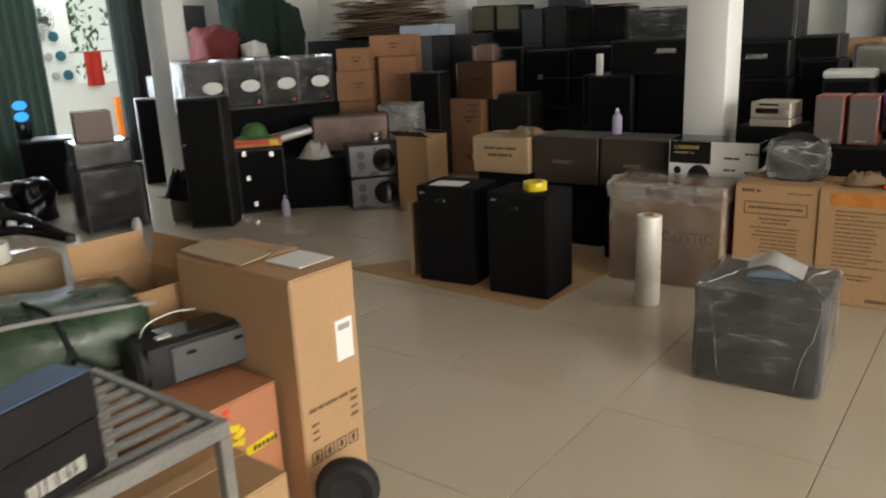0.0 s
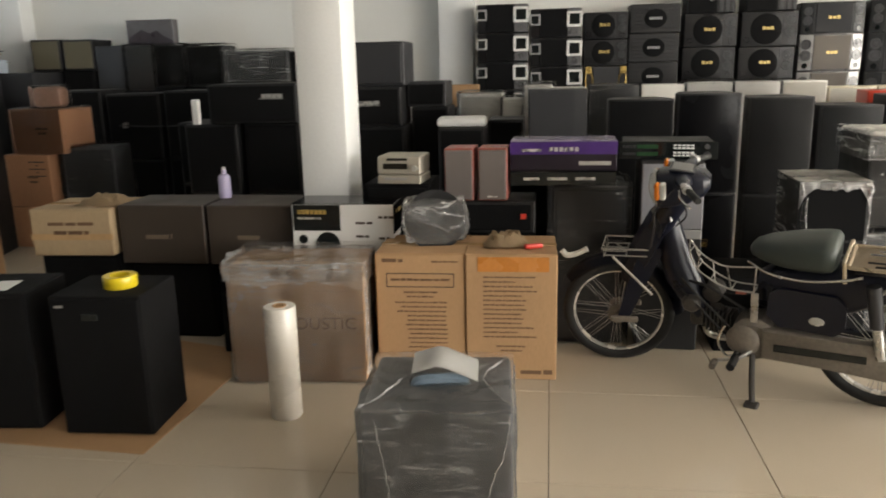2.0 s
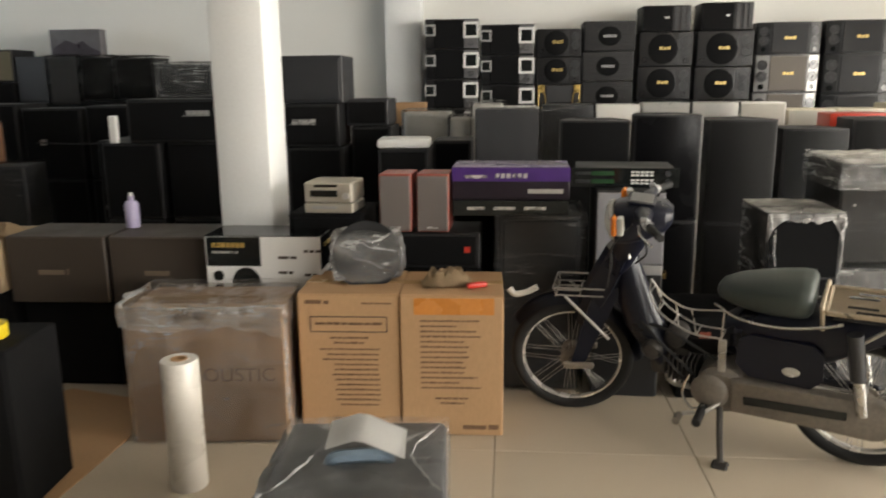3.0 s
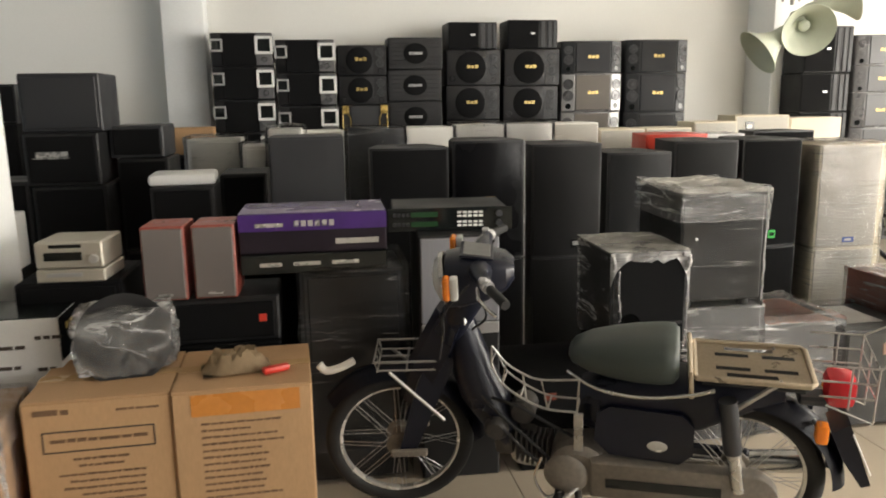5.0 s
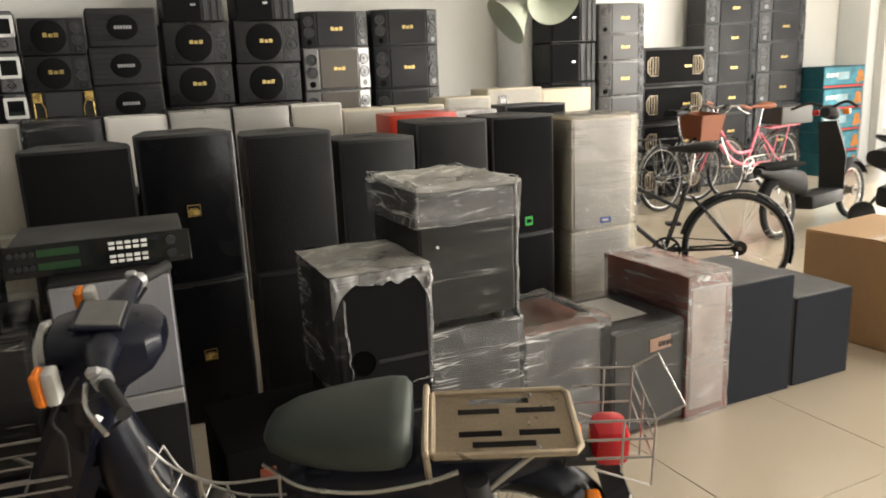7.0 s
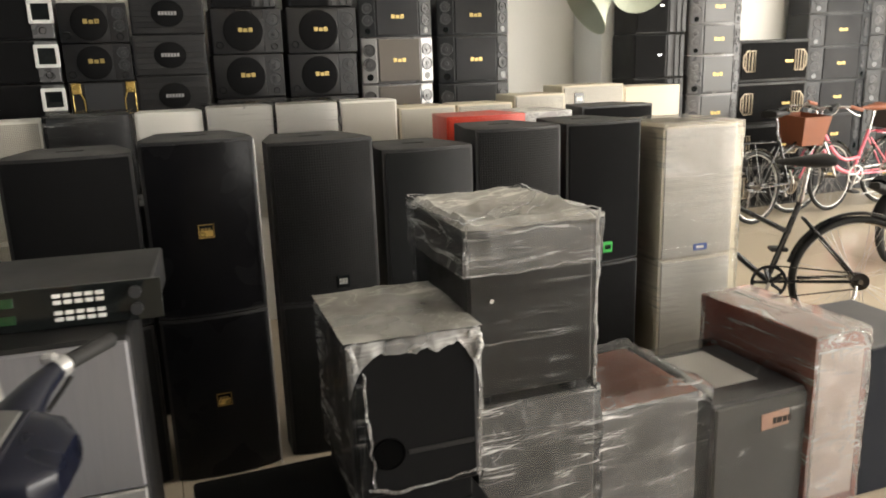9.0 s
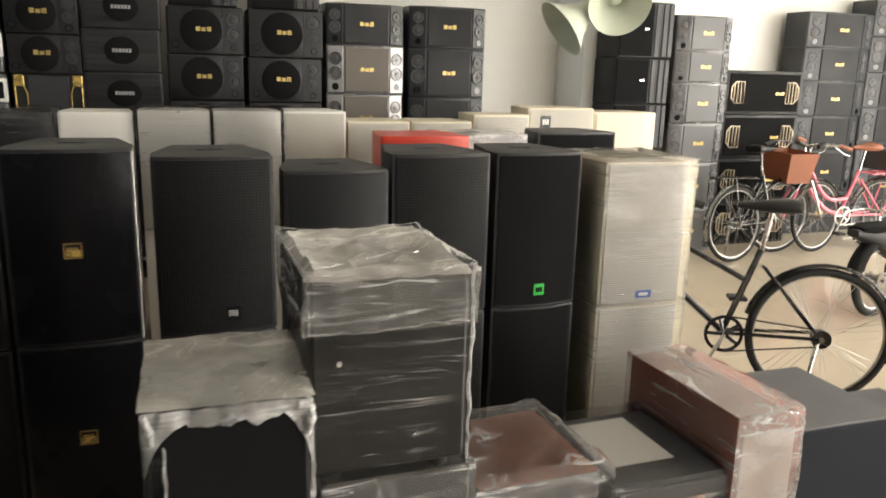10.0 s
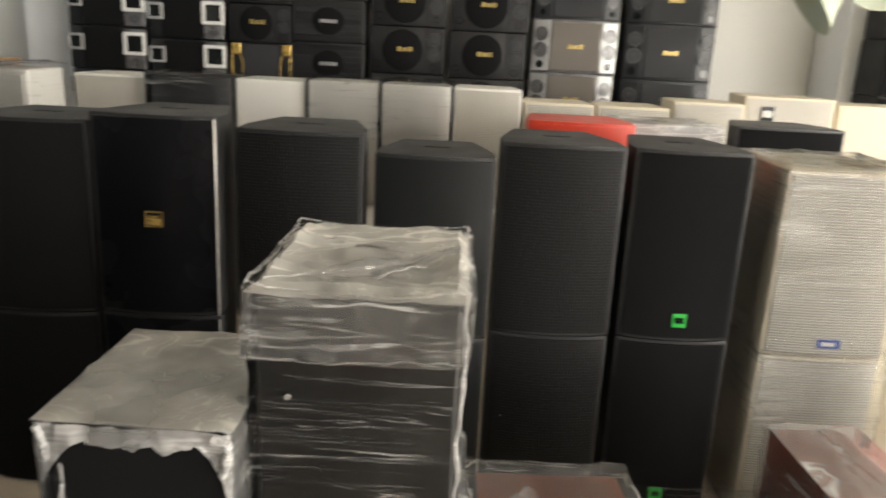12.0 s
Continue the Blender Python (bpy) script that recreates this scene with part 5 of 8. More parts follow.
for z, h, top in ((0.858, 0.075, False), (0.935, 0.15, True)):
    pb = thing("equipment_carton", "black and purple printed equipment carton" if top else "thin black printed equipment carton", "box", -0.15, 5.0, z, -1 if top else 0.5)
    part("carton", box(B(), 0.54, 0.3, h - 0.002, 0, 0.15, 0.001, 0.004), M_GLASSY if not top else mat("dark_purple_card", (0.012, 0.007, 0.015, 1), 0.4, vary=0.3, grain=10, blotch=6), pb)
    if top:
        part("purple_band", box(B(), 0.541, 0.003, 0.062, 0, -0.0006, 0.085, 0), M_PURPLE, pb, "purple band")
        part("lid", box(B(), 0.538, 0.298, 0.003, 0, 0.15, 0.1485, 0.001), mat("lavender_card", (0.20, 0.17, 0.27, 1), 0.3, vary=0.15, grain=12), pb)
        part("title", bars(B(), -0.07, -0.003, 0.1, [0.018] * 6, 0.022, 0.35), M_BADGE, pb)
        part("subtitle", bars(B(), -0.21, -0.003, 0.1, [0.1], 0.014), M_BADGE, pb)
        part("small_print", bars(B(), 0.08, -0.003, 0.03, [0.16], 0.02), M_BADGE, pb)
    else:
        part("small_print", bars(B(), -0.2, -0.003, 0.03, [0.08, 0.1, 0.1], 0.014, 3), M_BADGE, pb)
gs = plain_box("silver_speaker", "black speaker with a silver front and white foot strip", "speaker", 0.31, 0.36, 0.983, 0.39, 4.95, 0, -2, M_VINYL)
part("front", box(B(), 0.30, 0.014, 0.33, 0, -0.006, 0.646, 0.006), mat("brushed_silver", (0.24, 0.24, 0.26, 1), 0.45, 0.25, vary=0.08, grain=200, stretch=(1, 1, 0.05)), gs, "plain silver front")
part("foot_strip", box(B(), 0.30, 0.016, 0.045, 0, -0.007, 0.598, 0.004), M_SILVER, gs, "pale lower strip")
mx = thing("rack_unit", "black rack processor with green displays and buttons", "audio processor", 0.375, 5.06, 0.985, -5)
part("case", box(B(), 0.45, 0.3, 0.088, 0, 0.15, 0.001, 0.004), M_PAINT, mx)
part("face", box(B(), 0.485, 0.008, 0.09, 0, -0.003, 0, 0.002), M_GLASSY, mx)
for z in (0.055, 0.018):
    part("display", box(B(), 0.105, 0.004, 0.02, -0.10, -0.0075, z, 0.001), mat("green_display", (0.02, 0.06, 0.025, 1), 0.2), mx, "dim green display")
    for k in range(6):
        if k < 5:
            for dz in (-0.002, 0.012):
                part("button", box(B(), 0.016, 0.006, 0.0085, 0.035 + 0.021 * k, -0.008, z + dz, 0.001), M_PAPER, mx, "white button")
        if k < 4:
            part("knob", cyl(B(), 0.007, 0.012, m=Matrix.Translation((-0.215 + 0.017 * k, -0.006, z + 0.01)) @ Matrix.Rotation(radians(90), 4, "X"), seg=12), M_DGREY, mx)
    part("jog", cyl(B(), 0.013, 0.014, m=Matrix.Translation((0.19, -0.006, z + 0.01)) @ Matrix.Rotation(radians(90), 4, "X"), seg=16), M_DGREY, mx)
fb = plain_box("flat_amplifier", "flat black amplifier case with a small red label", "amplifier", 0.72, 0.42, 0.40, 0.99, 4.94, 0, 0, M_FELT, bev=0.01)
plain_box("black_speaker", "low black box carrying the filmed subwoofer", "speaker", 0.3, 0.34, 0.076, 1.16, 4.98, 0.401, 0, M_FELT, bev=0.006)
part("red_label", box(B(), 0.05, 0.003, 0.03, -0.24, -0.001, 0.30, 0), M_REDWOOD, fb, "red printed label")

# wrapped subwoofers


s1 = thing("subwoofer", "black subwoofer with torn dusty film, round port", "subwoofer", 1.155, 4.95, 0.478, -1.5)
part("body", box(B(), 0.315, 0.39, 0.40, 0, 0.195, 0.001, 0.006), M_VINYL, s1)
part("grille", box(B(), 0.30, 0.006, 0.385, 0, -0.002, 0.008, 0.003), M_FELT, s1)
part("port", lathe(B(), [(0.042, 0.002), (0.040, 0.005), (0.037, 0.003), (0.034, -0.03), (0, -0.03)], 28, Matrix.Translation((-0.075, -0.0055, 0.115)) @ Matrix.Rotation(radians(90), 4, "X")), M_PORT, s1, "round bass port")
# the hollow is closed by the grille; this disc paints its shade
part("port_mouth", cyl(B(), 0.038, 0.002, m=Matrix.Translation((-0.075, -0.0055, 0.115)) @ Matrix.Rotation(radians(90), 4, "X"), seg=28), M_PORT, s1, "flat black disc for the shade inside the port")
part("ledge", box(B(), 0.17, 0.004, 0.012, 0.06, -0.006, 0.105, 0.002), M_VINYL, s1)
fold(s1, [(0.135, -0.014, 0.395), (0.16, -0.016, 0.385), (0.158, -0.014, 0.35), (0.15, -0.014, 0.33)], 0.012, 8, F_MILK)
fold(s1, [(-0.16, -0.012, 0.40), (-0.15, -0.014, 0.375), (-0.145, -0.012, 0.34)], 0.009, 9, F_MILK)
fold(s1, [(-0.13, -0.010, 0.03), (-0.05, -0.012, 0.015), (0.06, -0.012, 0.02), (0.155, -0.010, 0.03)], 0.004, 11)
part("film", shell(0.315, 0.39, 0.40, 0.005, 0.02, 1, 0.006, sides="blr"), F_GATHER, s1, "clear film on the sides")
bm = rag(B(), -0.164, 0.166, 0.405, lambda u: 0.028 + 0.012 * abs(math.sin(u * 11 + 0.4)) + 0.018 * max(0, noise.noise((u * 7, 3.1, 0))) + 0.085 * (max(0, u - 0.78) / 0.22) ** 2 + 0.09 * (max(0, 0.2 - u) / 0.2) ** 2, seed=1.3)
part("torn_film", bm, F_MILK, s1, "ragged milky film hanging over the front")
bm = rag(B(), -0.166, -0.128, 0.40, lambda u: 0.395 - 0.16 * max(0, u - 0.45), n=8, seed=5.1)
part("torn_film", bm, F_CLEAR, s1)
part("film_top", shell(0.318, 0.393, 0.40, 0.003, 0.02, 2, 0.01, sides="t", sag=0.004), F_TOP, s1, "dusty film over the top")
fold(s1, [(-0.128, -0.008, 0.33), (-0.122, -0.008, 0.22), (-0.115, -0.008, 0.1), (-0.112, -0.008, 0.03)], 0.0045, 2)
fold(s1, [(0.162, -0.006, 0.40), (0.163, -0.008, 0.25), (0.16, -0.008, 0.12), (0.16, -0.006, 0.01)], 0.0055, 3)
fold(s1, [(-0.163, 0.0, 0.404), (-0.05, -0.004, 0.407), (0.06, -0.004, 0.405), (0.164, 0.0, 0.404)], 0.005, 4)
s2 = plain_box("subwoofer", "large dark subwoofer on feet, wrapped in dusty film", "subwoofer", 0.36, 0.44, 0.475, 1.515, 5.04, 0.608, -1, mat("charcoal_cabinet", (0.020, 0.0195, 0.019, 1), 0.6, vary=0.12, grain=300, blotch=4, bump=0.1), film=F_CLEAR, seed=5, amp=0.005, feet=True, sag=0.02)
part("film_top", shell(0.358, 0.438, 0.475, 0.011, 0.018, 7, 0.010, sides="t", sag=0.026), F_TOP, s2, "dusty creased film over the top")
bm = shell(0.37, 0.45, 0.12, 0.006, 0.02, 17, 0.011, sides="fblr")
part("film_band", bm, F_GATHER, s2, "gathered film round the top", at=pose(0, -0.004, 0.37))
fold(s2, [(-0.192, -0.012, 0.512), (-0.08, -0.014, 0.497), (0.04, -0.014, 0.495), (0.192, -0.012, 0.512)], 0.0030, 1)
fold(s2, [(-0.192, -0.012, 0.512), (-0.190, 0.15, 0.500), (-0.192, 0.3, 0.498), (-0.19, 0.455, 0.512)], 0.0027, 2)
fold(s2, [(0.192, -0.012, 0.512), (0.192, 0.15, 0.500), (0.19, 0.3, 0.498), (0.19, 0.455, 0.512)], 0.0027, 3)
fold(s2, [(-0.19, 0.452, 0.512), (0.0, 0.455, 0.497), (0.19, 0.455, 0.512)], 0.0025, 4)
fold(s2, [(-0.17, 0.02, 0.508), (-0.05, 0.10, 0.502), (0.07, 0.19, 0.501), (0.16, 0.30, 0.505)], 0.0022, 5)
fold(s2, [(0.0, 0.02, 0.5), (0.05, 0.12, 0.502), (0.12, 0.17, 0.501)], 0.0018, 6)
fold(s2, [(0.188, -0.012, 0.51), (0.186, -0.012, 0.4), (0.184, -0.01, 0.2), (0.184, -0.01, 0.02)], 0.006, 7, F_MILK)
fold(s2, [(-0.187, -0.012, 0.505), (-0.187, -0.012, 0.45), (-0.186, -0.012, 0.38)], 0.004, 8, F_DUSTY)
fold(s2, [(-0.19, -0.014, 0.375), (-0.06, -0.016, 0.37), (0.08, -0.016, 0.378), (0.19, -0.014, 0.382)], 0.0028, 9)
# no lamp: a small bright disc painted in for a glint on the film
part("lamp", cyl(B(), 0.006, 0.004, m=Matrix.Translation((-0.12, -0.008, 0.30)) @ Matrix.Rotation(radians(90), 4, "X"), seg=12), M_BADGE, s2)
plain_box("wrapped_box", "dark box in clear film under the subwoofer", "box", 0.36, 0.42, 0.603, 1.545, 5.06, 0, 0, M_DGREY, film=F_SHINY, seed=8, amp=0.007)
wr = plain_box("wrapped_speaker", "grey speaker with a terracotta sheet under clear film", "speaker", 0.355, 0.40, 0.49, 1.945, 5.1, 0, 0.5, mat("mid_grey_cabinet", (0.11, 0.11, 0.112, 1), 0.5, vary=0.12, grain=300, blotch=4), film=F_SHINY, seed=10, amp=0.007, sag=0.02, lift=0.016)
bm = B()
vs = [[bm.verts.new((-0.175 + 0.35 * i / 16, 0.005 + 0.39 * j / 16, 0.4935 + 0.006 * max(0, noise.noise((i * 0.33, j * 0.27, 2.2))) + 0.002 * noise.noise((i * 0.8, j * 0.7, 5.1)))) for j in range(17)] for i in range(17)]
for i in range(16):
    for j in range(16):
        bm.faces.new((vs[i][j], vs[i + 1][j], vs[i + 1][j + 1], vs[i][j + 1]))
bmesh.ops.solidify(bm, geom=bm.faces[:], thickness=0.003)
part("top_sheet", bm, M_TERRA, wr, "crumpled terracotta packing sheet", smooth=60)
ws = plain_box("wrapped_speaker", "grey cloth speaker with a paper label under film", "speaker", 0.40, 0.42, 0.45, 2.345, 5.07, 0, 0.5, M_GREYCAB, mat("light_grey_cloth", (0.15, 0.15, 0.145, 1), 0.9, vary=0.1, grain=800, blotch=4, bump=0.2, spec=0.2), F_CLEAR, 21, 0.004, inset=0.012)
part("paper", box(B(), 0.2, 0.27, 0.003, -0.03, 0.24, 0.451, 0), M_PAPER, ws, "sheet of paper under the film")
part("label", box(B(), 0.11, 0.003, 0.055, 0.06, -0.0115, 0.335, 0, m=Matrix.Rotation(radians(-3), 4, "Y")), mat("peach_label", (0.62, 0.38, 0.28, 1), 0.6), ws, "small peach label")
part("label_print", bars(B(), 0.03, -0.0135, 0.352, [0.012, 0.02, 0.016, 0.014], 0.02, 0.2), M_INK, ws)
rb = thing("wrapped_speaker", "red wood speaker with rounded edges under shiny film", "speaker", 2.625, 5.045, 0, 1)
pts = [(-0.11, 0), (-0.11, 0.62), (0.11 - 0.055, 0.62)] + [(0.11 - 0.055 + 0.055 * math.sin(a), 0.565 + 0.055 * math.cos(a)) for a in [k * math.pi / 12 for k in range(1, 7)]] + [(0.11, 0)]
part("body", prism(B(), pts[::-1], 0, 0.52, 0.012, Matrix(((1, 0, 0, 0), (0, 0, 1, 0), (0, 1, 0, 0), (0, 0, 0, 1)))), M_REDWOOD, rb)
part("front", box(B(), 0.19, 0.01, 0.53, 0, -0.002, 0.04, 0.004), mat("pinkish_cloth", (0.46, 0.36, 0.31, 1), 0.8, vary=0.1, grain=500), rb)
part("film", shell(0.22, 0.52, 0.62, 0.006, 0.028, 14, 0.007, sag=-0.004, sides="blr"), F_SHINY, rb, "shiny film")
part("film_top", shell(0.22, 0.52, 0.62, 0.006, 0.028, 15, 0.007, sag=-0.004, sides="t"), F_WHITISH, rb, "whitish film over the top")
part("film_front", shell(0.22, 0.52, 0.62, 0.006, 0.022, 14, 0.008, sides="f"), F_WHITISH, rb, "whitish film over the front")
fold(rb, [(-0.114, -0.01, 0.625), (0.0, -0.012, 0.628), (0.07, -0.012, 0.62), (0.117, -0.01, 0.56), (0.118, -0.01, 0.3), (0.118, -0.01, 0.02)], 0.005, 3, F_WHITISH)
# bodies of these two are grey so that their tops carry the light falling there
plain_box("black_speaker", "slate black speaker at the end of the wrapped row", "speaker", 0.37, 0.42, 0.545, 2.94, 5.05, 0, -1.5, M_GREYCAB, mat("blue_black_cloth", (0.020, 0.022, 0.028, 1), 0.95, vary=0.2, grain=800, spec=0.15), inset=0.004)
plain_box("black_speaker", "low black subwoofer at the end of the row", "speaker", 0.37, 0.40, 0.425, 3.335, 5.05, 0, -1, M_GREYCAB, mat("blue_black_cloth", (0.020, 0.022, 0.028, 1), 0.95), inset=0.004)
carton("carton", "large plain brown carton near the bicycles", 0.62, 0.74, 0.565, 4.21, 4.86, 0, 5, M_CARD)

# ---- dark speaker piles behind the column ----
random.seed(21)
pile = "pile of black speakers behind the column"


def blk(x0, x1, y, z0, z1, label="black speaker in the pile behind the column", d=0.4, material=None, front=None, film=None, yaw=0.0, badge=None, seed=0):
    ob = plain_box("black_speaker", label, "speaker", x1 - x0, d, z1 - z0, (x0 + x1) / 2, y, z0, yaw, material or M_VINYL, front or M_FELT, film, seed, group=pile)
    if badge:
        w = x1 - x0
        bm = bars(B(), badge[0], -0.0115, badge[1], [badge[2] / 4 - 0.004] * 4, badge[3], 0.12)
        part("badge", bm, M_BADGE, ob, "slim silver badge")
        part("badge_line", bars(B(), badge[0] - 0.02, -0.0115, badge[1] - 0.008, [badge[2] + 0.02], 0.005), M_BADGE, ob)
    return ob


blk(-3.02, -2.60, 6.7, 0.0, 0.53)
blk(-3.02, -2.60, 6.7, 0.532, 1.075)
blk(-2.56, -2.12, 6.75, 0.0, 0.53)
blk(-2.56, -2.12, 6.75, 0.532, 1.075)
blk(-2.80, -2.10, 6.68, 1.077, 1.375, "long black speaker with a slim silver badge", badge=(0.08, 0.19, 0.17, 0.03))
blk(-2.08, -1.70, 6.72, 0.0, 0.6)
blk(-2.08, -1.70, 6.72, 0.602, 1.07)
blk(-1.68, -1.29, 6.7, 0.0, 0.52)
blk(-1.68, -1.29, 6.7, 0.522, 1.04)
blk(-1.70, -1.31, 6.7, 1.042, 1.335, "black speaker with a slim silver badge", badge=(-0.13, 0.16, 0.17, 0.03))
blk(-1.70, -1.28, 6.72, 1.337, 1.655, "square black speaker on top of the pile", material=M_DGREY, front=M_DGREY)
blk(-1.27, -0.98, 6.9, 0.0, 0.62)
blk(-1.27, -0.98, 6.9, 0.622, 1.17)
blk(-1.30, -1.0, 6.9, 1.172, 1.36, "small dark speaker on the pile", material=M_DGREY)
blk(-0.98, -0.66, 6.3, 0.0, 0.52)
blk(-0.98, -0.66, 6.3, 0.522, 1.06, "black speaker with rounded top")
blk(-0.66, -0.40, 6.6, 0.0, 0.55)
blk(-0.66, -0.40, 6.6, 0.552, 1.09)
# pale speakers peeping out over them
for x0, x1, y, top in ((-0.98, -0.62, 7.6, 1.24), (-0.60, -0.42, 7.4, 1.2), (-0.42, -0.2, 7.25, 1.31)):
    for k in range(2):
        plain_box("white_speaker", "white speaker behind the black pile", "speaker", x1 - x0, 0.32, top / 2 - 0.001, (x0 + x1) / 2, y, k * top / 2, 0, M_WHITE, M_WHITE, F_CLEAR if k else None, 40 + int(x0 * 9), group=wrow)
c = carton("carton", "small brown carton by the pilaster", 0.3, 0.26, 0.2, -1.02, 8.2, 1.1, 3, M_CARD)
plain_box("black_speaker", "black speaker under the small carton", "speaker", 0.5, 0.4, 1.098, -1.05, 8.15, 0, 0, M_VINYL, M_FELT, group=pile)
led = thing("set_top_box", "small black box with a red light", "device", -1.22, 8.17, 1.1)
part("case", box(B(), 0.1, 0.1, 0.06, 0, 0.05, 0.001, 0.004), M_GLASSY, led)
part("lamp", box(B(), 0.03, 0.006, 0.012, 0, -0.001, 0.025, 0.002), glow_mat("red_led", (1, 0.03, 0.02, 1), 4.0), led, "glowing red light")
plain_box("paper_stack", "white folded cloth on the black speaker", "cloth", 0.34, 0.3, 0.06, -0.82, 6.33, 1.06, 4, M_PAPER, bev=0.02)
plain_box("foam_board", "white foam board standing between the speakers", "panel", 0.055, 0.05, 0.19, -2.885, 6.62, 1.077, 0, M_PAPER)
plain_box("foam_board", "narrow white foam board between the speakers", "panel", 0.06, 0.2, 0.3, -1.74, 6.45, 0.62, 0, M_PAPER)
plain_box("black_speaker", "black speaker holding up the white panel", "speaker", 0.14, 0.26, 0.618, -1.76, 6.42, 0, 0, M_FELT, M_FELT, group=pile)
# far row along the back wall, left of the pilaster
tops = "speakers along the far back wall"
for x0, x1, zt, zb, material, front, film, text in (
    (-6.07, -5.70, 1.86, 1.515, M_VINYL, mat("khaki_cloth", (0.13, 0.115, 0.075, 1), 0.9, vary=0.1, grain=700), None, "black speaker with a khaki cloth front"),
    (-5.68, -5.30, 1.85, 1.515, M_VINYL, MATS["khaki_cloth"], None, "black speaker with a khaki cloth front"),
    (-5.29, -4.94, 1.775, 1.30, M_DGREY, M_DGREY, None, "charcoal speaker on the far pile"),
    (-4.93, -4.60, 1.765, 1.28, M_GREYCAB, M_GREYCAB, F_CLEAR, "grey speaker under clear film on the far pile"),
    (-4.59, -4.22, 1.76, 1.315, M_VINYL, M_FELT, F_CLEAR, "black speaker under clear film on the far pile"),
    (-4.21, -3.79, 1.75, 1.315, M_VINYL, M_FELT, F_CLEAR, "black speaker under clear film on the far pile"),
    (-3.76, -3.04, 1.68, 1.35, M_DGREY, M_FELT, F_SHINY, "wide dark speaker under shiny film on the far pile"),
    (-3.02, -2.6, 1.66, 1.33, M_VINYL, M_FELT, None, "black speaker on the far pile"),
):
    plain_box("far_speaker", text, "speaker", x1 - x0 - 0.01, 0.4, zt - zb, (x0 + x1) / 2, 9.3, zb, 0, material, front, film, int(x0 * 10), group=tops)
    plain_box("far_speaker", "black speaker low in the far pile", "speaker", x1 - x0 - 0.01, 0.42, zb / 2 - 0.002, (x0 + x1) / 2, 9.25, zb / 2, 0, M_FELT, M_FELT, group=tops)
    plain_box("far_speaker", "black speaker low in the far pile", "speaker", x1 - x0 - 0.01, 0.42, zb / 2 - 0.002, (x0 + x1) / 2, 9.25, 0, 0, M_FELT, M_FELT, group=tops)
pic = plain_box("picture_box", "flat retail box with a dim hill picture", "box", 0.55, 0.12, 0.275, -4.63, 9.35, 1.768, 0, mat("dusk_print", (0.10, 0.095, 0.10, 1), 0.35, vary=0.4, grain=5, blotch=3), bev=0.004)
part("picture", prism(B(), [(-0.26, 0.01), (0.26, 0.01), (0.26, 0.05), (0.15, 0.10), (0.08, 0.16), (0.0, 0.13), (-0.1, 0.17), (-0.26, 0.08)], -0.002, 0.001, m=Matrix(((1, 0, 0, 0), (0, 0, 1, 0), (0, 1, 0, 0), (0, 0, 0, 1)))), mat("plum_print", (0.03, 0.022, 0.03, 1), 0.35, vary=0.5, grain=8, blotch=5), pic, "dark hill shape")
# second dark row in front of it
for i, (x0, x1, zt) in enumerate(((-5.1, -4.55, 1.32), (-4.5, -3.95, 1.28), (-3.9, -3.4, 1.3), (-3.38, -3.06, 1.05))):
    for k in range(2):
        plain_box("black_speaker", "big black speaker in the dark pile", "speaker", x1 - x0, 0.5, zt / 2 - 0.002, (x0 + x1) / 2, 8.1 if i < 3 else 7.3, k * zt / 2, 0, M_VINYL, M_FELT, group=pile)
pl = thing("cable_bundle", "thin steel rail across the dark speakers", "rail", -3.75, 8.05, 0.98)
part("rail", tube(B(), curve_pts([(-0.6, 0, 0.0), (-0.2, 0, -0.012), (0.3, 0, 0.0)], 5), 0.007, 6), M_DGREY, pl)
for x in (-0.55, 0.28):
    part("bracket", box(B(), 0.04, 0.06, 0.05, x, 0.025, -0.025, 0.004), M_STEEL, pl)

# ---- goods on the left ----


def unit(name, label, cat, w, d, h, x, y, z, yaw, material, front=None, film=None, seed=0, group="", bev=0.008):
    return plain_box(name, label, cat, w, d, h, x, y, z, yaw, material, front, film, seed, group=group, bev=bev)


tw = unit("tower_speaker", "tall black fabric tower speaker near the yard door", "speaker", 0.36, 0.30, 1.08, -5.18, 4.02, 0.0, 38, M_VINYL, M_FELT)
part("badge", bars(B(), -0.16, -0.012, 0.7, [0.02], 0.02), M_BADGE, tw)
un = unit("stage_speaker", "black stage speaker with white badges, toys on top", "speaker", 0.43, 0.4, 0.58, -5.26, 4.66, 0.0, 82, M_VINYL, M_FELT)
for x, z in ((-0.08, 0.06), (0.1, 0.5), (-0.14, 0.52), (-0.12, 0.3)):
    part("badge", box(B(), 0.035, 0.004, 0.045, x, -0.011, z, 0.001), M_BADGE, un)
un.matrix_basis = pose(-5.25, 4.66, 0, 0, 0, 55)
gb = thing("board_game", "flat orange and red board game box", "box", -5.33, 4.72, 0.582, 50)
part("carton", box(B(), 0.42, 0.3, 0.07, 0, 0.14, 0.001, 0.004), M_ORTAPE, gb)
part("band", box(B(), 0.421, 0.003, 0.03, 0, -0.011, 0.03, 0), M_REDB, gb)
part("yellow_patch", box(B(), 0.08, 0.003, 0.05, 0.14, -0.012, 0.01, 0), M_YELLOW, gb)
hat = thing("sun_helmet", "green pith helmet on the board game", "hat", -5.42, 4.76, 0.655)
part("crown", lathe(B(), [(0.0, 0.14), (0.05, 0.135), (0.1, 0.10), (0.12, 0.045), (0.125, 0.03)], 24), M_LEAF, hat)
part("brim", lathe(B(), [(0.12, 0.035), (0.165, 0.004), (0.17, 0.0), (0.12, 0.028)], 24, closed=True), M_LEAF, hat)
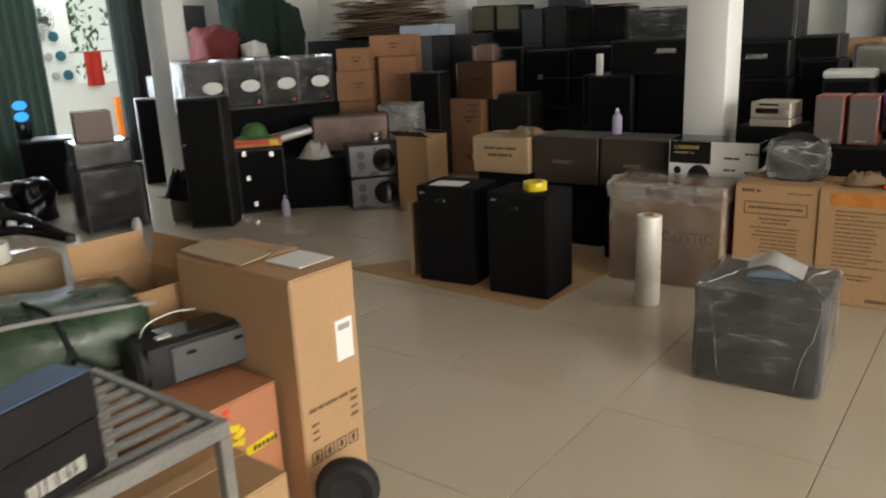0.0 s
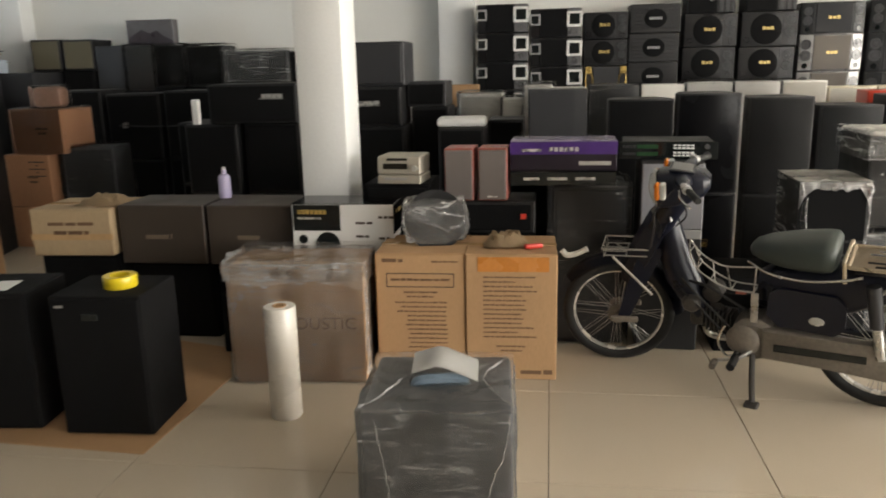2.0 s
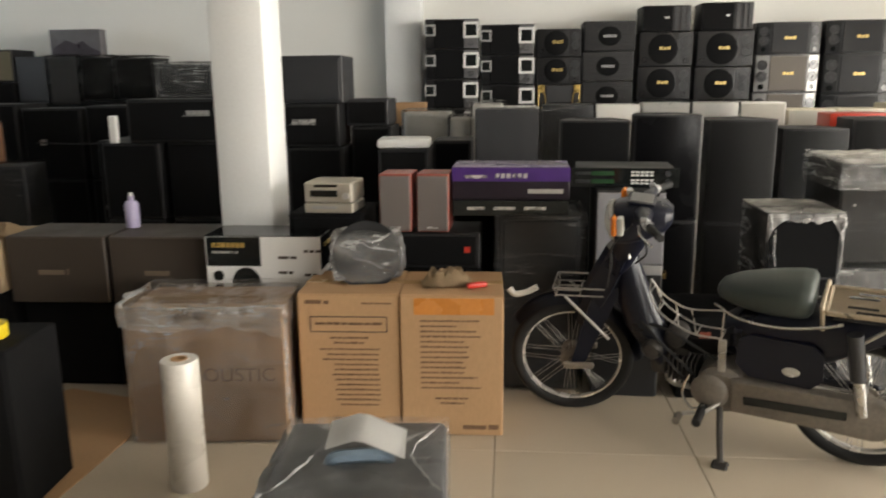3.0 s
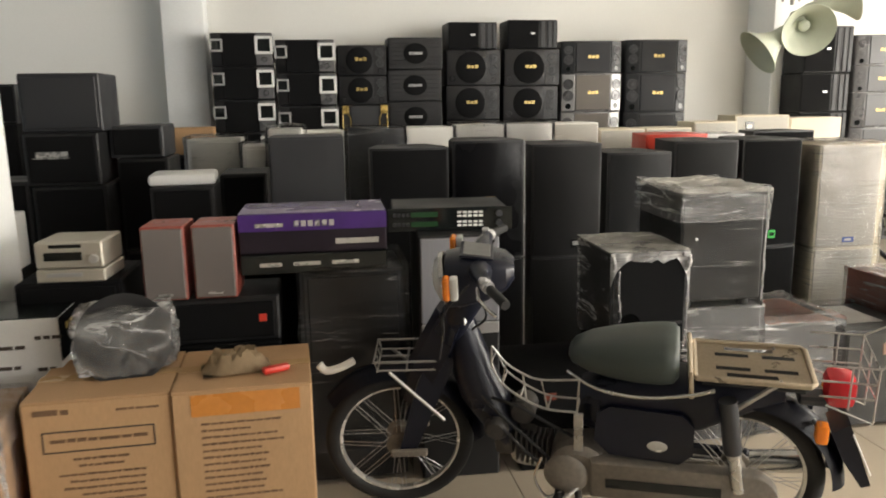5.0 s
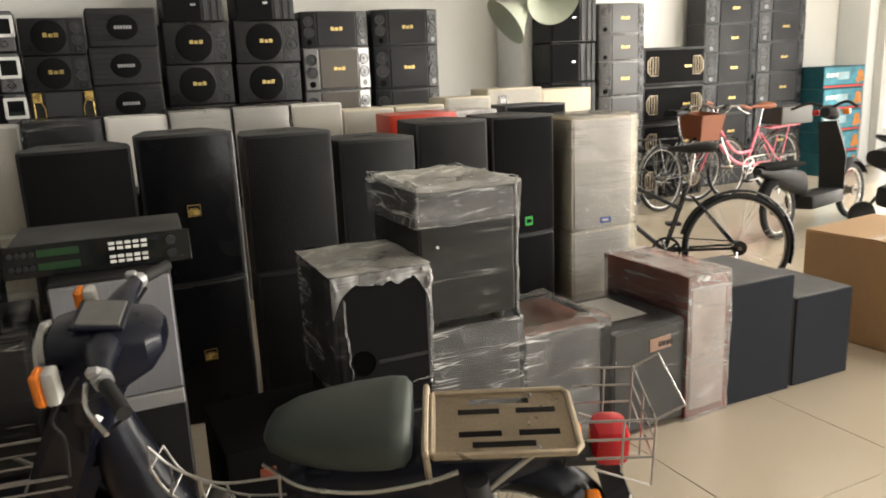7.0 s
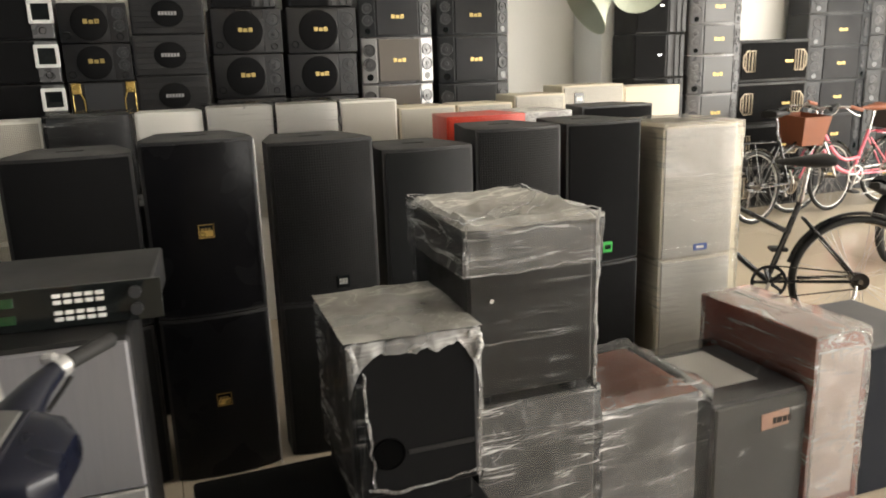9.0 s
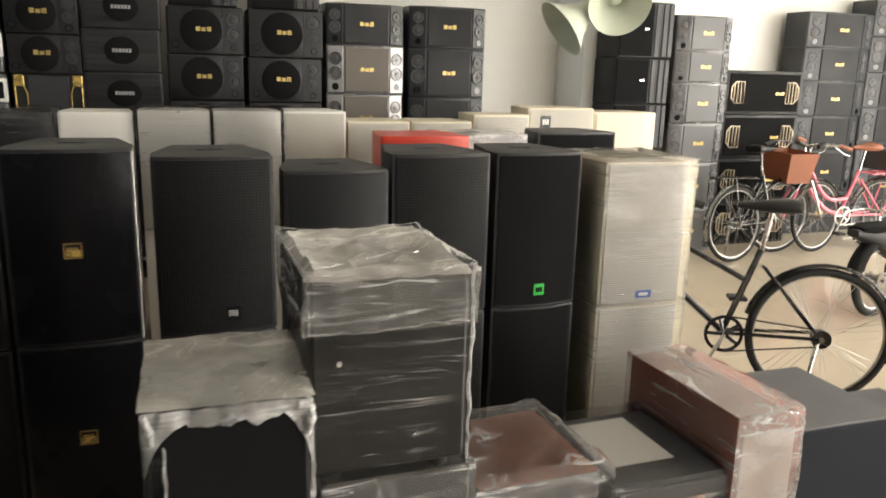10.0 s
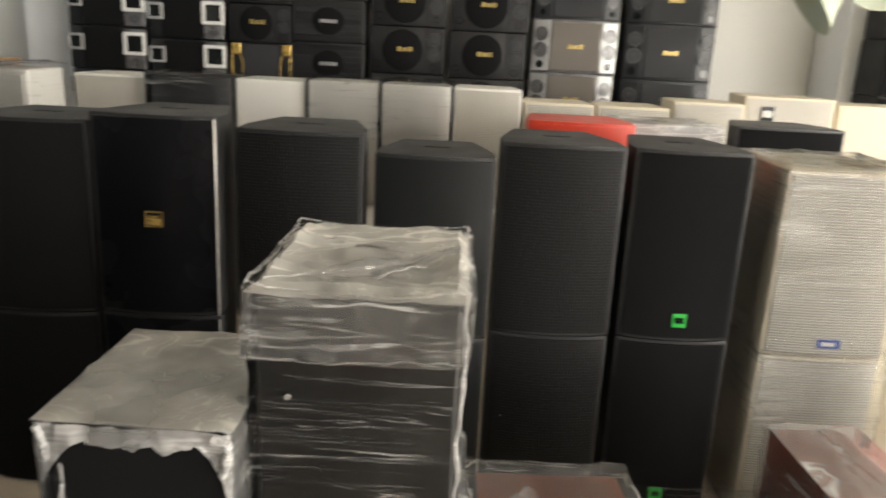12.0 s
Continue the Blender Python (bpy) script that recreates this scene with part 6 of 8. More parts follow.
kb = thing("white_case", "white moulded case leaning on the pile", "case", -5.3, 5.05, 0.60, 55)
part("shell", box(B(), 0.5, 0.28, 0.07, 0, 0.1, 0, 0.03, m=Matrix.Rotation(radians(-12), 4, "Y")), M_SILVER, kb)
solid("plastic_bag", crumple(0.3, 0.25, 0.18, 3), M_WHITE, "crumpled white plastic bag", "bag", -4.95, 5.05, 0.46)
unit("black_speaker", "low black speaker holding the white bag", "speaker", 0.62, 0.42, 0.46, -4.95, 5.0, 0, 40, M_FELT, M_FELT)
for k in range(2):
    gsp = thing("karaoke_speaker", "silver-grey karaoke speaker with an open woofer hole", "speaker", -4.385, 5.23, k * 0.292, 52, "pair of silver speakers")
    part("body", box(B(), 0.46, 0.32, 0.288, 0, 0.16, 0.001, 0.012), M_PAINT, gsp)
    part("front", box(B(), 0.45, 0.014, 0.275, 0, -0.005, 0.007, 0.004), M_GUN, gsp)
    part("woofer_hole", lathe(B(), [(0.105, 0.004), (0.098, 0.008), (0.09, 0.0), (0.06, 0.002), (0, 0.002)], 28, Matrix.Translation((0.08, -0.012, 0.145)) @ Matrix.Rotation(radians(90), 4, "X")), M_GLASSY, gsp)
    for z in (0.2, 0.11):
        ring(gsp, -0.13, z, 0.038, -0.012, cone=M_GREYCAB)
    port(gsp, -0.13, 0.04, 0.018, -0.012)
for x, y in ((-4.45, 5.33), (-4.28, 5.5)):
    bm = lathe(B(), [(0, 0), (0.05, 0), (0.055, 0.01), (0.05, 0.05), (0.035, 0.06), (0.055, 0.07), (0.055, 0.095), (0, 0.1)], 22)
    solid("driver_magnet", bm, M_CHROME, "shiny steel driver magnet on the speaker", "speaker part", x, y, 0.582, group="steel driver magnets")
bt = lathe(B(), [(0, 0), (0.035, 0), (0.035, 0.12), (0.02, 0.15), (0.012, 0.155), (0.012, 0.19), (0, 0.19)], 18)
solid("spray_bottle", bt, M_LILAC, "pale lilac spray bottle on the floor", "bottle", -4.93, 4.62, 0)
ob_ = thing("open_carton", "brown open carton with dark flaps", "box", -3.98, 5.26, 0.0, 4)
part("body", box(B(), 0.32, 0.32, 0.66, 0, 0.16, 0.001, 0.005), M_CARD, ob_)
for s, rx in ((-1, 25), (1, -10)):
    part("flap", box(B(), 0.34, 0.17, 0.005, 0, 0, 0, 0.001), M_CARDDK, ob_, at=pose(0, 0.16 + s * 0.18, 0.675, rx * s, 0, 0))

# film-wrapped speakers with pale oval badges
for i, (x, y) in enumerate(((-6.30, 4.95), (-6.17, 5.32), (-6.03, 5.68), (-5.90, 6.04))):
    ov = unit("wrapped_speaker", "black speaker in film with a pale oval badge", "speaker", 0.4, 0.4, 0.48, x, y, 0.85, 70, M_VINYL, M_FELT, F_CLEAR, 50 + i, "row of oval-badged speakers")
    m = Matrix.Translation((0.06, -0.014, 0.23)) @ Matrix.Rotation(radians(90), 4, "X") @ Matrix.Diagonal((1.7, 1, 1, 1))
    part("oval_badge", lathe(B(), [(0, 0.004), (0.055, 0.003), (0.06, 0)], 24, m), M_PAPER, ov, "pale oval badge")
    part("red_badge", box(B(), 0.025, 0.004, 0.025, 0.13, -0.012, 0.05, 0.001), M_REDB, ov)
    lo = unit("black_speaker", "black speaker under the oval-badged row", "speaker", 0.4, 0.42, 0.848, x, y, 0, 70, M_FELT, M_FELT)
# cartons and a black speaker
for w, d, h, x, y, z, yaw, material in (
    (0.42, 0.4, 0.40, -5.97, 6.75, 0.0, 30, M_RUST), (0.42, 0.4, 0.40, -5.97, 6.75, 0.402, 30, M_RUST), (0.42, 0.4, 0.34, -5.99, 6.75, 0.804, 30, M_RUST), (0.38, 0.38, 0.25, -6.0, 6.75, 1.146, 24, M_RUST),
    (0.44, 0.4, 0.39, -5.63, 7.1, 0.0, 28, M_CARD2), (0.44, 0.4, 0.39, -5.63, 7.1, 0.392, 28, M_RUST), (0.44, 0.42, 0.5, -5.63, 7.1, 0.784, 28, M_RUST), (0.5, 0.4, 0.24, -5.74, 7.12, 1.286, 20, M_RUST),
    (0.44, 0.42, 0.36, -4.66, 7.05, 0.0, -4, M_RUST), (0.44, 0.42, 0.45, -4.66, 7.05, 0.362, -4, M_RUST), (0.50, 0.4, 0.375, -4.54, 7.08, 0.814, -6, M_RUST),
):
    c = carton("carton", "brown cardboard carton in the stacked goods", w, d, h, x, y, z, yaw, material, group="stacked cartons")
    print_lines(c, 0.05, h * 0.55, [0.12, 0.08], 0.02, 0.04)
    if x > -4.6:
        part("film", shell(w, d, h, 0.006, 0.03, 77, 0.007, sag=0.012), F_CLEAR, c, "loose clear film")
    elif x > -4.7:
        print_lines(c, 0.1, h * 0.85, [0.16, 0.02, 0.16, 0.02, 0.16], 0.012, 0.03, material=M_INK, name="printed_panel")
unit("black_speaker", "upright black speaker between the cartons", "speaker", 0.34, 0.3, 1.12, -4.93, 6.7, 0, 14, M_VINYL, M_FELT)
unit("wrapped_speaker", "grey speaker in film beside the cartons", "speaker", 0.45, 0.36, 0.86, -4.15, 7.15, 0, 6, M_GREYCAB, M_DGREY, F_CLEAR, 60)
unit("pink_parcel", "pink-brown parcel rolled in film", "parcel", 0.24, 0.24, 0.18, -4.47, 7.16, 1.194, 15, mat("pink_brown", (0.42, 0.25, 0.18, 1), 0.5), None, F_CLEAR, 61, bev=0.05)
unit("wrapped_parcel", "dusty pink parcels heaped under film", "parcel", 0.75, 0.4, 0.75, -5.15, 5.75, 0, 45, mat("dusty_pink", (0.30, 0.20, 0.17, 1), 0.6, vary=0.35, grain=6, blotch=4), None, F_CLEAR, 62, bev=0.05)
unit("wrapped_speaker", "pale wrapped speaker behind the silver pair", "speaker", 0.36, 0.3, 0.8, -5.0, 6.3, 0, 20, M_GREYCAB, M_CLOTH, F_MILK, 63)
unit("trunk", "large dark case under the cardboard heap", "case", 3.1, 0.6, 1.50, -7.25, 8.75, 0, 0, M_DGREY, None, bev=0.02)
random.seed(9)
heap = thing("cardboard_heap", "untidy heap of flattened brown cardboard", "cardboard", -7.3, 8.95, 1.502, group="")
for i in range(46):
    z = 0.012 + 0.0105 * i
    w, d = random.uniform(1.3, 2.1) * (1 - 0.006 * i), random.uniform(0.4, 0.6)
    m = pose(random.uniform(-0.12, 0.12), random.uniform(-0.05, 0.05), z, random.uniform(-4, 4), random.uniform(-2.6, 2.6), random.uniform(-9, 9))
    part("flat_carton", box(B(), w, d, 0.008, 0, 0, 0, 0), (M_CARD, M_CARDDK, M_CARD2, M_CARDDK)[i % 4], heap, at=m)
for i in range(5):
    part("flat_carton", box(B(), 0.35, 0.3, 0.006, 0, 0, 0, 0), M_CARD2, heap, at=pose(-0.7 + 0.35 * i, -0.1, 0.51 + 0.02 * (i % 2), random.uniform(-15, 15), random.uniform(-18, 18), random.uniform(0, 60)))
for x in (-0.35, 0.2):
    part("white_sheet", box(B(), 0.35, 0.2, 0.004, 0, 0, 0, 0), M_PAPER, heap, at=pose(x, -0.2, 0.485, 12, 3, 10))
unit("flat_box", "flat pale blue box on the dark case", "box", 0.68, 0.35, 0.14, -6.38, 8.5, 1.5, 0, mat("pale_blue_card", (0.45, 0.52, 0.60, 1), 0.6), bev=0.004)
unit("trunk", "dark case under the flat box", "case", 0.7, 0.4, 1.498, -6.38, 8.3, 0, 0, M_DGREY)
# clothes and bags heaped by the left wall


def bundle(w, d, h, seed):
    """A soft stuffed bundle that rests on z = 0."""
    bm = bmesh.new()
    bmesh.ops.create_icosphere(bm, subdivisions=4, radius=1.0)
    for v in bm.verts:
        q = v.co.copy()
        s = max(abs(q.x), abs(q.y), abs(q.z)) ** -0.5
        k = 1 + 0.2 * noise.noise(q * 1.7 + Vector((seed, 0, 0))) + 0.1 * noise.noise(q * 4.5 + Vector((0, seed, 0)))
        v.co = Vector((q.x * s * w / 2, q.y * s * d / 2, q.z * s * h / 2)) * k + Vector((0, 0, h * 0.46))
        v.co.z = max(0.002, v.co.z)
    return bm


M_DKGREEN = mat("dark_green_cloth", (0.012, 0.026, 0.018, 1), 0.95, vary=0.4, grain=20, blotch=4)
for name, w, d, h, x, y, z, material, text in (
    ("jacket", 0.7, 0.6, 1.15, -8.5, 7.35, 1.152, M_DKGREEN, "bundled dark green jackets on the cupboard"),
    ("jacket", 0.6, 0.5, 1.0, -8.5, 7.95, 1.152, M_DKGREEN, "bundled dark green jackets on the cupboard"),
    ("red_bag", 0.6, 0.5, 0.62, -8.35, 6.65, 1.152, mat("dull_red_cloth", (0.16, 0.03, 0.03, 1), 0.9, vary=0.3), "dull red bag on the cupboard"),
    ("white_bag", 0.3, 0.3, 0.4, -7.95, 6.98, 1.152, M_WHITE, "white plastic bag on the cupboard"),
):
    solid(name, bundle(w, d, h, x + y), material, text, name.split("_")[-1], x, y, z, smooth=60)
unit("cupboard", "dark cupboard by the yard wall", "cupboard", 2.6, 1.2, 1.15, -8.95, 7.3, 0, -90, M_DGREY, bev=0.01).matrix_basis = pose(-7.75, 7.3, 0, 0, 0, 90)
win = thing("louvre_window", "small louvred window high in the wall", "window", LEFT_X + 0.03, 7.15, 1.75, 90, kind="structure")
for k in range(3):
    part("pane", box(B(), 0.12, 0.02, 0.28, -0.2 + 0.2 * k, 0, 0, 0.003), G_YARD, win, "bright pane")
part("window_frame", box(B(), 0.68, 0.012, 0.36, 0, -0.014, -0.04, 0.004), M_GREYCAB, win)
# left group by the door
lb = unit("wrapped_speaker", "black speaker wrapped in dull film near the door", "speaker", 0.48, 0.58, 0.53, -5.855, 3.575, 0, 71.6, M_VINYL, M_FELT, F_CLEAR, 70)
unit("black_case", "black amplifier case on the speaker", "amplifier", 0.45, 0.36, 0.2, -6.03, 3.63, 0.532, 71, M_VINYL, None, F_CLEAR, 71)
unit("carton", "greyish carton on the amplifier case", "box", 0.3, 0.28, 0.26, -6.10, 3.62, 0.734, 66, mat("grey_card", (0.24, 0.19, 0.17, 1), 0.8))
unit("black_speaker", "black speaker by the column", "speaker", 0.4, 0.4, 0.95, -7.6, 5.2, 0, 60, M_VINYL, M_FELT)
unit("black_speaker", "black speaker deep by the yard door", "speaker", 0.52, 0.5, 0.6, -8.1, 4.16, 0, 62, M_VINYL, M_FELT)
unit("black_speaker", "flat black speaker near the yard door", "speaker", 0.6, 0.5, 0.3, -8.75, 3.5, 0, 62, M_VINYL, M_FELT)
unit("small_carton", "small brown carton on the floor", "box", 0.3, 0.25, 0.2, -5.6, 4.1, 0, 50, M_CARDDK)
solid("black_bag", crumple(0.4, 0.4, 0.3, 4, 16), M_VINYL, "black plastic bag on the small carton", "bag", -5.72, 4.2, 0.2)
bm = lathe(B(), [(0, 0), (0.04, 0), (0.042, 0.1), (0.03, 0.13), (0.02, 0.15), (0, 0.15)], 16)
bo = solid("bottle", bm, M_LENS, "clear bottle on the floor", "bottle", -5.55, 3.55, 0, group="clear bottles")
copy_thing(bo, pose(-6.62, 3.18, 0))
copy_thing(bo, pose(-6.72, 3.08, 0))
for w_, h_, x_, y_ in ((0.34, 0.42, -6.95, 3.42), (0.3, 0.3, -6.98, 3.12)):
    solid("black_bag", bundle(w_, w_, h_, x_), M_GLOSS, "shiny black plastic bag of parts on the floor", "bag", x_, y_, 0, group="black bags", smooth=60)
M_BLUELED = glow_mat("blue_led", (0.05, 0.35, 1.0, 1), 1.6)
st = thing("led_lamp", "small party lamp glowing bright blue on the black speaker", "lamp", -8.46, 4.13, 0.602)
part("stand", box(B(), 0.14, 0.12, 0.19, bev=0.02), M_GLASSY, st)
for z in (0.24, 0.36):
    part("globe", lathe(B(), [(0, -0.05), (0.04, -0.045), (0.065, -0.02), (0.072, 0.0), (0.065, 0.02), (0.04, 0.045), (0, 0.05)], 20, Matrix.Translation((0, 0, z))), M_BLUELED, st, "glowing blue globe")

# ---- foreground goods ----
tc = carton("carton", "tall brown carton with print and white labels", 0.27, 0.60, 0.785, -1.51, 1.755, 0, 90 - 2, M_CARD)
part("label", box(B(), 0.075, 0.003, 0.14, 0.07, -0.0015, 0.46, 0), M_PAPER, tc, "white address label")
part("label_print", bars(B(), 0.045, -0.0035, 0.565, [0.05], 0.02), mat("grey_print", (0.3, 0.3, 0.3, 1), 0.7), tc)
print_lines(tc, -0.02, 0.33, [0.17], 0.013, 0.03)
print_lines(tc, -0.085, 0.28, [0.03, 0.025, 0.03], 0.008, 0.025)
print_lines(tc, 0.09, 0.33, [0.03, 0.03, 0.03, 0.035], 0.012, 0.028)
for k in range(4):
    bm = B()
    x, z = -0.09 + 0.055 * k, 0.17
    for dx, dz, bw, bh in ((0, 0.02, 0.04, 0.003), (0, -0.02, 0.04, 0.003), (-0.02, 0, 0.003, 0.043), (0.02, 0, 0.003, 0.043), (0, 0, 0.012, 0.022)):
        box(bm, bw, 0.0018, bh, x + dx, -0.0012, z + dz - bh / 2, bev=0)
    part("printed_symbol", bm, M_INK, tc)
part("paper", box(B(), 0.15, 0.17, 0.002, 0.04, 0.15, 0.787, 0), M_PAPER, tc, "white sheet taped on top")
part("raised_flap", box(B(), 0.13, 0.34, 0.004, 0, 0, 0, 0.001), M_CARD2, tc, at=pose(-0.06, 0.42, 0.797, 1, -5, 0))
lc = thing("open_carton", "brown carton standing open, dark inside", "box", -2.16, 1.62, 0, 88)
part("bottom", box(B(), 0.3, 0.35, 0.006, 0, 0.175, 0.001, 0), M_CARD, lc)
for y in (0.003, 0.347):
    part("side", box(B(), 0.3, 0.006, 0.66, 0, y, 0.008, 0.001), M_CARD, lc)
for x in (-0.147, 0.147):
    part("side", box(B(), 0.006, 0.336, 0.66, x, 0.175, 0.008, 0.001), M_CARD, lc)
part("flap", box(B(), 0.3, 0.005, 0.13, 0, 0, 0, 0.001), M_CARD, lc, "bent open flap", at=pose(0, 0.352, 0.668, -18, 0, 0))
part("flap", box(B(), 0.005, 0.33, 0.12, 0, 0, 0, 0.001), M_CARD, lc, at=pose(0.149, 0.175, 0.668, 0, 14, 0))
part("flap", box(B(), 0.005, 0.33, 0.12, 0, 0, -0.12, 0.001), M_CARD, lc, at=pose(-0.153, 0.175, 0.664, 0, 12, 0))
rc = carton("carton", "orange-red carton with yellow warning tape", 0.34, 0.6, 0.45, -1.60, 1.43, 0, 90, M_CARDED)
part("yellow_tape", box(B(), 0.11, 0.003, 0.032, 0.10, -0.0015, 0.245, 0, m=Matrix.Rotation(radians(-4), 4, "Y")), M_YELLOW, rc, "yellow tape with dark marks")
part("tape_print", bars(B(), 0.055, -0.0035, 0.258, [0.011] * 6, 0.014, 0.4), M_INK, rc)
for x, z, a_ in ((0.0, 0.30, 20), (0.012, 0.325, -25), (-0.012, 0.35, 15)):
    part("yellow_scrap", box(B(), 0.045, 0.003, 0.022, 0, 0, 0, 0), M_YELLOW, rc, "torn yellow tape", at=pose(x, -0.0015, z, 0, a_, 0))
for x, z in ((-0.03, 0.39), (-0.028, 0.415), (-0.032, 0.365)):
    part("red_print", box(B(), 0.022, 0.003, 0.016, x, -0.0012, z, 0), M_REDB, rc, "red printed sign")
bb = thing("boombox", "black portable radio with a grey front on the orange carton", "radio", -1.80, 1.50, 0.452, 80)
part("body", box(B(), 0.38, 0.17, 0.15, 0, 0.085, 0.001, 0.03), M_PAINT, bb)
part("front", box(B(), 0.29, 0.012, 0.115, 0.03, -0.003, 0.02, 0.006), M_GREYCAB, bb, "dull grey front panel")
part("end_drum", cyl(B(), 0.078, 0.05, m=Matrix.Translation((-0.165, 0.085, 0.079)) @ Matrix.Rotation(radians(-90), 4, "Y"), bev=0.015, seg=28), M_RUBBER, bb, "black rubber end")
part("top_plate", box(B(), 0.26, 0.12, 0.006, 0.02, 0.085, 0.15, 0.003), M_GLASSY, bb)
part("handle", tube(B(), curve_pts([(-0.16, 0.12, 0.14), (-0.13, 0.12, 0.185), (-0.04, 0.13, 0.20), (0.04, 0.13, 0.19)], 5), 0.003, 6), M_STEEL, bb, "thin wire handle")
part("tag", box(B(), 0.045, 0.03, 0.003, -0.11, 0.05, 0.158, 0), M_PAPER, bb)
for x in (-0.05, 0.11):
    part("clip", box(B(), 0.03, 0.008, 0.012, x, -0.011, 0.10, 0.003), M_GLASSY, bb)
gbag = thing("green_sack", "filled green plastic sack", "sack", -2.32, 1.2, 0.0, 70)
bm = bmesh.new()
bmesh.ops.create_icosphere(bm, subdivisions=4, radius=1.0)
for v in bm.verts:
    q = v.co.copy()
    n1 = noise.noise(q * 2.2) * 0.07 + noise.noise(q * 5) * 0.035 + noise.noise(q * 11) * 0.012
    s = max(abs(q.x), abs(q.y), abs(q.z)) ** -0.8
    v.co = Vector((q.x * s * 0.38, q.y * s * 0.25, max(-0.36, q.z * s * 0.33))) * (1 + n1) + Vector((0, 0, 0.37))
    v.co.z = max(0.002, v.co.z)
part("sack", bm, M_GREENBAG, gbag, smooth=80)
for pts in ([(-0.36, -0.27, 0.52), (-0.2, -0.29, 0.42), (0.0, -0.29, 0.46), (0.1, -0.28, 0.58)], [(0.1, -0.28, 0.58), (0.2, -0.29, 0.52), (0.33, -0.27, 0.54)], [(0.1, -0.28, 0.58), (0.06, -0.2, 0.7), (0.0, -0.05, 0.715)]):
    part("strap", tube(B(), curve_pts(pts, 6), 0.009, 6), M_GLASSY, gbag, "black carrying strap")
part("zip_edge", tube(B(), curve_pts([(-0.38, -0.2, 0.68), (-0.1, -0.22, 0.70), (0.2, -0.21, 0.69), (0.37, -0.18, 0.67)], 6), 0.008, 6), M_SILVER, gbag, "pale piped edge")
sh = thing("metal_shelf", "grey steel shelf with slatted top", "shelf", -1.45, 0.8, 0, 0)
SZ, SW, SD = 0.615, 0.56, 0.62
M_SHELF = mat("dull_shelf_steel", (0.24, 0.235, 0.22, 1), 0.5, 0.4, vary=0.2, grain=80, blotch=7)
for sx in (-1, 1):
    for sy in (-1, 1):
        part("leg", box(B(), 0.03, 0.03, SZ, sx * (SW / 2 - 0.015), sy * (SD / 2 - 0.015), 0, 0.003), M_SHELF, sh)
    part("side_rail", box(B(), 0.025, SD, 0.04, sx * (SW / 2 - 0.0125), 0, SZ, 0.003), M_SHELF, sh)
for sy in (-1, 1):
    part("end_rail", box(B(), SW - 0.052, 0.025, 0.04, 0, sy * (SD / 2 - 0.0125), SZ, 0.003), M_SHELF, sh)
for k in range(8):
    part("slat", box(B(), 0.028, SD - 0.054, 0.012, -SW / 2 + 0.065 + k * 0.062, 0, SZ + 0.024, 0.002), M_SHELF, sh)
db = thing("device_carton", "black retail carton with a pale blue top edge", "box", -1.172, 0.665, 0.656, 103)
part("carton", box(B(), 0.36, 0.10, 0.12, 0, 0.05, 0.001, 0.003), mat("midnight_card", (0.006, 0.006, 0.009, 1), 0.35, vary=0.2, grain=20), db)
part("lid", box(B(), 0.364, 0.104, 0.095, 0, 0.05, 0.121, 0.003), MATS["midnight_card"], db)
part("top_print", box(B(), 0.355, 0.095, 0.003, 0, 0.05, 0.2165, 0), M_BLUEPAPER, db, "pale blue printed top")
x = 0.0
for w_ in (0.022, 0.01, 0.022, 0.022, 0.01, 0.022):
    part("title_letter", box(B(), w_, 0.003, 0.03, x + w_ / 2, -0.0015, 0.03, 0), M_BADGE, db, "pale letter shape")
    x += w_ + 0.0042
cc = carton("carton", "printed brown carton under the shelf", 0.34, 0.4, 0.37, -1.27, 1.17, 0, 90, M_CARD)
print_lines(cc, 0.05, 0.30, [0.1, 0.12, 0.08], 0.014, 0.03)
tw_ = thing("trolley_wheel", "black rubber trolley wheel beside the tall carton", "wheel", -1.38, 1.66, 0, 35)
part("tyre", lathe(B(), [(0.05, -0.03), (0.085, -0.032), (0.1, -0.022), (0.104, 0.0), (0.1, 0.022), (0.085, 0.032), (0.05, 0.03)], 28, Matrix.Translation((0, 0, 0.104)) @ Matrix.Rotation(radians(90), 4, "X"), closed=True), M_RUBBER, tw_)
part("rim", cyl(B(), 0.052, 0.05, m=Matrix.Translation((0, 0.025, 0.104)) @ Matrix.Rotation(radians(90), 4, "X")), M_DGREY, tw_)

ex = carton("carton", "brown carton behind the green sack", 0.42, 0.4, 0.72, -2.78, 1.35, 0, 80, M_CARD2)
bm = lathe(B(), [(0.055, 0), (0.09, 0), (0.092, 0.004), (0.092, 0.07), (0.09, 0.074), (0.055, 0.074)], 28, closed=True)
solid("tape_roll", bm, M_WHITE, "wide white tape roll on the carton", "tape", -2.88, 1.33, 0.722)
gr = thing("handlebar", "loose black handlebar with chrome ends", "handlebar", -3.0, 1.45, 0.722, 60)
for k, dz in enumerate((0.05, 0.11)):
    part("bar", tube(B(), curve_pts([(-0.3, 0.02 * k, 0.02), (-0.15, 0.05, dz), (0.05, 0.06, dz + 0.02), (0.25, 0.0, 0.02)], 6), 0.02, 10), M_GLOSS, gr)
    part("end_cap", cyl(B(), 0.022, 0.03, 0.25, 0.0, 0.005, 12), M_CHROME, gr)

# ---- moped ----
M_RIM = mat("polished_rim", (0.70, 0.69, 0.66, 1), 0.25, 0.55, vary=0.12, grain=50, blotch=9, bump=0.02)
M_FIN = mat("sooty_alloy", (0.06, 0.055, 0.05, 1), 0.6, 0.3, vary=0.3, grain=60, blotch=12)


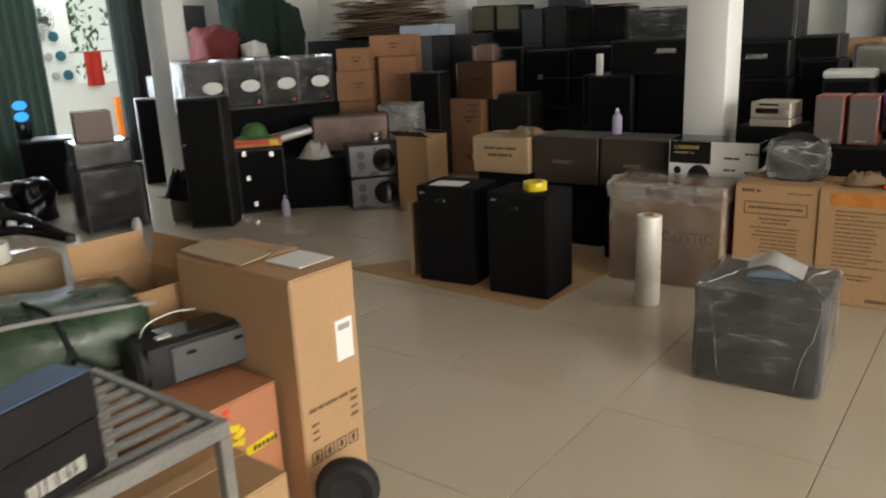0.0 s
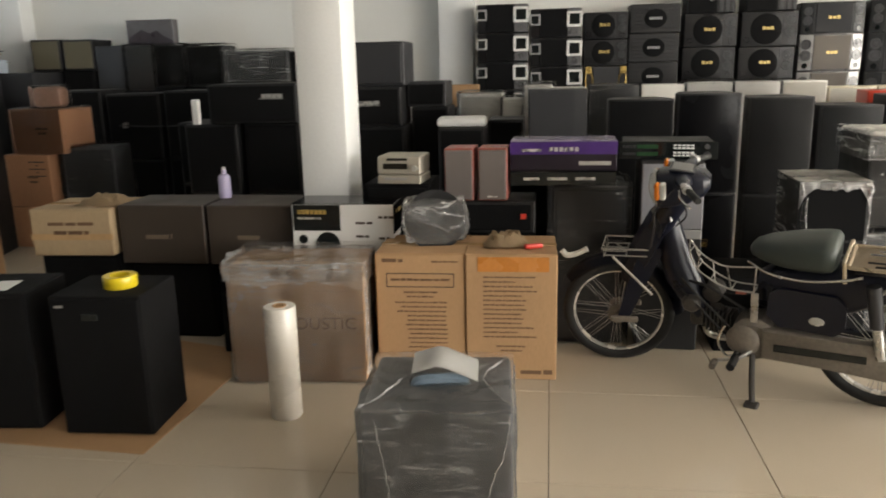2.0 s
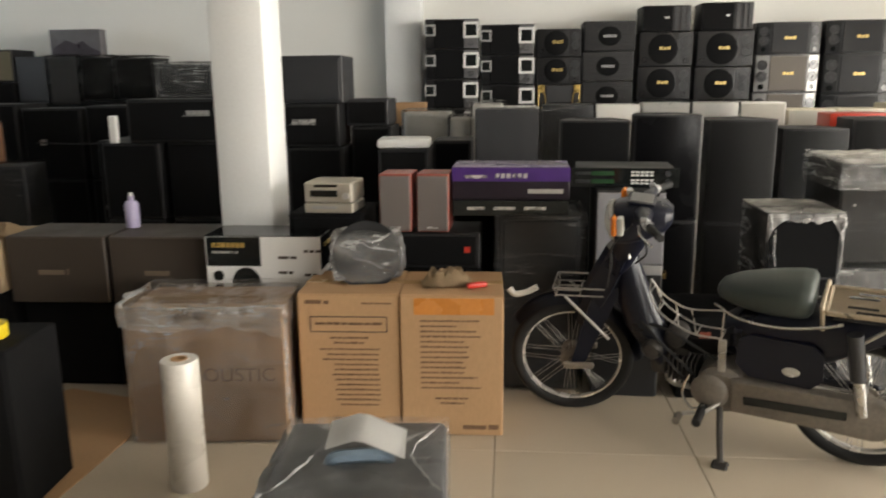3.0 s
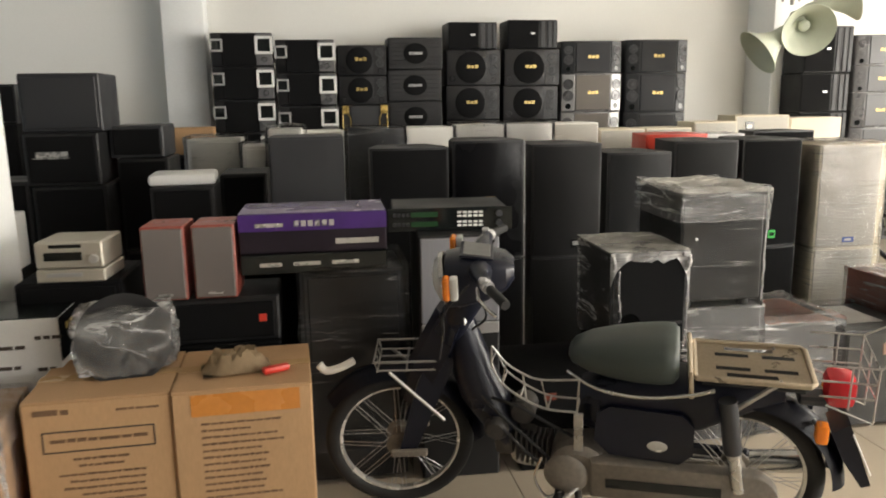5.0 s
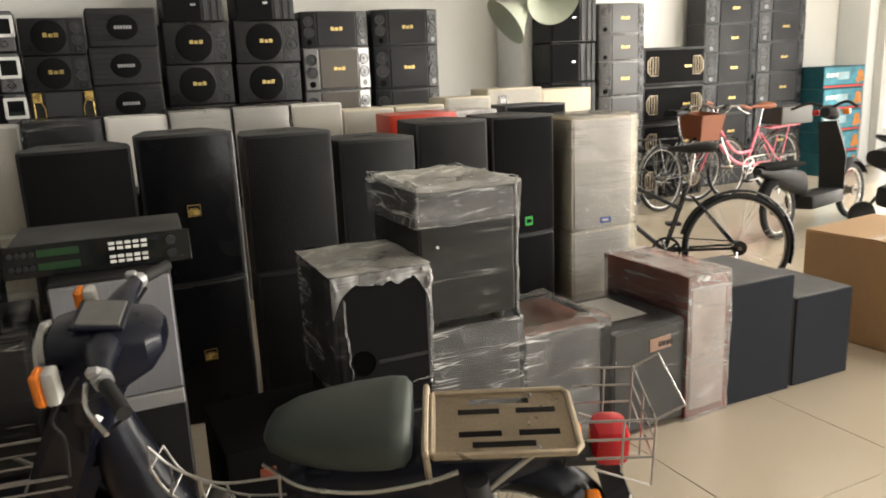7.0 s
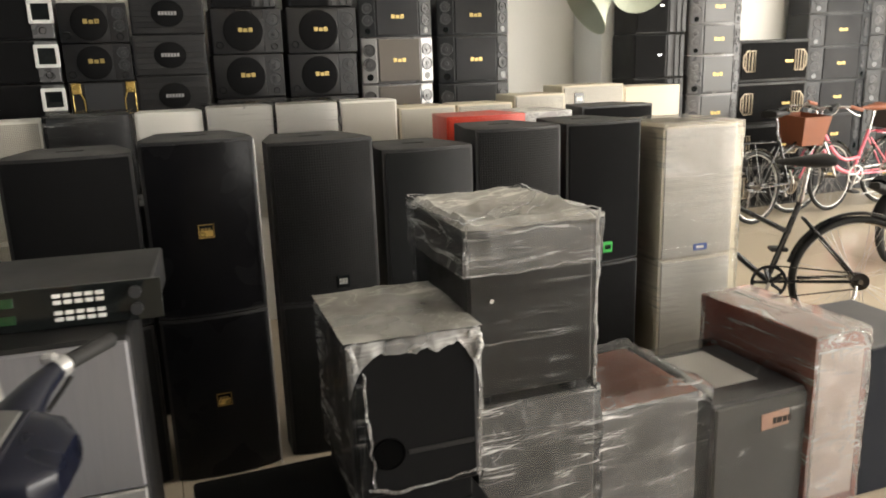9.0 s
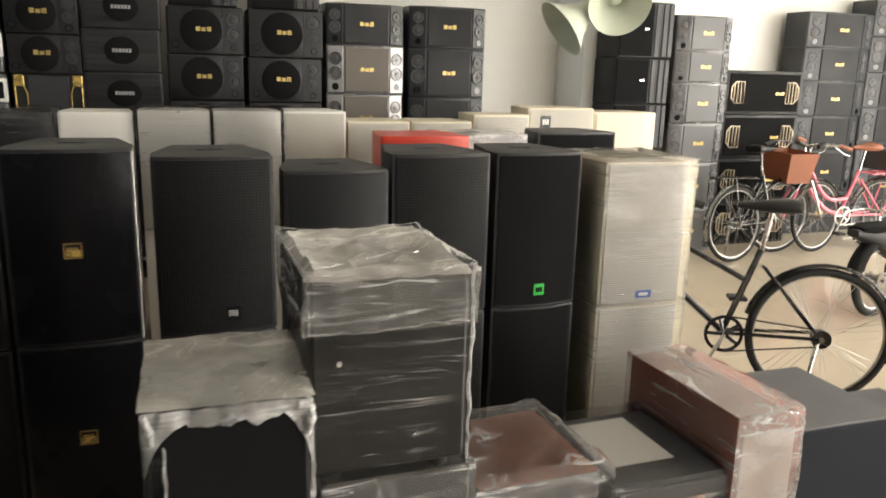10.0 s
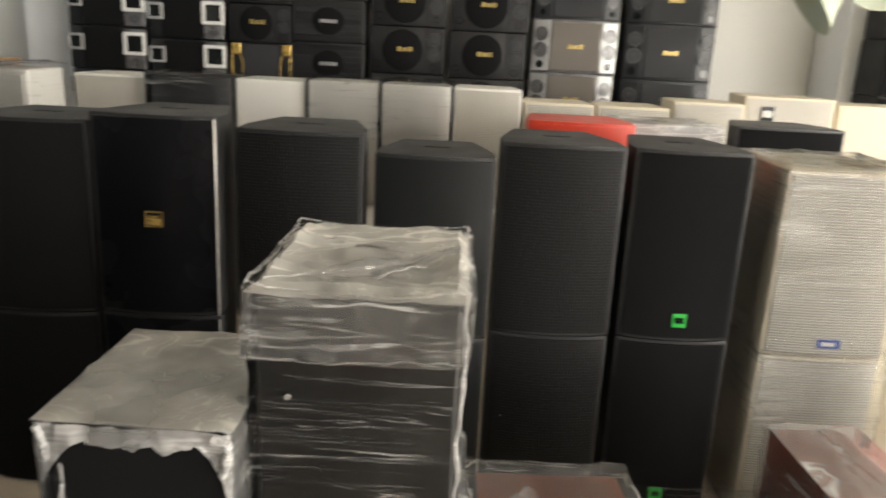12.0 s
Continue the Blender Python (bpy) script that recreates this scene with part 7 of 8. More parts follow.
def wheel(parent, r, x, z, spokes, tyre_r, rim_w, name="wheel", yaw=0.0, rim_mat=None, hub_r=0.05, hub_w=0.09, tyre_mat=None):
    """A spoked wheel in the x-z plane: rim with tyre, hub and each spoke on it."""
    turn = Matrix.Rotation(radians(90), 4, "X")
    rr = r - tyre_r * 1.6
    k_ = tyre_r * 0.55
    prof = [(rr - k_, -rim_w * 0.3), (rr + 0.012, -rim_w / 2), (rr + 0.014, -rim_w / 2 + 0.004), (rr + 0.004, 0), (rr + 0.014, rim_w / 2 - 0.004), (rr + 0.012, rim_w / 2), (rr - k_, rim_w * 0.3), (rr - k_ - 0.003, 0)]
    rim = part(name, lathe(B(), prof, 48, turn, closed=True), rim_mat or M_RIM, parent, "spoked wheel with bright rim", at=pose(x, 0, z, 0, 0, yaw))
    prof = [(r - tyre_r + tyre_r * math.cos(a), tyre_r * 1.0 * math.sin(a)) for a in [k * math.pi / 6 for k in range(12)]]
    part("tyre", lathe(B(), prof, 48, turn, closed=True), tyre_mat or M_RUBBER, rim, "black rubber tyre")
    h = hub_w / 2
    part("hub", lathe(B(), [(0, -h - 0.02), (0.012, -h - 0.02), (0.012, -h), (hub_r, -h), (hub_r, -h + 0.012), (hub_r * 0.7, -h + 0.016), (hub_r * 0.7, h - 0.016), (hub_r, h - 0.012), (hub_r, h), (0.012, h), (0.012, h + 0.02), (0, h + 0.02)], 20, turn), M_ALU, rim)
    bm = tube(B(), [(hub_r * 0.85, -h + 0.006, 0), (rr - 0.01, 0, rr * 0.16)], 0.0014, 4)
    me = mesh_of("spoke", bm, M_STEEL)
    for k in range(spokes):
        s = new("spoke", me)
        s.parent = rim
        flip = Matrix.Diagonal((1, -1 if k % 2 else 1, -1 if k % 4 > 1 else 1, 1))
        s.matrix_basis = Matrix.Rotation(2 * math.pi * k / spokes, 4, "Y") @ flip
    return rim


def fender(parent, x, z, r, w, a0, a1, material, name="fender", n=22, drop=0.35, label=""):
    bm = B()
    rows_ = []
    for i in range(n + 1):
        a = radians(a0 + (a1 - a0) * i / n)
        rowv = []
        for k in range(7):
            t = k / 6 * 2 - 1
            rad = r - drop * w * abs(t) ** 2.5
            rowv.append(bm.verts.new((x + rad * math.cos(a), t * w / 2, z + rad * math.sin(a))))
        rows_.append(rowv)
    for i in range(n):
        for k in range(6):
            bm.faces.new((rows_[i][k], rows_[i + 1][k], rows_[i + 1][k + 1], rows_[i][k + 1]))
    bmesh.ops.solidify(bm, geom=bm.faces[:], thickness=0.003)
    return part(name, bm, material, parent, label, smooth=50)


def loft(bm, sections):
    """Joins rings of equal length, closed at both ends."""
    rings = [[bm.verts.new(p) for p in s] for s in sections]
    n = len(rings[0])
    for a, b in zip(rings, rings[1:]):
        for i in range(n):
            bm.faces.new((a[i], a[(i + 1) % n], b[(i + 1) % n], b[i]))
    bm.faces.new(rings[0][::-1])
    bm.faces.new(rings[-1])
    return bm


def oval(x, cy, cz, ry, rz, n=16, p=2.6, flat=None):
    out = []
    for k in range(n):
        a = 2 * math.pi * k / n
        c, s = math.cos(a), math.sin(a)
        yy = cy + ry * math.copysign(abs(c) ** (2 / p), c)
        zz = cz + rz * math.copysign(abs(s) ** (2 / p), s)
        out.append((x, yy, max(zz, flat) if flat is not None else zz))
    return out


mp = thing("moped", "old navy step-through moped on its side stand", "moped", 1.229, 4.364, 0)
mp.matrix_basis = pose(1.205, 4.350, 0, -9.3, 0, 154.0)
R = 0.272
wheel(mp, R, 0, R, 32, 0.03, 0.04)
fwheel = wheel(mp, R, 1.18, R, 32, 0.028, 0.038, yaw=4)
fender(mp, 0, R, 0.325, 0.13, 22, 178, M_NAVY, "rear_fender")
fender(mp, 1.18, R, 0.315, 0.115, 38, 178, M_NAVY, "front_fender")
part("fender_tip", tube(B(), curve_pts([(1.32, 0, 0.60), (1.37, 0, 0.575), (1.42, 0, 0.565), (1.445, 0, 0.59)], 5), 0.014, 8), M_WHITE, mp, "white plastic fender tip")
# fork and steering head
for s in (-1, 1):
    part("fork_leg", loft(B(), [[(1.15 + dx * 0.9, s * 0.075 + dy, 0.27 + dz) for dx, dy, dz in ((-0.035, -0.012, 0), (0.03, -0.012, 0), (0.03, 0.012, 0), (-0.035, 0.012, 0))], [(1.05 + dx, s * 0.07 + dy, 0.53 + dz) for dx, dy, dz in ((-0.05, -0.016, 0), (0.04, -0.016, 0.02), (0.04, 0.016, 0.02), (-0.05, 0.016, 0))], [(1.0 + dx, s * 0.05 + dy, 0.63 + dz) for dx, dy, dz in ((-0.05, -0.03, 0), (0.045, -0.03, 0.02), (0.045, 0.03, 0.02), (-0.05, 0.03, 0))]]), M_NAVY, mp)
    part("link_arm", box(B(), 0.13, 0.016, 0.03, 1.14, s * 0.095, 0.257, 0.006), M_ALU, mp)
part("steering_cover", loft(B(), [[(cx + a * math.cos(t), cy + 0.09 * math.sin(t) * wd, cz + a * 0.3 * math.cos(t)) for t in [k * math.pi / 8 for k in range(16)]] for cx, cy, cz, a, wd in ((1.01, 0, 0.58, 0.055, 0.7), (0.955, 0.02, 0.71, 0.05, 0.62), (0.905, 0.055, 0.80, 0.05, 0.7), (0.865, 0.085, 0.88, 0.06, 0.98), (0.85, 0.10, 0.94, 0.06, 1.05))]), M_NAVY, mp)
# headlamp nacelle with covered handlebar arms
sec = []
for x, cz, ry, rz in ((0.775, 0.885, 0.05, 0.025), (0.80, 0.88, 0.085, 0.05), (0.86, 0.872, 0.105, 0.072), (0.94, 0.862, 0.11, 0.082), (0.99, 0.855, 0.09, 0.082)):
    sec.append(oval(x, 0, cz, ry, rz, 20, 3.4))
part("headlamp_nacelle", loft(B(), sec), M_NAVY, mp)
part("headlamp", lathe(B(), [(0.082, 0), (0.082, 0.012), (0.065, 0.03), (0.03, 0.042), (0, 0.045)], 28, Matrix.Translation((0.99, 0, 0.855)) @ Matrix.Rotation(radians(97), 4, "Y")), M_LENS, mp, "round clear headlamp")
part("headlamp_ring", lathe(B(), [(0.08, 0), (0.089, 0.004), (0.089, 0.018), (0.08, 0.02)], 28, Matrix.Translation((0.985, 0, 0.855)) @ Matrix.Rotation(radians(97), 4, "Y"), closed=True), M_CHROME, mp)
sp = part("speedometer", box(B(), 0.085, 0.115, 0.006, 0, 0, 0, 0.004), mat("clouded_glass", (0.11, 0.11, 0.105, 1), 0.3, vary=0.3, grain=30), mp, "grey clouded speedometer glass", at=pose(0.89, 0.0, 0.947, 0, -9, 0))
part("speedometer_rim", box(B(), 0.105, 0.135, 0.008, 0, 0, -0.006, 0.004), M_NAVY, sp)
# handlebar arms, grips, levers, clamps
for s in (-1, 1):
    arm = [[(cx + rx * math.cos(t), s * y, cz + rz * math.sin(t)) for t in [k * math.pi / 6 for k in range(12)]] for y, cx, cz, rx, rz in ((0.03, 0.885, 0.902, 0.046, 0.036), (0.09, 0.88, 0.912, 0.038, 0.030), (0.16, 0.87, 0.918, 0.025, 0.022), (0.215, 0.858, 0.918, 0.017, 0.017))]
    part("handlebar_cover", loft(B(), arm), M_NAVY, mp, smooth=50)
    e, d = Vector((0.855, s * 0.225, 0.918)), Vector((-0.42, s * 0.86, -0.10)).normalized()
    part("grip", tube(B(), [e + d * 0.02, e + d * 0.07, e + d * 0.12], 0.0145, 12), M_RUBBER, mp, "black rubber grip")
    part("control_clamp", tube(B(), [e - d * 0.012, e + d * 0.012], 0.019, 12), M_SILVER, mp, "white control clamp")
    part("control_switch", box(B(), 0.026, 0.018, 0.022, e.x + 0.012, e.y, e.z + 0.006, 0.005), M_SILVER, mp)
    part("lever", tube(B(), curve_pts([e + Vector((0.03, 0, -0.005)), e + d * 0.07 + Vector((0.05, 0, -0.012)), e + d * 0.145 + Vector((0.04, 0, -0.02))], 4), 0.005, 8), M_CHROME, mp)
    ind = part("turn_signal", box(B(), 0.026, 0.042, 0.072, 0.955, s * 0.185, 0.862, 0.010), M_LENS, mp, "white-sided turn signal")
    part("amber_lens", box(B(), 0.022, 0.044, 0.074, 0.977, s * 0.185, 0.861, 0.008), M_AMBER, ind, "amber lens")
    part("head_stem", tube(B(), [(0.965, s * 0.09, 0.885), (0.965, s * 0.17, 0.89)], 0.010, 8), M_NAVY, mp)
part("switch_box", box(B(), 0.035, 0.04, 0.045, 0.865, -0.12, 0.86, 0.008), M_DGREY, mp)
for k, pts in enumerate((((0.85, 0.2, 0.93), (0.94, 0.17, 0.82), (0.97, 0.1, 0.72), (1.0, 0.07, 0.6)), ((0.86, -0.2, 0.93), (0.95, -0.12, 0.80), (0.93, -0.04, 0.7)), ((0.87, 0.1, 0.90), (0.82, 0.12, 0.80), (0.88, 0.07, 0.72)))):
    part("cable", tube(B(), curve_pts(pts, 6), 0.004, 6), M_RUBBER, mp)
part("fork_cover", loft(B(), [[(cx + dx * k, cy + dy * k, cz + dx * 0.4) for dx, dy in ((-0.05, -0.075), (0.03, -0.075), (0.055, -0.05), (0.055, 0.05), (0.03, 0.075), (-0.05, 0.075))] for cx, cy, cz, k in ((1.10, 0.0, 0.44, 0.75), (1.06, 0.0, 0.55, 1.0), (0.99, 0.02, 0.68, 1.05), (0.92, 0.05, 0.82, 0.85))]), M_NAVY, mp, "deep navy fork cover")
part("number_tag", box(B(), 0.004, 0.09, 0.07, 0.905, 0.03, 0.735, 0.001), M_PAPER, mp, "white paper tag hanging at the steering head")
# frame spine
sec = [[(cx + a_ * math.cos(t), b_ * math.sin(t), cz) for t in [k * math.pi / 8 for k in range(16)]] for cx, cz, a_, b_ in ((0.925, 0.82, 0.045, 0.05), (0.90, 0.70, 0.058, 0.06), (0.875, 0.58, 0.075, 0.078), (0.835, 0.47, 0.085, 0.085), (0.79, 0.39, 0.07, 0.075), (0.755, 0.31, 0.035, 0.055))]
part("frame", loft(B(), sec), M_NAVY, mp, "navy pressed steel front frame", smooth=50)
part("spine", tube(B(), curve_pts([(0.82, 0, 0.47), (0.73, 0, 0.42), (0.60, 0, 0.40), (0.36, 0, 0.44)], 6), 0.032, 12), M_FELT, mp, "black frame spine")
part("air_filter", cyl(B(), 0.045, 0.10, m=Matrix.Translation((0.70, 0.05, 0.44)) @ Matrix.Rotation(radians(90), 4, "X"), bev=0.01), M_FIN, mp)
part("horn", lathe(B(), [(0, 0.03), (0.03, 0.028), (0.042, 0.012), (0.044, 0.0), (0, -0.01)], 20, Matrix.Translation((0.78, 0.085, 0.40)) @ Matrix.Rotation(radians(-90), 4, "X")), M_FIN, mp)
for k, pts in enumerate((((0.84, 0.07, 0.52), (0.76, 0.10, 0.46), (0.68, 0.09, 0.38), (0.60, 0.10, 0.31)), ((0.83, 0.08, 0.46), (0.74, 0.11, 0.40), (0.66, 0.10, 0.31), (0.58, 0.12, 0.26)), ((0.80, 0.06, 0.50), (0.70, 0.10, 0.50), (0.60, 0.09, 0.44), (0.52, 0.09, 0.40)))):
    part("engine_cable", tube(B(), curve_pts(pts, 6), 0.006, 6), M_RUBBER, mp)
part("heat_guard", tube(B(), curve_pts([(0.62, 0.125, 0.33), (0.64, 0.15, 0.26), (0.60, 0.16, 0.20), (0.55, 0.15, 0.22)], 5), 0.005, 6), M_CHROME, mp)
sec = [oval(x, 0, cz, ry, rz, 18, 3.2) for x, cz, ry, rz in ((0.50, 0.49, 0.06, 0.08), (0.42, 0.51, 0.085, 0.115), (0.28, 0.52, 0.095, 0.12), (0.12, 0.54, 0.085, 0.10), (-0.02, 0.585, 0.07, 0.065), (-0.12, 0.60, 0.05, 0.035))]
part("under_seat_body", loft(B(), sec), M_NAVY, mp)
for s in (-1, 1):
    sec = [[(x, s * (0.098 + 0.012 * b), 0.45 + z) for x, z in ((0.14, -0.06), (0.18, -0.10), (0.40, -0.09), (0.45, -0.04), (0.44, 0.06), (0.40, 0.09), (0.18, 0.08), (0.14, 0.04))] for b in (0, 1)]
    cov = part("side_cover", loft(B(), sec), M_NAVY, mp, "navy side cover")
    m = Matrix.Translation((0.25, s * 0.1115, 0.41)) @ Matrix.Rotation(radians(-90 * s), 4, "X") @ Matrix.Diagonal((1.6, 1, 1, 1))
    part("emblem", lathe(B(), [(0, 0.002), (0.018, 0.002), (0.02, 0)], 20, m), M_BADGE, cov)
# engine
turn = Matrix.Rotation(radians(90), 4, "X")
part("crankcase", lathe(B(), [(0, -0.12), (0.075, -0.12), (0.1, -0.10), (0.105, 0.0), (0.1, 0.10), (0.08, 0.125), (0, 0.125)], 26, Matrix.Translation((0.50, 0, 0.275)) @ turn), M_ALU, mp, "dull grey engine case")
part("clutch_cover", lathe(B(), [(0, 0.02), (0.05, 0.018), (0.07, 0.008), (0.075, 0)], 22, Matrix.Translation((0.54, 0.122, 0.27)) @ turn @ Matrix.Rotation(math.pi, 4, "X")), M_ALU, mp)
part("gearbox", box(B(), 0.24, 0.19, 0.13, 0.42, 0, 0.215, 0.03), M_ALU, mp)
for k in range(7):
    part("cooling_fin", box(B(), 0.008, 0.13, 0.115, 0.61 + 0.018 * k, 0, 0.235 + 0.004 * k, 0.003), M_FIN, mp)
part("cylinder_head", box(B(), 0.07, 0.11, 0.11, 0.765, 0, 0.265, 0.02), M_FIN, mp)
part("carburettor", box(B(), 0.07, 0.06, 0.07, 0.68, 0, 0.345, 0.015), M_FIN, mp)
part("exhaust", tube(B(), curve_pts([(0.75, -0.03, 0.24), (0.72, -0.08, 0.16), (0.5, -0.12, 0.15), (0.2, -0.14, 0.19)], 5), 0.016, 10), M_STEEL, mp)
part("silencer", tube(B(), [(0.2, -0.14, 0.19), (0.15, -0.14, 0.195), (-0.25, -0.15, 0.24), (-0.28, -0.15, 0.243)], 0.04, 14), M_CHROME, mp)
# chain case: one long rounded housing
pts = [(0.46, 0.345), (0.1, 0.345)] + [(-0.02 + 0.1 * math.cos(a), 0.272 + 0.085 * math.sin(a)) for a in [radians(100 + 20 * k) for k in range(9)]] + [(0.1, 0.20), (0.46, 0.20)]
m = Matrix(((1, 0, 0, 0), (0, 0, 1, 0.085), (0, 1, 0, 0), (0, 0, 0, 1)))
case = part("chain_case", prism(B(), pts, 0, 0.05, 0.01, m), M_ALU, mp, "long dull grey chain case")
part("slot", box(B(), 0.36, 0.006, 0.035, 0.22, 0.137, 0.262, 0.012, Matrix.Rotation(radians(2), 4, "Y")), M_GLASSY, case)
part("swing_arm", box(B(), 0.5, 0.03, 0.04, 0.2, -0.1, 0.255, 0.008), M_NAVY, mp)
for s in (-1, 1):
    sh_ = part("shock_absorber", tube(B(), [(0.0, s * 0.125, 0.29), (0.025, s * 0.125, 0.44)], 0.022, 12), M_CHROME, mp, "chrome lower shock absorber")
    part("shock_cover", tube(B(), [(0.025, s * 0.125, 0.43), (0.05, s * 0.125, 0.61)], 0.028, 12), M_DGREY, sh_, "dark upper cover")
    part("footpeg", tube(B(), [(0.56, s * 0.1, 0.2), (0.56, s * 0.26, 0.2)], 0.018, 10), M_RUBBER, mp)
part("gear_lever", tube(B(), curve_pts([(0.50, 0.13, 0.23), (0.55, 0.17, 0.20), (0.62, 0.18, 0.185), (0.64, 0.21, 0.185)], 4), 0.008, 8), M_STEEL, mp)
part("side_stand", tube(B(), curve_pts([(0.50, 0.11, 0.21), (0.485, 0.18, 0.13), (0.457, 0.29, 0.062)], 4), 0.013, 8), M_FIN, mp)
part("stand_foot", box(B(), 0.06, 0.05, 0.018, 0.457, 0.297, 0.049, 0.006), M_FIN, mp)
part("pedal_rubber", tube(B(), [(0.64, 0.20, 0.185), (0.64, 0.255, 0.185)], 0.015, 10), M_ALU, mp)
# seat: low nose, high square back
sec = []
for x, w_, z0, z1 in ((0.540, 0.035, 0.668, 0.692), (0.525, 0.065, 0.652, 0.710), (0.47, 0.098, 0.634, 0.731), (0.40, 0.118, 0.622, 0.745), (0.325, 0.130, 0.616, 0.757), (0.245, 0.133, 0.616, 0.767), (0.210, 0.128, 0.622, 0.766), (0.194, 0.108, 0.640, 0.752)):
    sec.append(oval(x, 0, (z0 + z1) / 2, w_, (z1 - z0) / 2, 22, 3.0))
part("seat", loft(B(), sec), M_SEAT, mp, "green-grey vinyl saddle", smooth=60)
line = curve_pts([(0.54, 0.07, 0.635), (0.44, 0.125, 0.610), (0.3, 0.142, 0.603), (0.16, 0.142, 0.625), (0.09, 0.14, 0.648)], 6)
for s in (-1, 1):
    part("seat_trim", tube(B(), [(p.x, p.y * s, p.z) for p in line], 0.006, 8), M_CHROME, mp, "chrome strip under the saddle")
# pressed luggage rack with lengthwise slots
RZ = 0.678
x0, x1 = -0.17, 0.135
lanes = [(-0.142, -0.112, []), (-0.112, -0.086, [(-0.09, 0.055)]), (-0.086, -0.064, []), (-0.064, -0.038, [(-0.15, -0.055), (-0.015, 0.085)]), (-0.038, 0.040, []), (0.040, 0.066, [(-0.15, -0.055), (-0.015, 0.085)]), (0.066, 0.088, []), (0.088, 0.114, [(-0.09, 0.055)]), (0.114, 0.142, [])]
bm = B()
xs = sorted({x0 - 0.01, x1 + 0.01} | {v for ln in lanes for hl in ln[2] for v in hl})
ys = [lanes[0][0]] + [ln[1] for ln in lanes]
grid = [[bm.verts.new((x, y * 0.85, RZ - 0.001)) for y in ys] for x in xs]
for i in range(len(xs) - 1):
    for j, (ya, yb, holes) in enumerate(lanes):
        if not any(a - 1e-6 <= xs[i] and xs[i + 1] <= b + 1e-6 for a, b in holes):
            bm.faces.new((grid[i][j], grid[i + 1][j], grid[i + 1][j + 1], grid[i][j + 1]))
bmesh.ops.solidify(bm, geom=bm.faces[:], thickness=0.012)
rk = part("luggage_rack", bm, M_RACK, mp, "gilt pressed steel luggage rack")
# added plate that puts shade behind the slots, not a known part
part("rack_underside", box(B(), 0.29, 0.215, 0.004, -0.02, 0, RZ - 0.032, 0), M_PAINT, rk, "black plate added to darken the slots")
part("rack_rim", tube(B(), [(-0.175, -0.124, RZ), (0.142, -0.124, RZ), (0.148, -0.116, RZ), (0.148, 0.116, RZ), (0.142, 0.124, RZ), (-0.175, 0.124, RZ), (-0.188, 0.104, RZ), (-0.188, -0.104, RZ)], 0.009, 8, closed=True), M_RACK, rk)
part("rack_front_bar", tube(B(), curve_pts([(0.155, 0.124, RZ - 0.07), (0.16, 0.126, RZ + 0.0), (0.162, 0.115, RZ + 0.02), (0.162, -0.115, RZ + 0.02), (0.16, -0.126, RZ), (0.155, -0.124, RZ - 0.07)], 4), 0.008, 8), M_RACK, rk)
for s in (-1, 1):
    part("rack_stay", tube(B(), [(-0.1, s * 0.105, RZ), (0.03, s * 0.115, 0.57)], 0.008, 8), M_STEEL, mp)
# bent wire carrier behind it
for z in (0.60, 0.65, 0.70):
    part("carrier_wire", tube(B(), [(-0.22, -0.11, z), (-0.37, -0.11, z), (-0.37, 0.11, z), (-0.22, 0.11, z)], 0.0032, 6), M_STEEL, mp)
for y in (-0.11, 0.0, 0.11):
    part("carrier_wire", tube(B(), [(-0.37, y, 0.70), (-0.37, y, 0.52), (-0.24, y, 0.57)], 0.0032, 6), M_STEEL, mp)
for y in (-0.11, 0.11):
    part("carrier_wire", tube(B(), [(-0.30, y, 0.70), (-0.30, y, 0.56)], 0.003, 6), M_STEEL, mp)
part("carrier_wire", tube(B(), [(-0.37, 0.11, 0.70), (-0.43, 0.11, 0.735), (-0.43, -0.11, 0.735), (-0.37, -0.11, 0.70)], 0.0036, 6), M_STEEL, mp)
tl = part("tail_lamp", box(B(), 0.09, 0.105, 0.105, -0.295, 0, 0.52, 0.028), M_RED, mp, "red tail lamp")
part("tail_bracket", box(B(), 0.1, 0.07, 0.03, -0.23, 0, 0.515, 0.008), M_DGREY, mp)
for s in (-1, 1):
    part("rear_signal", box(B(), 0.036, 0.042, 0.065, -0.235, s * 0.13, 0.455, 0.010), M_AMBER, mp, "amber rear turn signal")
    part("signal_stem", tube(B(), [(-0.23, s * 0.04, 0.47), (-0.25, s * 0.13, 0.47)], 0.008, 8), M_CHROME, mp)
flap_ = part("mud_flap", loft(B(), [[(0.03, -0.06, 0), (-0.03, -0.055, 0.01), (-0.03, 0.055, 0.01), (0.03, 0.06, 0)], [(0.03, -0.065, -0.1), (-0.022, -0.06, -0.1), (-0.022, 0.06, -0.1), (0.03, 0.065, -0.1)], [(0.012, -0.07, -0.2), (-0.016, -0.07, -0.2), (-0.016, 0.07, -0.2), (0.012, 0.07, -0.2)]]), M_NAVY, mp, "dark tail of the rear fender", at=pose(-0.285, 0, 0.50, 0, 24, 0))
part("reflective_edge", box(B(), 0.006, 0.014, 0.15, -0.026, 0.058, -0.17, 0.002), M_WHITE, flap_)
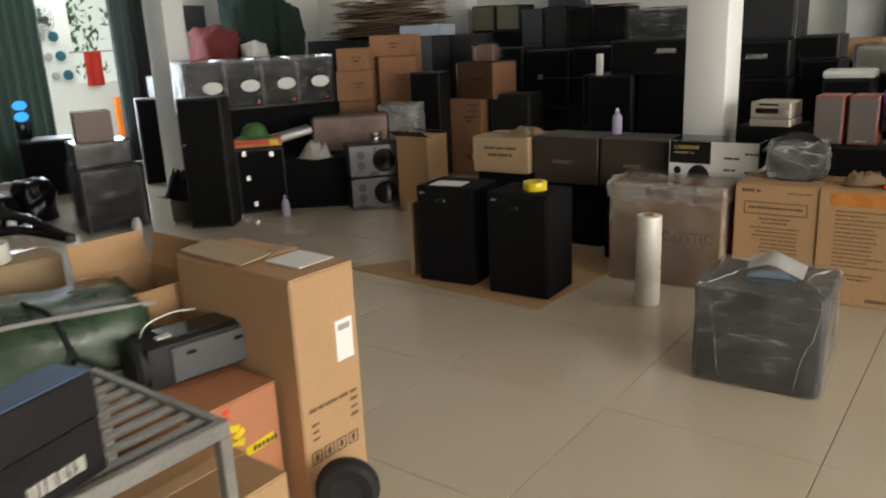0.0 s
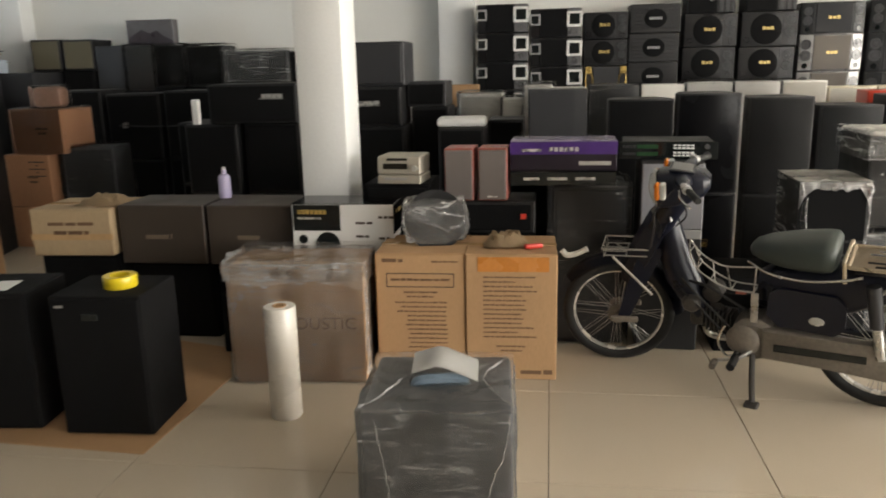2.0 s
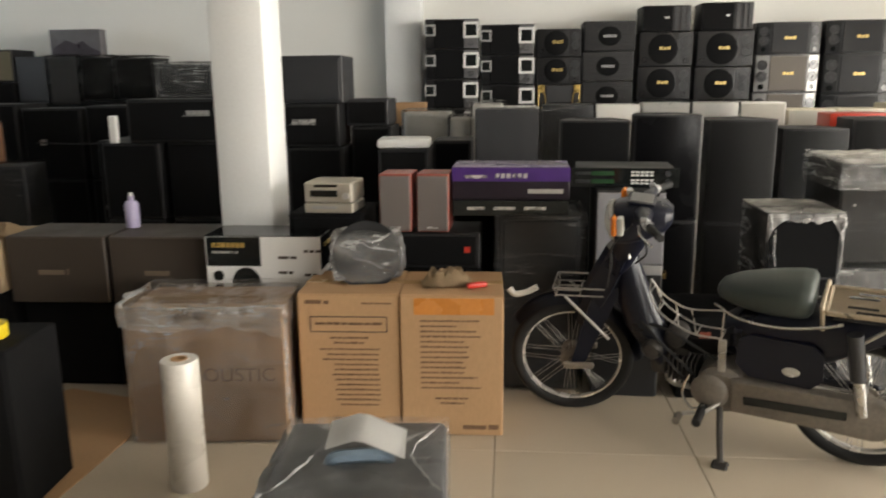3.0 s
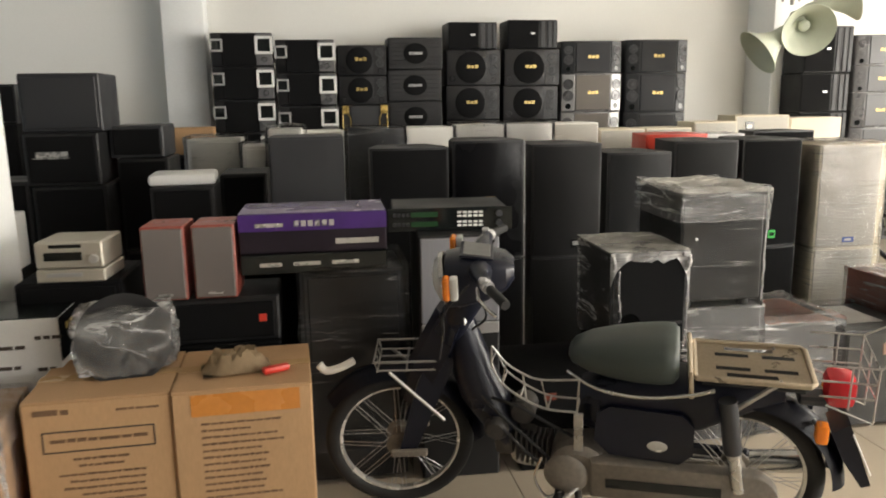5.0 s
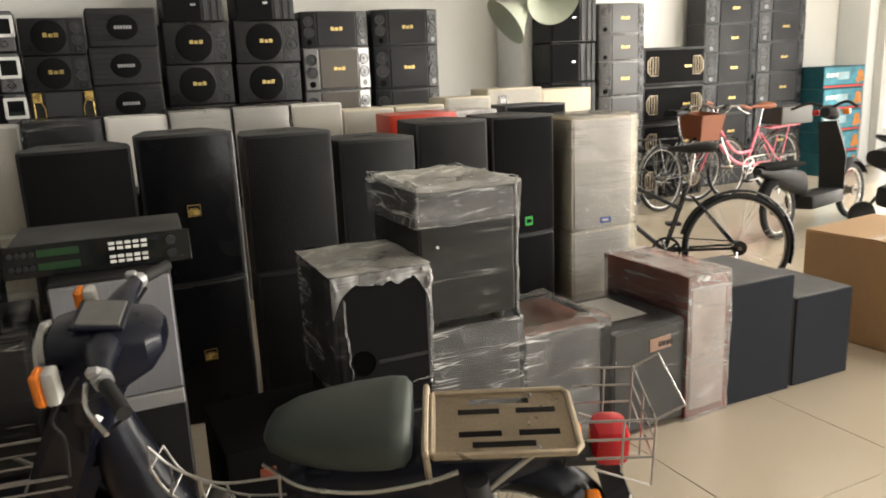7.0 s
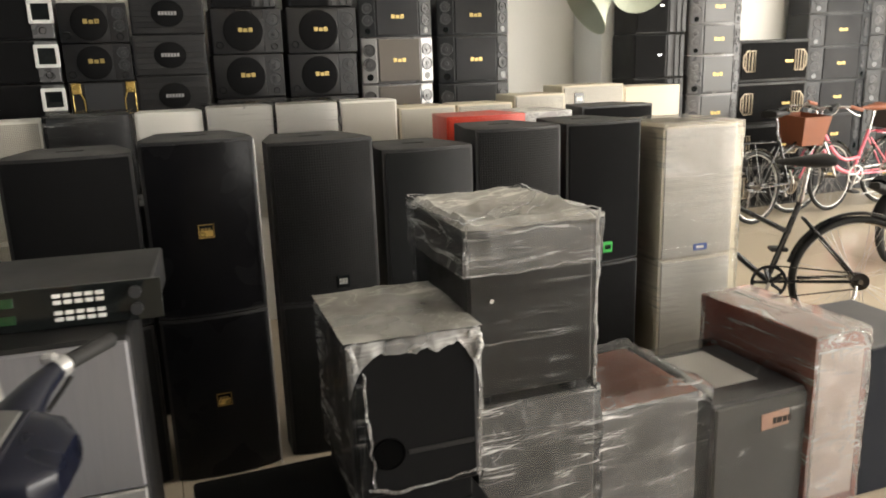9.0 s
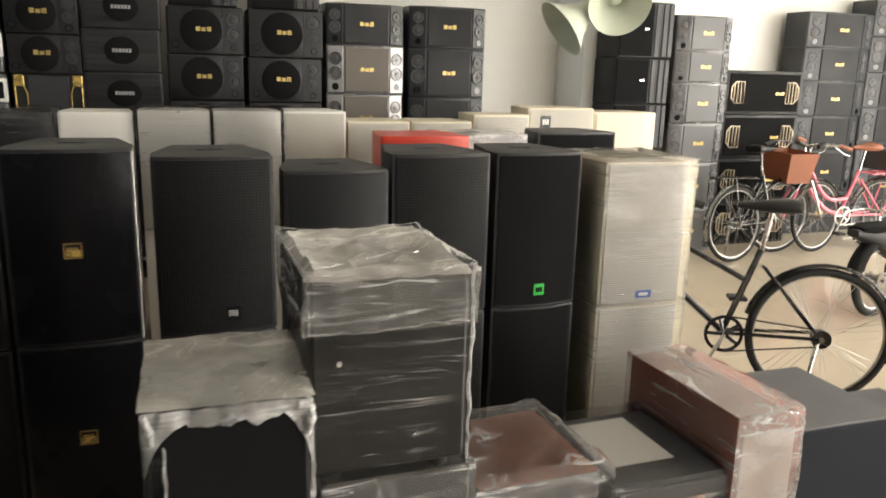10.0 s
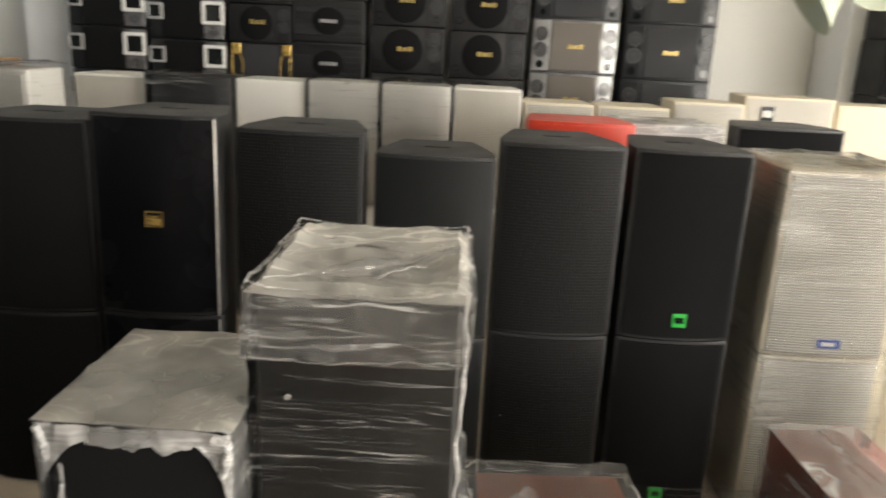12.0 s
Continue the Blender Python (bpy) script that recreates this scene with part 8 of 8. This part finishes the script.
# front carrier and the wire rack over the spine
for y in (-0.08, -0.027, 0.027, 0.08):
    part("front_carrier_wire", tube(B(), [(1.10, y, 0.605), (1.30, y, 0.61), (1.305, y, 0.64)], 0.0032, 6), M_STEEL, mp)
for x in (1.11, 1.20, 1.30):
    part("front_carrier_wire", tube(B(), [(x, -0.085, 0.608), (x, 0.085, 0.608)], 0.0036, 6), M_STEEL, mp)
part("front_carrier_rail", tube(B(), [(1.09, -0.085, 0.64), (1.31, -0.085, 0.645), (1.31, 0.085, 0.645), (1.09, 0.085, 0.64)], 0.0045, 6), M_STEEL, mp)
for s in (-1, 1):
    part("carrier_strut", tube(B(), [(1.26, s * 0.085, 0.605), (1.08, s * 0.105, 0.42)], 0.006, 8), M_STEEL, mp)
side = [(0.785, 0.66), (0.75, 0.585), (0.67, 0.53), (0.60, 0.505), (0.505, 0.503)]
upper = [(0.78, 0.722), (0.735, 0.665), (0.68, 0.63), (0.62, 0.613), (0.497, 0.625)]
part("step_rack_rail", tube(B(), curve_pts([(x, 0.02, z) for x, z in side], 5), 0.0034, 7), M_STEEL, mp)
for y in (0.105,):
    part("step_rack_rail", tube(B(), curve_pts([(x, y, z) for x, z in side], 5), 0.0040, 7), M_STEEL, mp)
    part("step_rack_rail", tube(B(), curve_pts([(x, y, z) for x, z in upper], 5), 0.0036, 7), M_STEEL, mp)
    for (x, z), (xa, za) in zip(side, upper):
        part("step_rack_wire", tube(B(), [(x, y, z), (xa, y, za)], 0.0032, 6), M_STEEL, mp)
for x, z in ((0.785, 0.66), (0.75, 0.585), (0.69, 0.543), (0.60, 0.505), (0.505, 0.503)):
    part("step_rack_wire", tube(B(), [(x, 0.02, z), (x, 0.105, z)], 0.0032, 6), M_STEEL, mp)
part("rack_post", box(B(), 0.03, 0.012, 0.18, 0.50, 0.105, 0.32, 0.002), M_STEEL, mp)

# the steering stands turned to the left
STEER = Matrix.Translation((0.95, 0, 0)) @ Matrix.Rotation(radians(15), 4, "Z") @ Matrix.Translation((-0.95, 0, 0))
RAISE = Matrix.Translation((-0.072, 0.10, 0.10)) @ Matrix.Translation((0.95, 0, 0)) @ Matrix.Rotation(radians(12), 4, "Z") @ Matrix.Translation((-0.95, 0, 0))
raised = ("headlamp", "speedometer", "handlebar_cover", "grip", "control_clamp", "lever", "turn_signal", "control_switch", "head_stem", "switch_box")
turning = ("front_fender", "fender_tip", "fork_leg", "link_arm", "front_carrier", "carrier_strut")
for o in list(mp.children):
    if o.name.startswith(turning) or o == fwheel:
        back = -0.09 if o.name.startswith(("front_carrier", "carrier_strut")) else -0.012
        o.matrix_basis = Matrix.Translation((back, -0.03, 0)) @ STEER @ o.matrix_basis
    elif o.name.startswith(raised):
        o.matrix_basis = RAISE @ o.matrix_basis
    elif o.name.startswith(("cable", "number_tag")):
        o.matrix_basis = Matrix.Translation((-0.045, 0.06, 0.07)) @ o.matrix_basis
    elif o.name.startswith(("carrier_wire", "tail_", "rear_signal", "signal_stem")):
        o.matrix_basis = Matrix.Translation((0.02, 0, 0.045)) @ o.matrix_basis

# ---- bicycles ----


def bicycle(label, rx_, ry_, yaw, paint, step, lean=0, basket=False, carrier=False, saddle=None, white_fenders=False, r=0.33, base=1.04, lift=0.0):
    bk = thing("bicycle", label, "bicycle", rx_, ry_, 0)
    bk.matrix_basis = pose(rx_, ry_, lift, lean, 0, yaw)
    fm = M_CHROME if white_fenders else M_BLKPAINT
    rear = wheel(bk, r, 0, r, 28, 0.019, 0.026, rim_mat=M_STEEL, hub_r=0.022, hub_w=0.11)
    wheel(bk, r, base, r, 28, 0.019, 0.026, rim_mat=M_STEEL, hub_r=0.02, hub_w=0.09)
    fender(bk, 0, r, r + 0.022, 0.05, 15, 200, fm, "rear_fender", drop=0.3)
    fender(bk, base, r, r + 0.022, 0.05, 20, 175, fm, "front_fender", drop=0.3)
    bbx, bbz = 0.44, 0.325 + lift * 1.2
    st, sd = (0.30, 0.74), (0.27, 0.92)
    head_t, head_b = (base - 0.21, 0.86), (base - 0.17, 0.70)
    part("seat_tube", tube(B(), [(bbx, 0, bbz), (st[0], 0, st[1])], 0.015, 10), paint, bk)
    if step:
        part("down_tube", tube(B(), curve_pts([(head_b[0], 0, head_b[1]), (0.70, 0, 0.45), (0.56, 0, 0.36), (bbx, 0, bbz + 0.01)], 6), 0.021, 12), paint, bk)
        part("top_tube", tube(B(), curve_pts([(head_t[0], 0, head_t[1] - 0.03), (0.70, 0, 0.56), (0.55, 0, 0.47), (0.38, 0, 0.48)], 6), 0.017, 12), paint, bk)
    else:
        part("top_tube", tube(B(), [(head_t[0], 0, head_t[1] - 0.03), (st[0] + 0.04, 0, 0.58)], 0.014, 10), paint, bk)
        part("down_tube", tube(B(), [(head_b[0], 0, head_b[1]), (bbx, 0, bbz)], 0.016, 10), paint, bk)
    part("head_tube", tube(B(), [(head_b[0] + 0.01, 0, head_b[1] - 0.04), (head_t[0], 0, head_t[1])], 0.019, 12), paint, bk)
    for s in (-1, 1):
        part("seat_stay", tube(B(), [(0, s * 0.06, r), (st[0] - 0.02, s * 0.02, 0.66)], 0.008, 8), paint, bk)
        part("chain_stay", tube(B(), [(0, s * 0.06, r), (bbx, s * 0.03, bbz)], 0.009, 8), paint, bk)
        part("fork_blade", tube(B(), curve_pts([(base, s * 0.05, r), (base - 0.09, s * 0.05, 0.52), (head_b[0] + 0.02, s * 0.035, head_b[1] - 0.04)], 4), 0.011, 8), paint if not white_fenders or step else M_CHROME, bk)
        part("crank", tube(B(), [(bbx, s * 0.06, bbz), (bbx + s * 0.08, s * 0.075, bbz - s * 0.145)], 0.009, 8), M_STEEL, bk)
        part("pedal", box(B(), 0.09, 0.08, 0.022, bbx + s * 0.08, s * 0.12, bbz - s * 0.145 - 0.011, 0.006), M_RUBBER, bk)
        bar = curve_pts([(head_t[0] - 0.02, 0, head_t[1] + 0.1), (head_t[0] + 0.02, s * 0.14, head_t[1] + 0.13), (head_t[0] - 0.08, s * 0.25, head_t[1] + 0.14), (head_t[0] - 0.2, s * 0.27, head_t[1] + 0.11)], 5)
        part("handlebar", tube(B(), bar, 0.011, 8), M_CHROME, bk)
        part("grip", tube(B(), bar[-6:], 0.017, 10), saddle or M_RUBBER, bk)
        part("brake_lever", tube(B(), curve_pts([bar[-6] + Vector((0.04, 0, -0.01)), bar[-3] + Vector((0.02, 0, -0.05)), bar[-1] + Vector((0.01, 0, -0.05))], 3), 0.005, 6), M_CHROME, bk)
    part("stem", tube(B(), [(head_t[0], 0, head_t[1]), (head_t[0] - 0.02, 0, head_t[1] + 0.11)], 0.012, 10), M_CHROME, bk)
    bm = lathe(B(), [(0.076, -0.003), (0.09, -0.003), (0.093, 0.0), (0.09, 0.003), (0.076, 0.003)], 32, Matrix.Translation((bbx, 0.045, bbz)) @ Matrix.Rotation(radians(90), 4, "X"), closed=True)
    for k in range(5):
        a = k * 1.2566
        tube(bm, [(bbx, 0.045, bbz), (bbx + 0.08 * math.cos(a), 0.045, bbz + 0.08 * math.sin(a))], 0.009, 6)
    part("chainring", bm, M_BLKPAINT if not step else M_STEEL, bk)
    for z in (0.09, -0.09):
        part("chain", tube(B(), [(bbx, 0.045, bbz + z), (0, 0.045, r + z * 0.45)], 0.004, 5), M_GLASSY, bk)
    part("sprocket", cyl(B(), 0.045, 0.035, m=Matrix.Translation((0, 0.065, r)) @ Matrix.Rotation(radians(90), 4, "X"), seg=20), M_BLKPAINT, bk)
    part("seat_post", tube(B(), [(st[0], 0, st[1] - 0.02), (sd[0], 0, sd[1])], 0.012, 10), M_CHROME, bk)
    sec = [oval(x, 0, z, w_, t_, 16, 2.4) for x, w_, z, t_ in ((0.43, 0.015, sd[1] + 0.03, 0.012), (0.36, 0.025, sd[1] + 0.03, 0.02), (0.28, 0.06, sd[1] + 0.03, 0.03), (0.20, 0.095, sd[1] + 0.035, 0.036), (0.16, 0.085, sd[1] + 0.035, 0.03))]
    part("saddle", loft(B(), sec), saddle or M_VINYL, bk, smooth=60)
    part("kickstand", tube(B(), [(0.02, 0.07, r - 0.02), (0.1, 0.17, 0.012 - lift)], 0.009, 8), M_CHROME, bk)
    if carrier:
        bm = B()
        for y in (-0.06, 0.0, 0.06):
            tube(bm, [(0.2, y, 0.71), (-0.24, y, 0.73)], 0.006, 6)
        for x in (0.15, -0.0, -0.15, -0.24):
            tube(bm, [(x, -0.065, 0.72), (x, 0.065, 0.72)], 0.006, 6)
        for s in (-1, 1):
            tube(bm, [(0, s * 0.065, r), (-0.08, s * 0.06, 0.72)], 0.006, 6)
        part("carrier", bm, paint if step else M_BLKPAINT, bk)
    if basket:
        hx = head_t[0] + 0.2
        bm = B()
        lo, hi = 0.66, 0.92
        loft(bm, [[(hx + sx * 0.12, sy * 0.15, lo) for sx, sy in ((-1, -1), (1, -1), (1, 1), (-1, 1))], [(hx + sx * 0.15, sy * 0.19, hi) for sx, sy in ((-1, -1), (1, -1), (1, 1), (-1, 1))]])
        top = max(bm.faces, key=lambda f: f.calc_center_median().z)
        bmesh.ops.delete(bm, geom=[top], context="FACES_ONLY")
        bmesh.ops.solidify(bm, geom=bm.faces[:], thickness=0.008)
        part("basket", bm, M_BROWN, bk, "brown leatherette front basket")
    return bk


bicycle("black city bicycle standing by the white speakers", 3.96, 6.15, 151, M_BLKPAINT, False, 2, r=0.335, lift=0.0)
bicycle("old silver bicycle with a rear carrier", 5.56, 8.62, 8, M_BLKPAINT, False, -3, carrier=True, white_fenders=True, r=0.325)
bicycle("pink step-through bicycle with brown basket and saddle", 7.32, 8.80, 178, M_PINK, True, -3, basket=True, carrier=True, saddle=M_BROWN, white_fenders=True, r=0.33, base=1.12)
plain_box("storage_box", "grey plastic box on the pink bicycle's carrier", "box", 0.46, 0.3, 0.19, 7.45, 8.64, 0.738, -2, mat("clouded_grey_plastic", (0.08, 0.078, 0.075, 1), 0.6, vary=0.12, grain=30), bev=0.015)

# dark electric scooter and a folded pram by the shop front
sc = thing("electric_scooter", "dark slim electric scooter with spoked wheels", "scooter", 7.0, 7.25, 0)
sc.matrix_basis = pose(5.46, 7.12, 0, -4, 0, 12)
wheel(sc, 0.25, 0, 0.25, 20, 0.028, 0.035)
wheel(sc, 0.25, 1.25, 0.25, 20, 0.028, 0.035)
fender(sc, 1.25, 0.25, 0.30, 0.11, 25, 175, M_PAINT, "front_fender")
fender(sc, 0, 0.25, 0.30, 0.12, 10, 160, M_PAINT, "rear_fender")
part("leg_shield", loft(B(), [[(0.92 + dx, dy, 0.3) for dx, dy in ((-0.03, -0.11), (0.03, -0.08), (0.03, 0.08), (-0.03, 0.11))], [(0.95 + dx, dy, 0.6) for dx, dy in ((-0.03, -0.12), (0.05, -0.09), (0.05, 0.09), (-0.03, 0.12))], [(0.86 + dx, dy, 0.9) for dx, dy in ((-0.03, -0.08), (0.05, -0.06), (0.05, 0.06), (-0.03, 0.08))]]), M_PAINT, sc)
part("fork", tube(B(), [(1.22, 0.07, 0.25), (1.02, 0.05, 0.6), (0.9, 0, 0.85)], 0.025, 8), M_PAINT, sc)
part("floorboard", box(B(), 0.55, 0.26, 0.12, 0.6, 0, 0.2, 0.03), M_PAINT, sc)
part("body", loft(B(), [oval(x, 0, z, w_, t_) for x, z, w_, t_ in ((0.38, 0.42, 0.06, 0.10), (0.2, 0.46, 0.08, 0.11), (-0.1, 0.55, 0.07, 0.06), (-0.3, 0.59, 0.04, 0.025))]), M_PAINT, sc)
part("saddle", loft(B(), [oval(x, 0, z, w_, t_) for x, z, w_, t_ in ((0.38, 0.585, 0.04, 0.02), (0.2, 0.60, 0.08, 0.032), (-0.15, 0.61, 0.09, 0.036), (-0.26, 0.61, 0.05, 0.02))]), M_FELT, sc)
part("head", loft(B(), [oval(x, 0, z, w_, t_) for x, z, w_, t_ in ((0.78, 0.98, 0.045, 0.04), (0.85, 0.98, 0.075, 0.06), (0.93, 0.96, 0.06, 0.055))]), M_PAINT, sc)
part("headlamp", lathe(B(), [(0.06, 0), (0.05, 0.02), (0, 0.03)], 20, Matrix.Translation((0.93, 0, 0.96)) @ Matrix.Rotation(radians(90), 4, "Y")), M_LENS, sc)
for s in (-1, 1):
    part("handlebar", tube(B(), curve_pts([(0.85, 0, 1.0), (0.84, s * 0.15, 1.06), (0.75, s * 0.28, 1.02)], 5), 0.013, 8), M_PAINT, sc)
    part("signal", box(B(), 0.05, 0.06, 0.05, 0.9, s * 0.13, 0.95, 0.012), M_RED if s > 0 else M_AMBER, sc)
bm = B()
for z in (0.4, 0.5, 0.6):
    tube(bm, [(1.0, -0.14, z), (1.25, -0.14, z), (1.25, 0.14, z), (1.0, 0.14, z)], 0.006, 6)
for y in (-0.14, -0.05, 0.05, 0.14):
    tube(bm, [(1.25, y, 0.6), (1.25, y, 0.4), (1.0, y, 0.4)], 0.005, 6)
part("wire_basket", bm, M_STEEL, sc, at=pose(-0.75, 0.25, 0.05))

pr = thing("pram", "black folding pram with a padded hood", "pram", 6.52, 6.66, 0, -20)
part("hood", loft(B(), [oval(x, 0, z, w_, t_) for x, z, w_, t_ in ((0.02, 1.0, 0.2, 0.06), (0.1, 0.95, 0.26, 0.3), (0.3, 0.9, 0.27, 0.33), (0.45, 0.8, 0.22, 0.2))]), M_VINYL, pr)
part("seat", loft(B(), [oval(x, 0, z, w_, t_) for x, z, w_, t_ in ((-0.35, 0.62, 0.2, 0.07), (-0.2, 0.6, 0.25, 0.12), (0.2, 0.55, 0.26, 0.17), (0.42, 0.6, 0.22, 0.2))]), M_VINYL, pr)
part("tray", box(B(), 0.6, 0.4, 0.18, 0.05, 0, 0.2, 0.04), M_VINYL, pr)
for sx in (-0.32, 0.35):
    for s in (-1, 1):
        part("wheel", lathe(B(), [(0.0, -0.02), (0.1, -0.02), (0.12, -0.012), (0.12, 0.012), (0.1, 0.02), (0, 0.02)], 20, Matrix.Translation((sx, s * 0.24, 0.12)) @ Matrix.Rotation(radians(90), 4, "X")), M_RUBBER, pr)
for s in (-1, 1):
    part("frame_bar", tube(B(), [(-0.32, s * 0.24, 0.13), (0.1, s * 0.25, 0.6), (0.5, s * 0.25, 1.05)], 0.014, 8), M_DGREY, pr)
    part("frame_bar", tube(B(), [(0.35, s * 0.24, 0.13), (0.0, s * 0.25, 0.55)], 0.014, 8), M_DGREY, pr)
part("push_handle", tube(B(), [(0.5, -0.25, 1.05), (0.54, -0.24, 1.1), (0.54, 0.24, 1.1), (0.5, 0.25, 1.05)], 0.016, 8), M_RUBBER, pr)
part("bumper_bar", tube(B(), curve_pts([(0.0, -0.25, 0.68), (-0.25, -0.22, 0.78), (-0.32, 0, 0.8), (-0.25, 0.22, 0.78), (0.0, 0.25, 0.68)], 5), 0.015, 8), M_DGREY, pr)

# ---- horn loudspeakers on the pilaster ----
hc = thing("horn_cluster", "cluster of three pale green horn loudspeakers hung from the ceiling", "loudspeaker", 4.05, 8.35, 2.25)


def horn(eye, target, r=0.27, depth=0.36):
    m = look(eye, target)
    prof = [(0.0, 0.06), (0.035, 0.05), (0.05, 0.0), (0.05, -0.09), (0.06, -0.13), (r * 0.34, -depth * 0.55), (r * 0.62, -depth * 0.8), (r * 0.95, -depth), (r, -depth - 0.008), (r * 0.985, -depth - 0.012), (r * 0.92, -depth + 0.01), (r * 0.58, -depth * 0.78), (r * 0.29, -depth * 0.5), (0.04, -0.12), (0.0, -0.10)]
    h = part("horn", lathe(B(), prof, 36, m), M_HORN, hc, "pale green enamelled horn", smooth=50)
    part("re_entrant_cone", lathe(B(), [(0.0, -0.10), (0.03, -0.11), (0.035, -0.2), (0.05, -0.25), (0.03, -0.27), (0.0, -0.275)], 20, m), M_HORN, h)


horn((0.08, 0.24, -0.10), (-0.30, -1.3, -0.78), 0.225)
horn((0.02, 0.10, -0.16), (-0.98, 0.22, -0.90), 0.22, 0.42)
horn((0.18, 0.22, -0.04), (1.2, -0.15, 0.32), 0.235)
part("drop_pole", tube(B(), [(0.05, 0.25, 0.0), (0.05, 0.25, CEIL - 2.25)], 0.02, 10), M_STEEL, hc)
for s in (-1, 0, 1):
    part("bracket", tube(B(), curve_pts([(0.05, 0.25, 0.1), (0.05 + s * 0.12, 0.2, 0.12), (0.05 + s * 0.16, 0.15, 0.02)], 4), 0.012, 8), M_CHROME, hc)

# ---- floor tiles ----
X0, Y0, S = -0.21 - 0.8 * 12, 1.965 - 0.8 * 7, 0.8
slab("floor", LEFT_X - T, RIGHT_X + T, FRONT_Y - T, WALL_Y + T, -0.3, -0.006, M_GROUT, "polished beige 80 cm floor tiles with thin dark joints", "floor")
floor = bpy.data.objects["floor"]
tile_mesh = mesh_of("tile", box(B(), S - 0.0035, S - 0.0035, 0.02, 0, 0, -0.02, 0.0012), M_TILE)
rest = B()
for i in range(26):
    for j in range(17):
        x, y = X0 + S * (i + 0.5), Y0 + S * (j + 0.5)
        if x - S / 2 < LEFT_X - 0.05 or x + S / 2 > RIGHT_X + 0.9 or y - S / 2 < FRONT_Y - 0.9 or y - S / 2 > WALL_Y:
            continue
        if -4.5 < x < 5.5 and 0.3 < y < 9.8:
            tile = new("tile", tile_mesh)
            tile.parent = floor
            tile.matrix_parent_inverse = floor.matrix_basis.inverted()
            tile.location = (x, y, random.uniform(-0.0004, 0.0))
        else:
            box(rest, S - 0.0035, S - 0.0035, 0.02, x, y, -0.02, 0)
far = part("far_tiles", rest, M_TILE, floor, "beige tiles further off", smooth=None)
far["kind"] = "stuff"
far.matrix_parent_inverse = floor.matrix_basis.inverted()
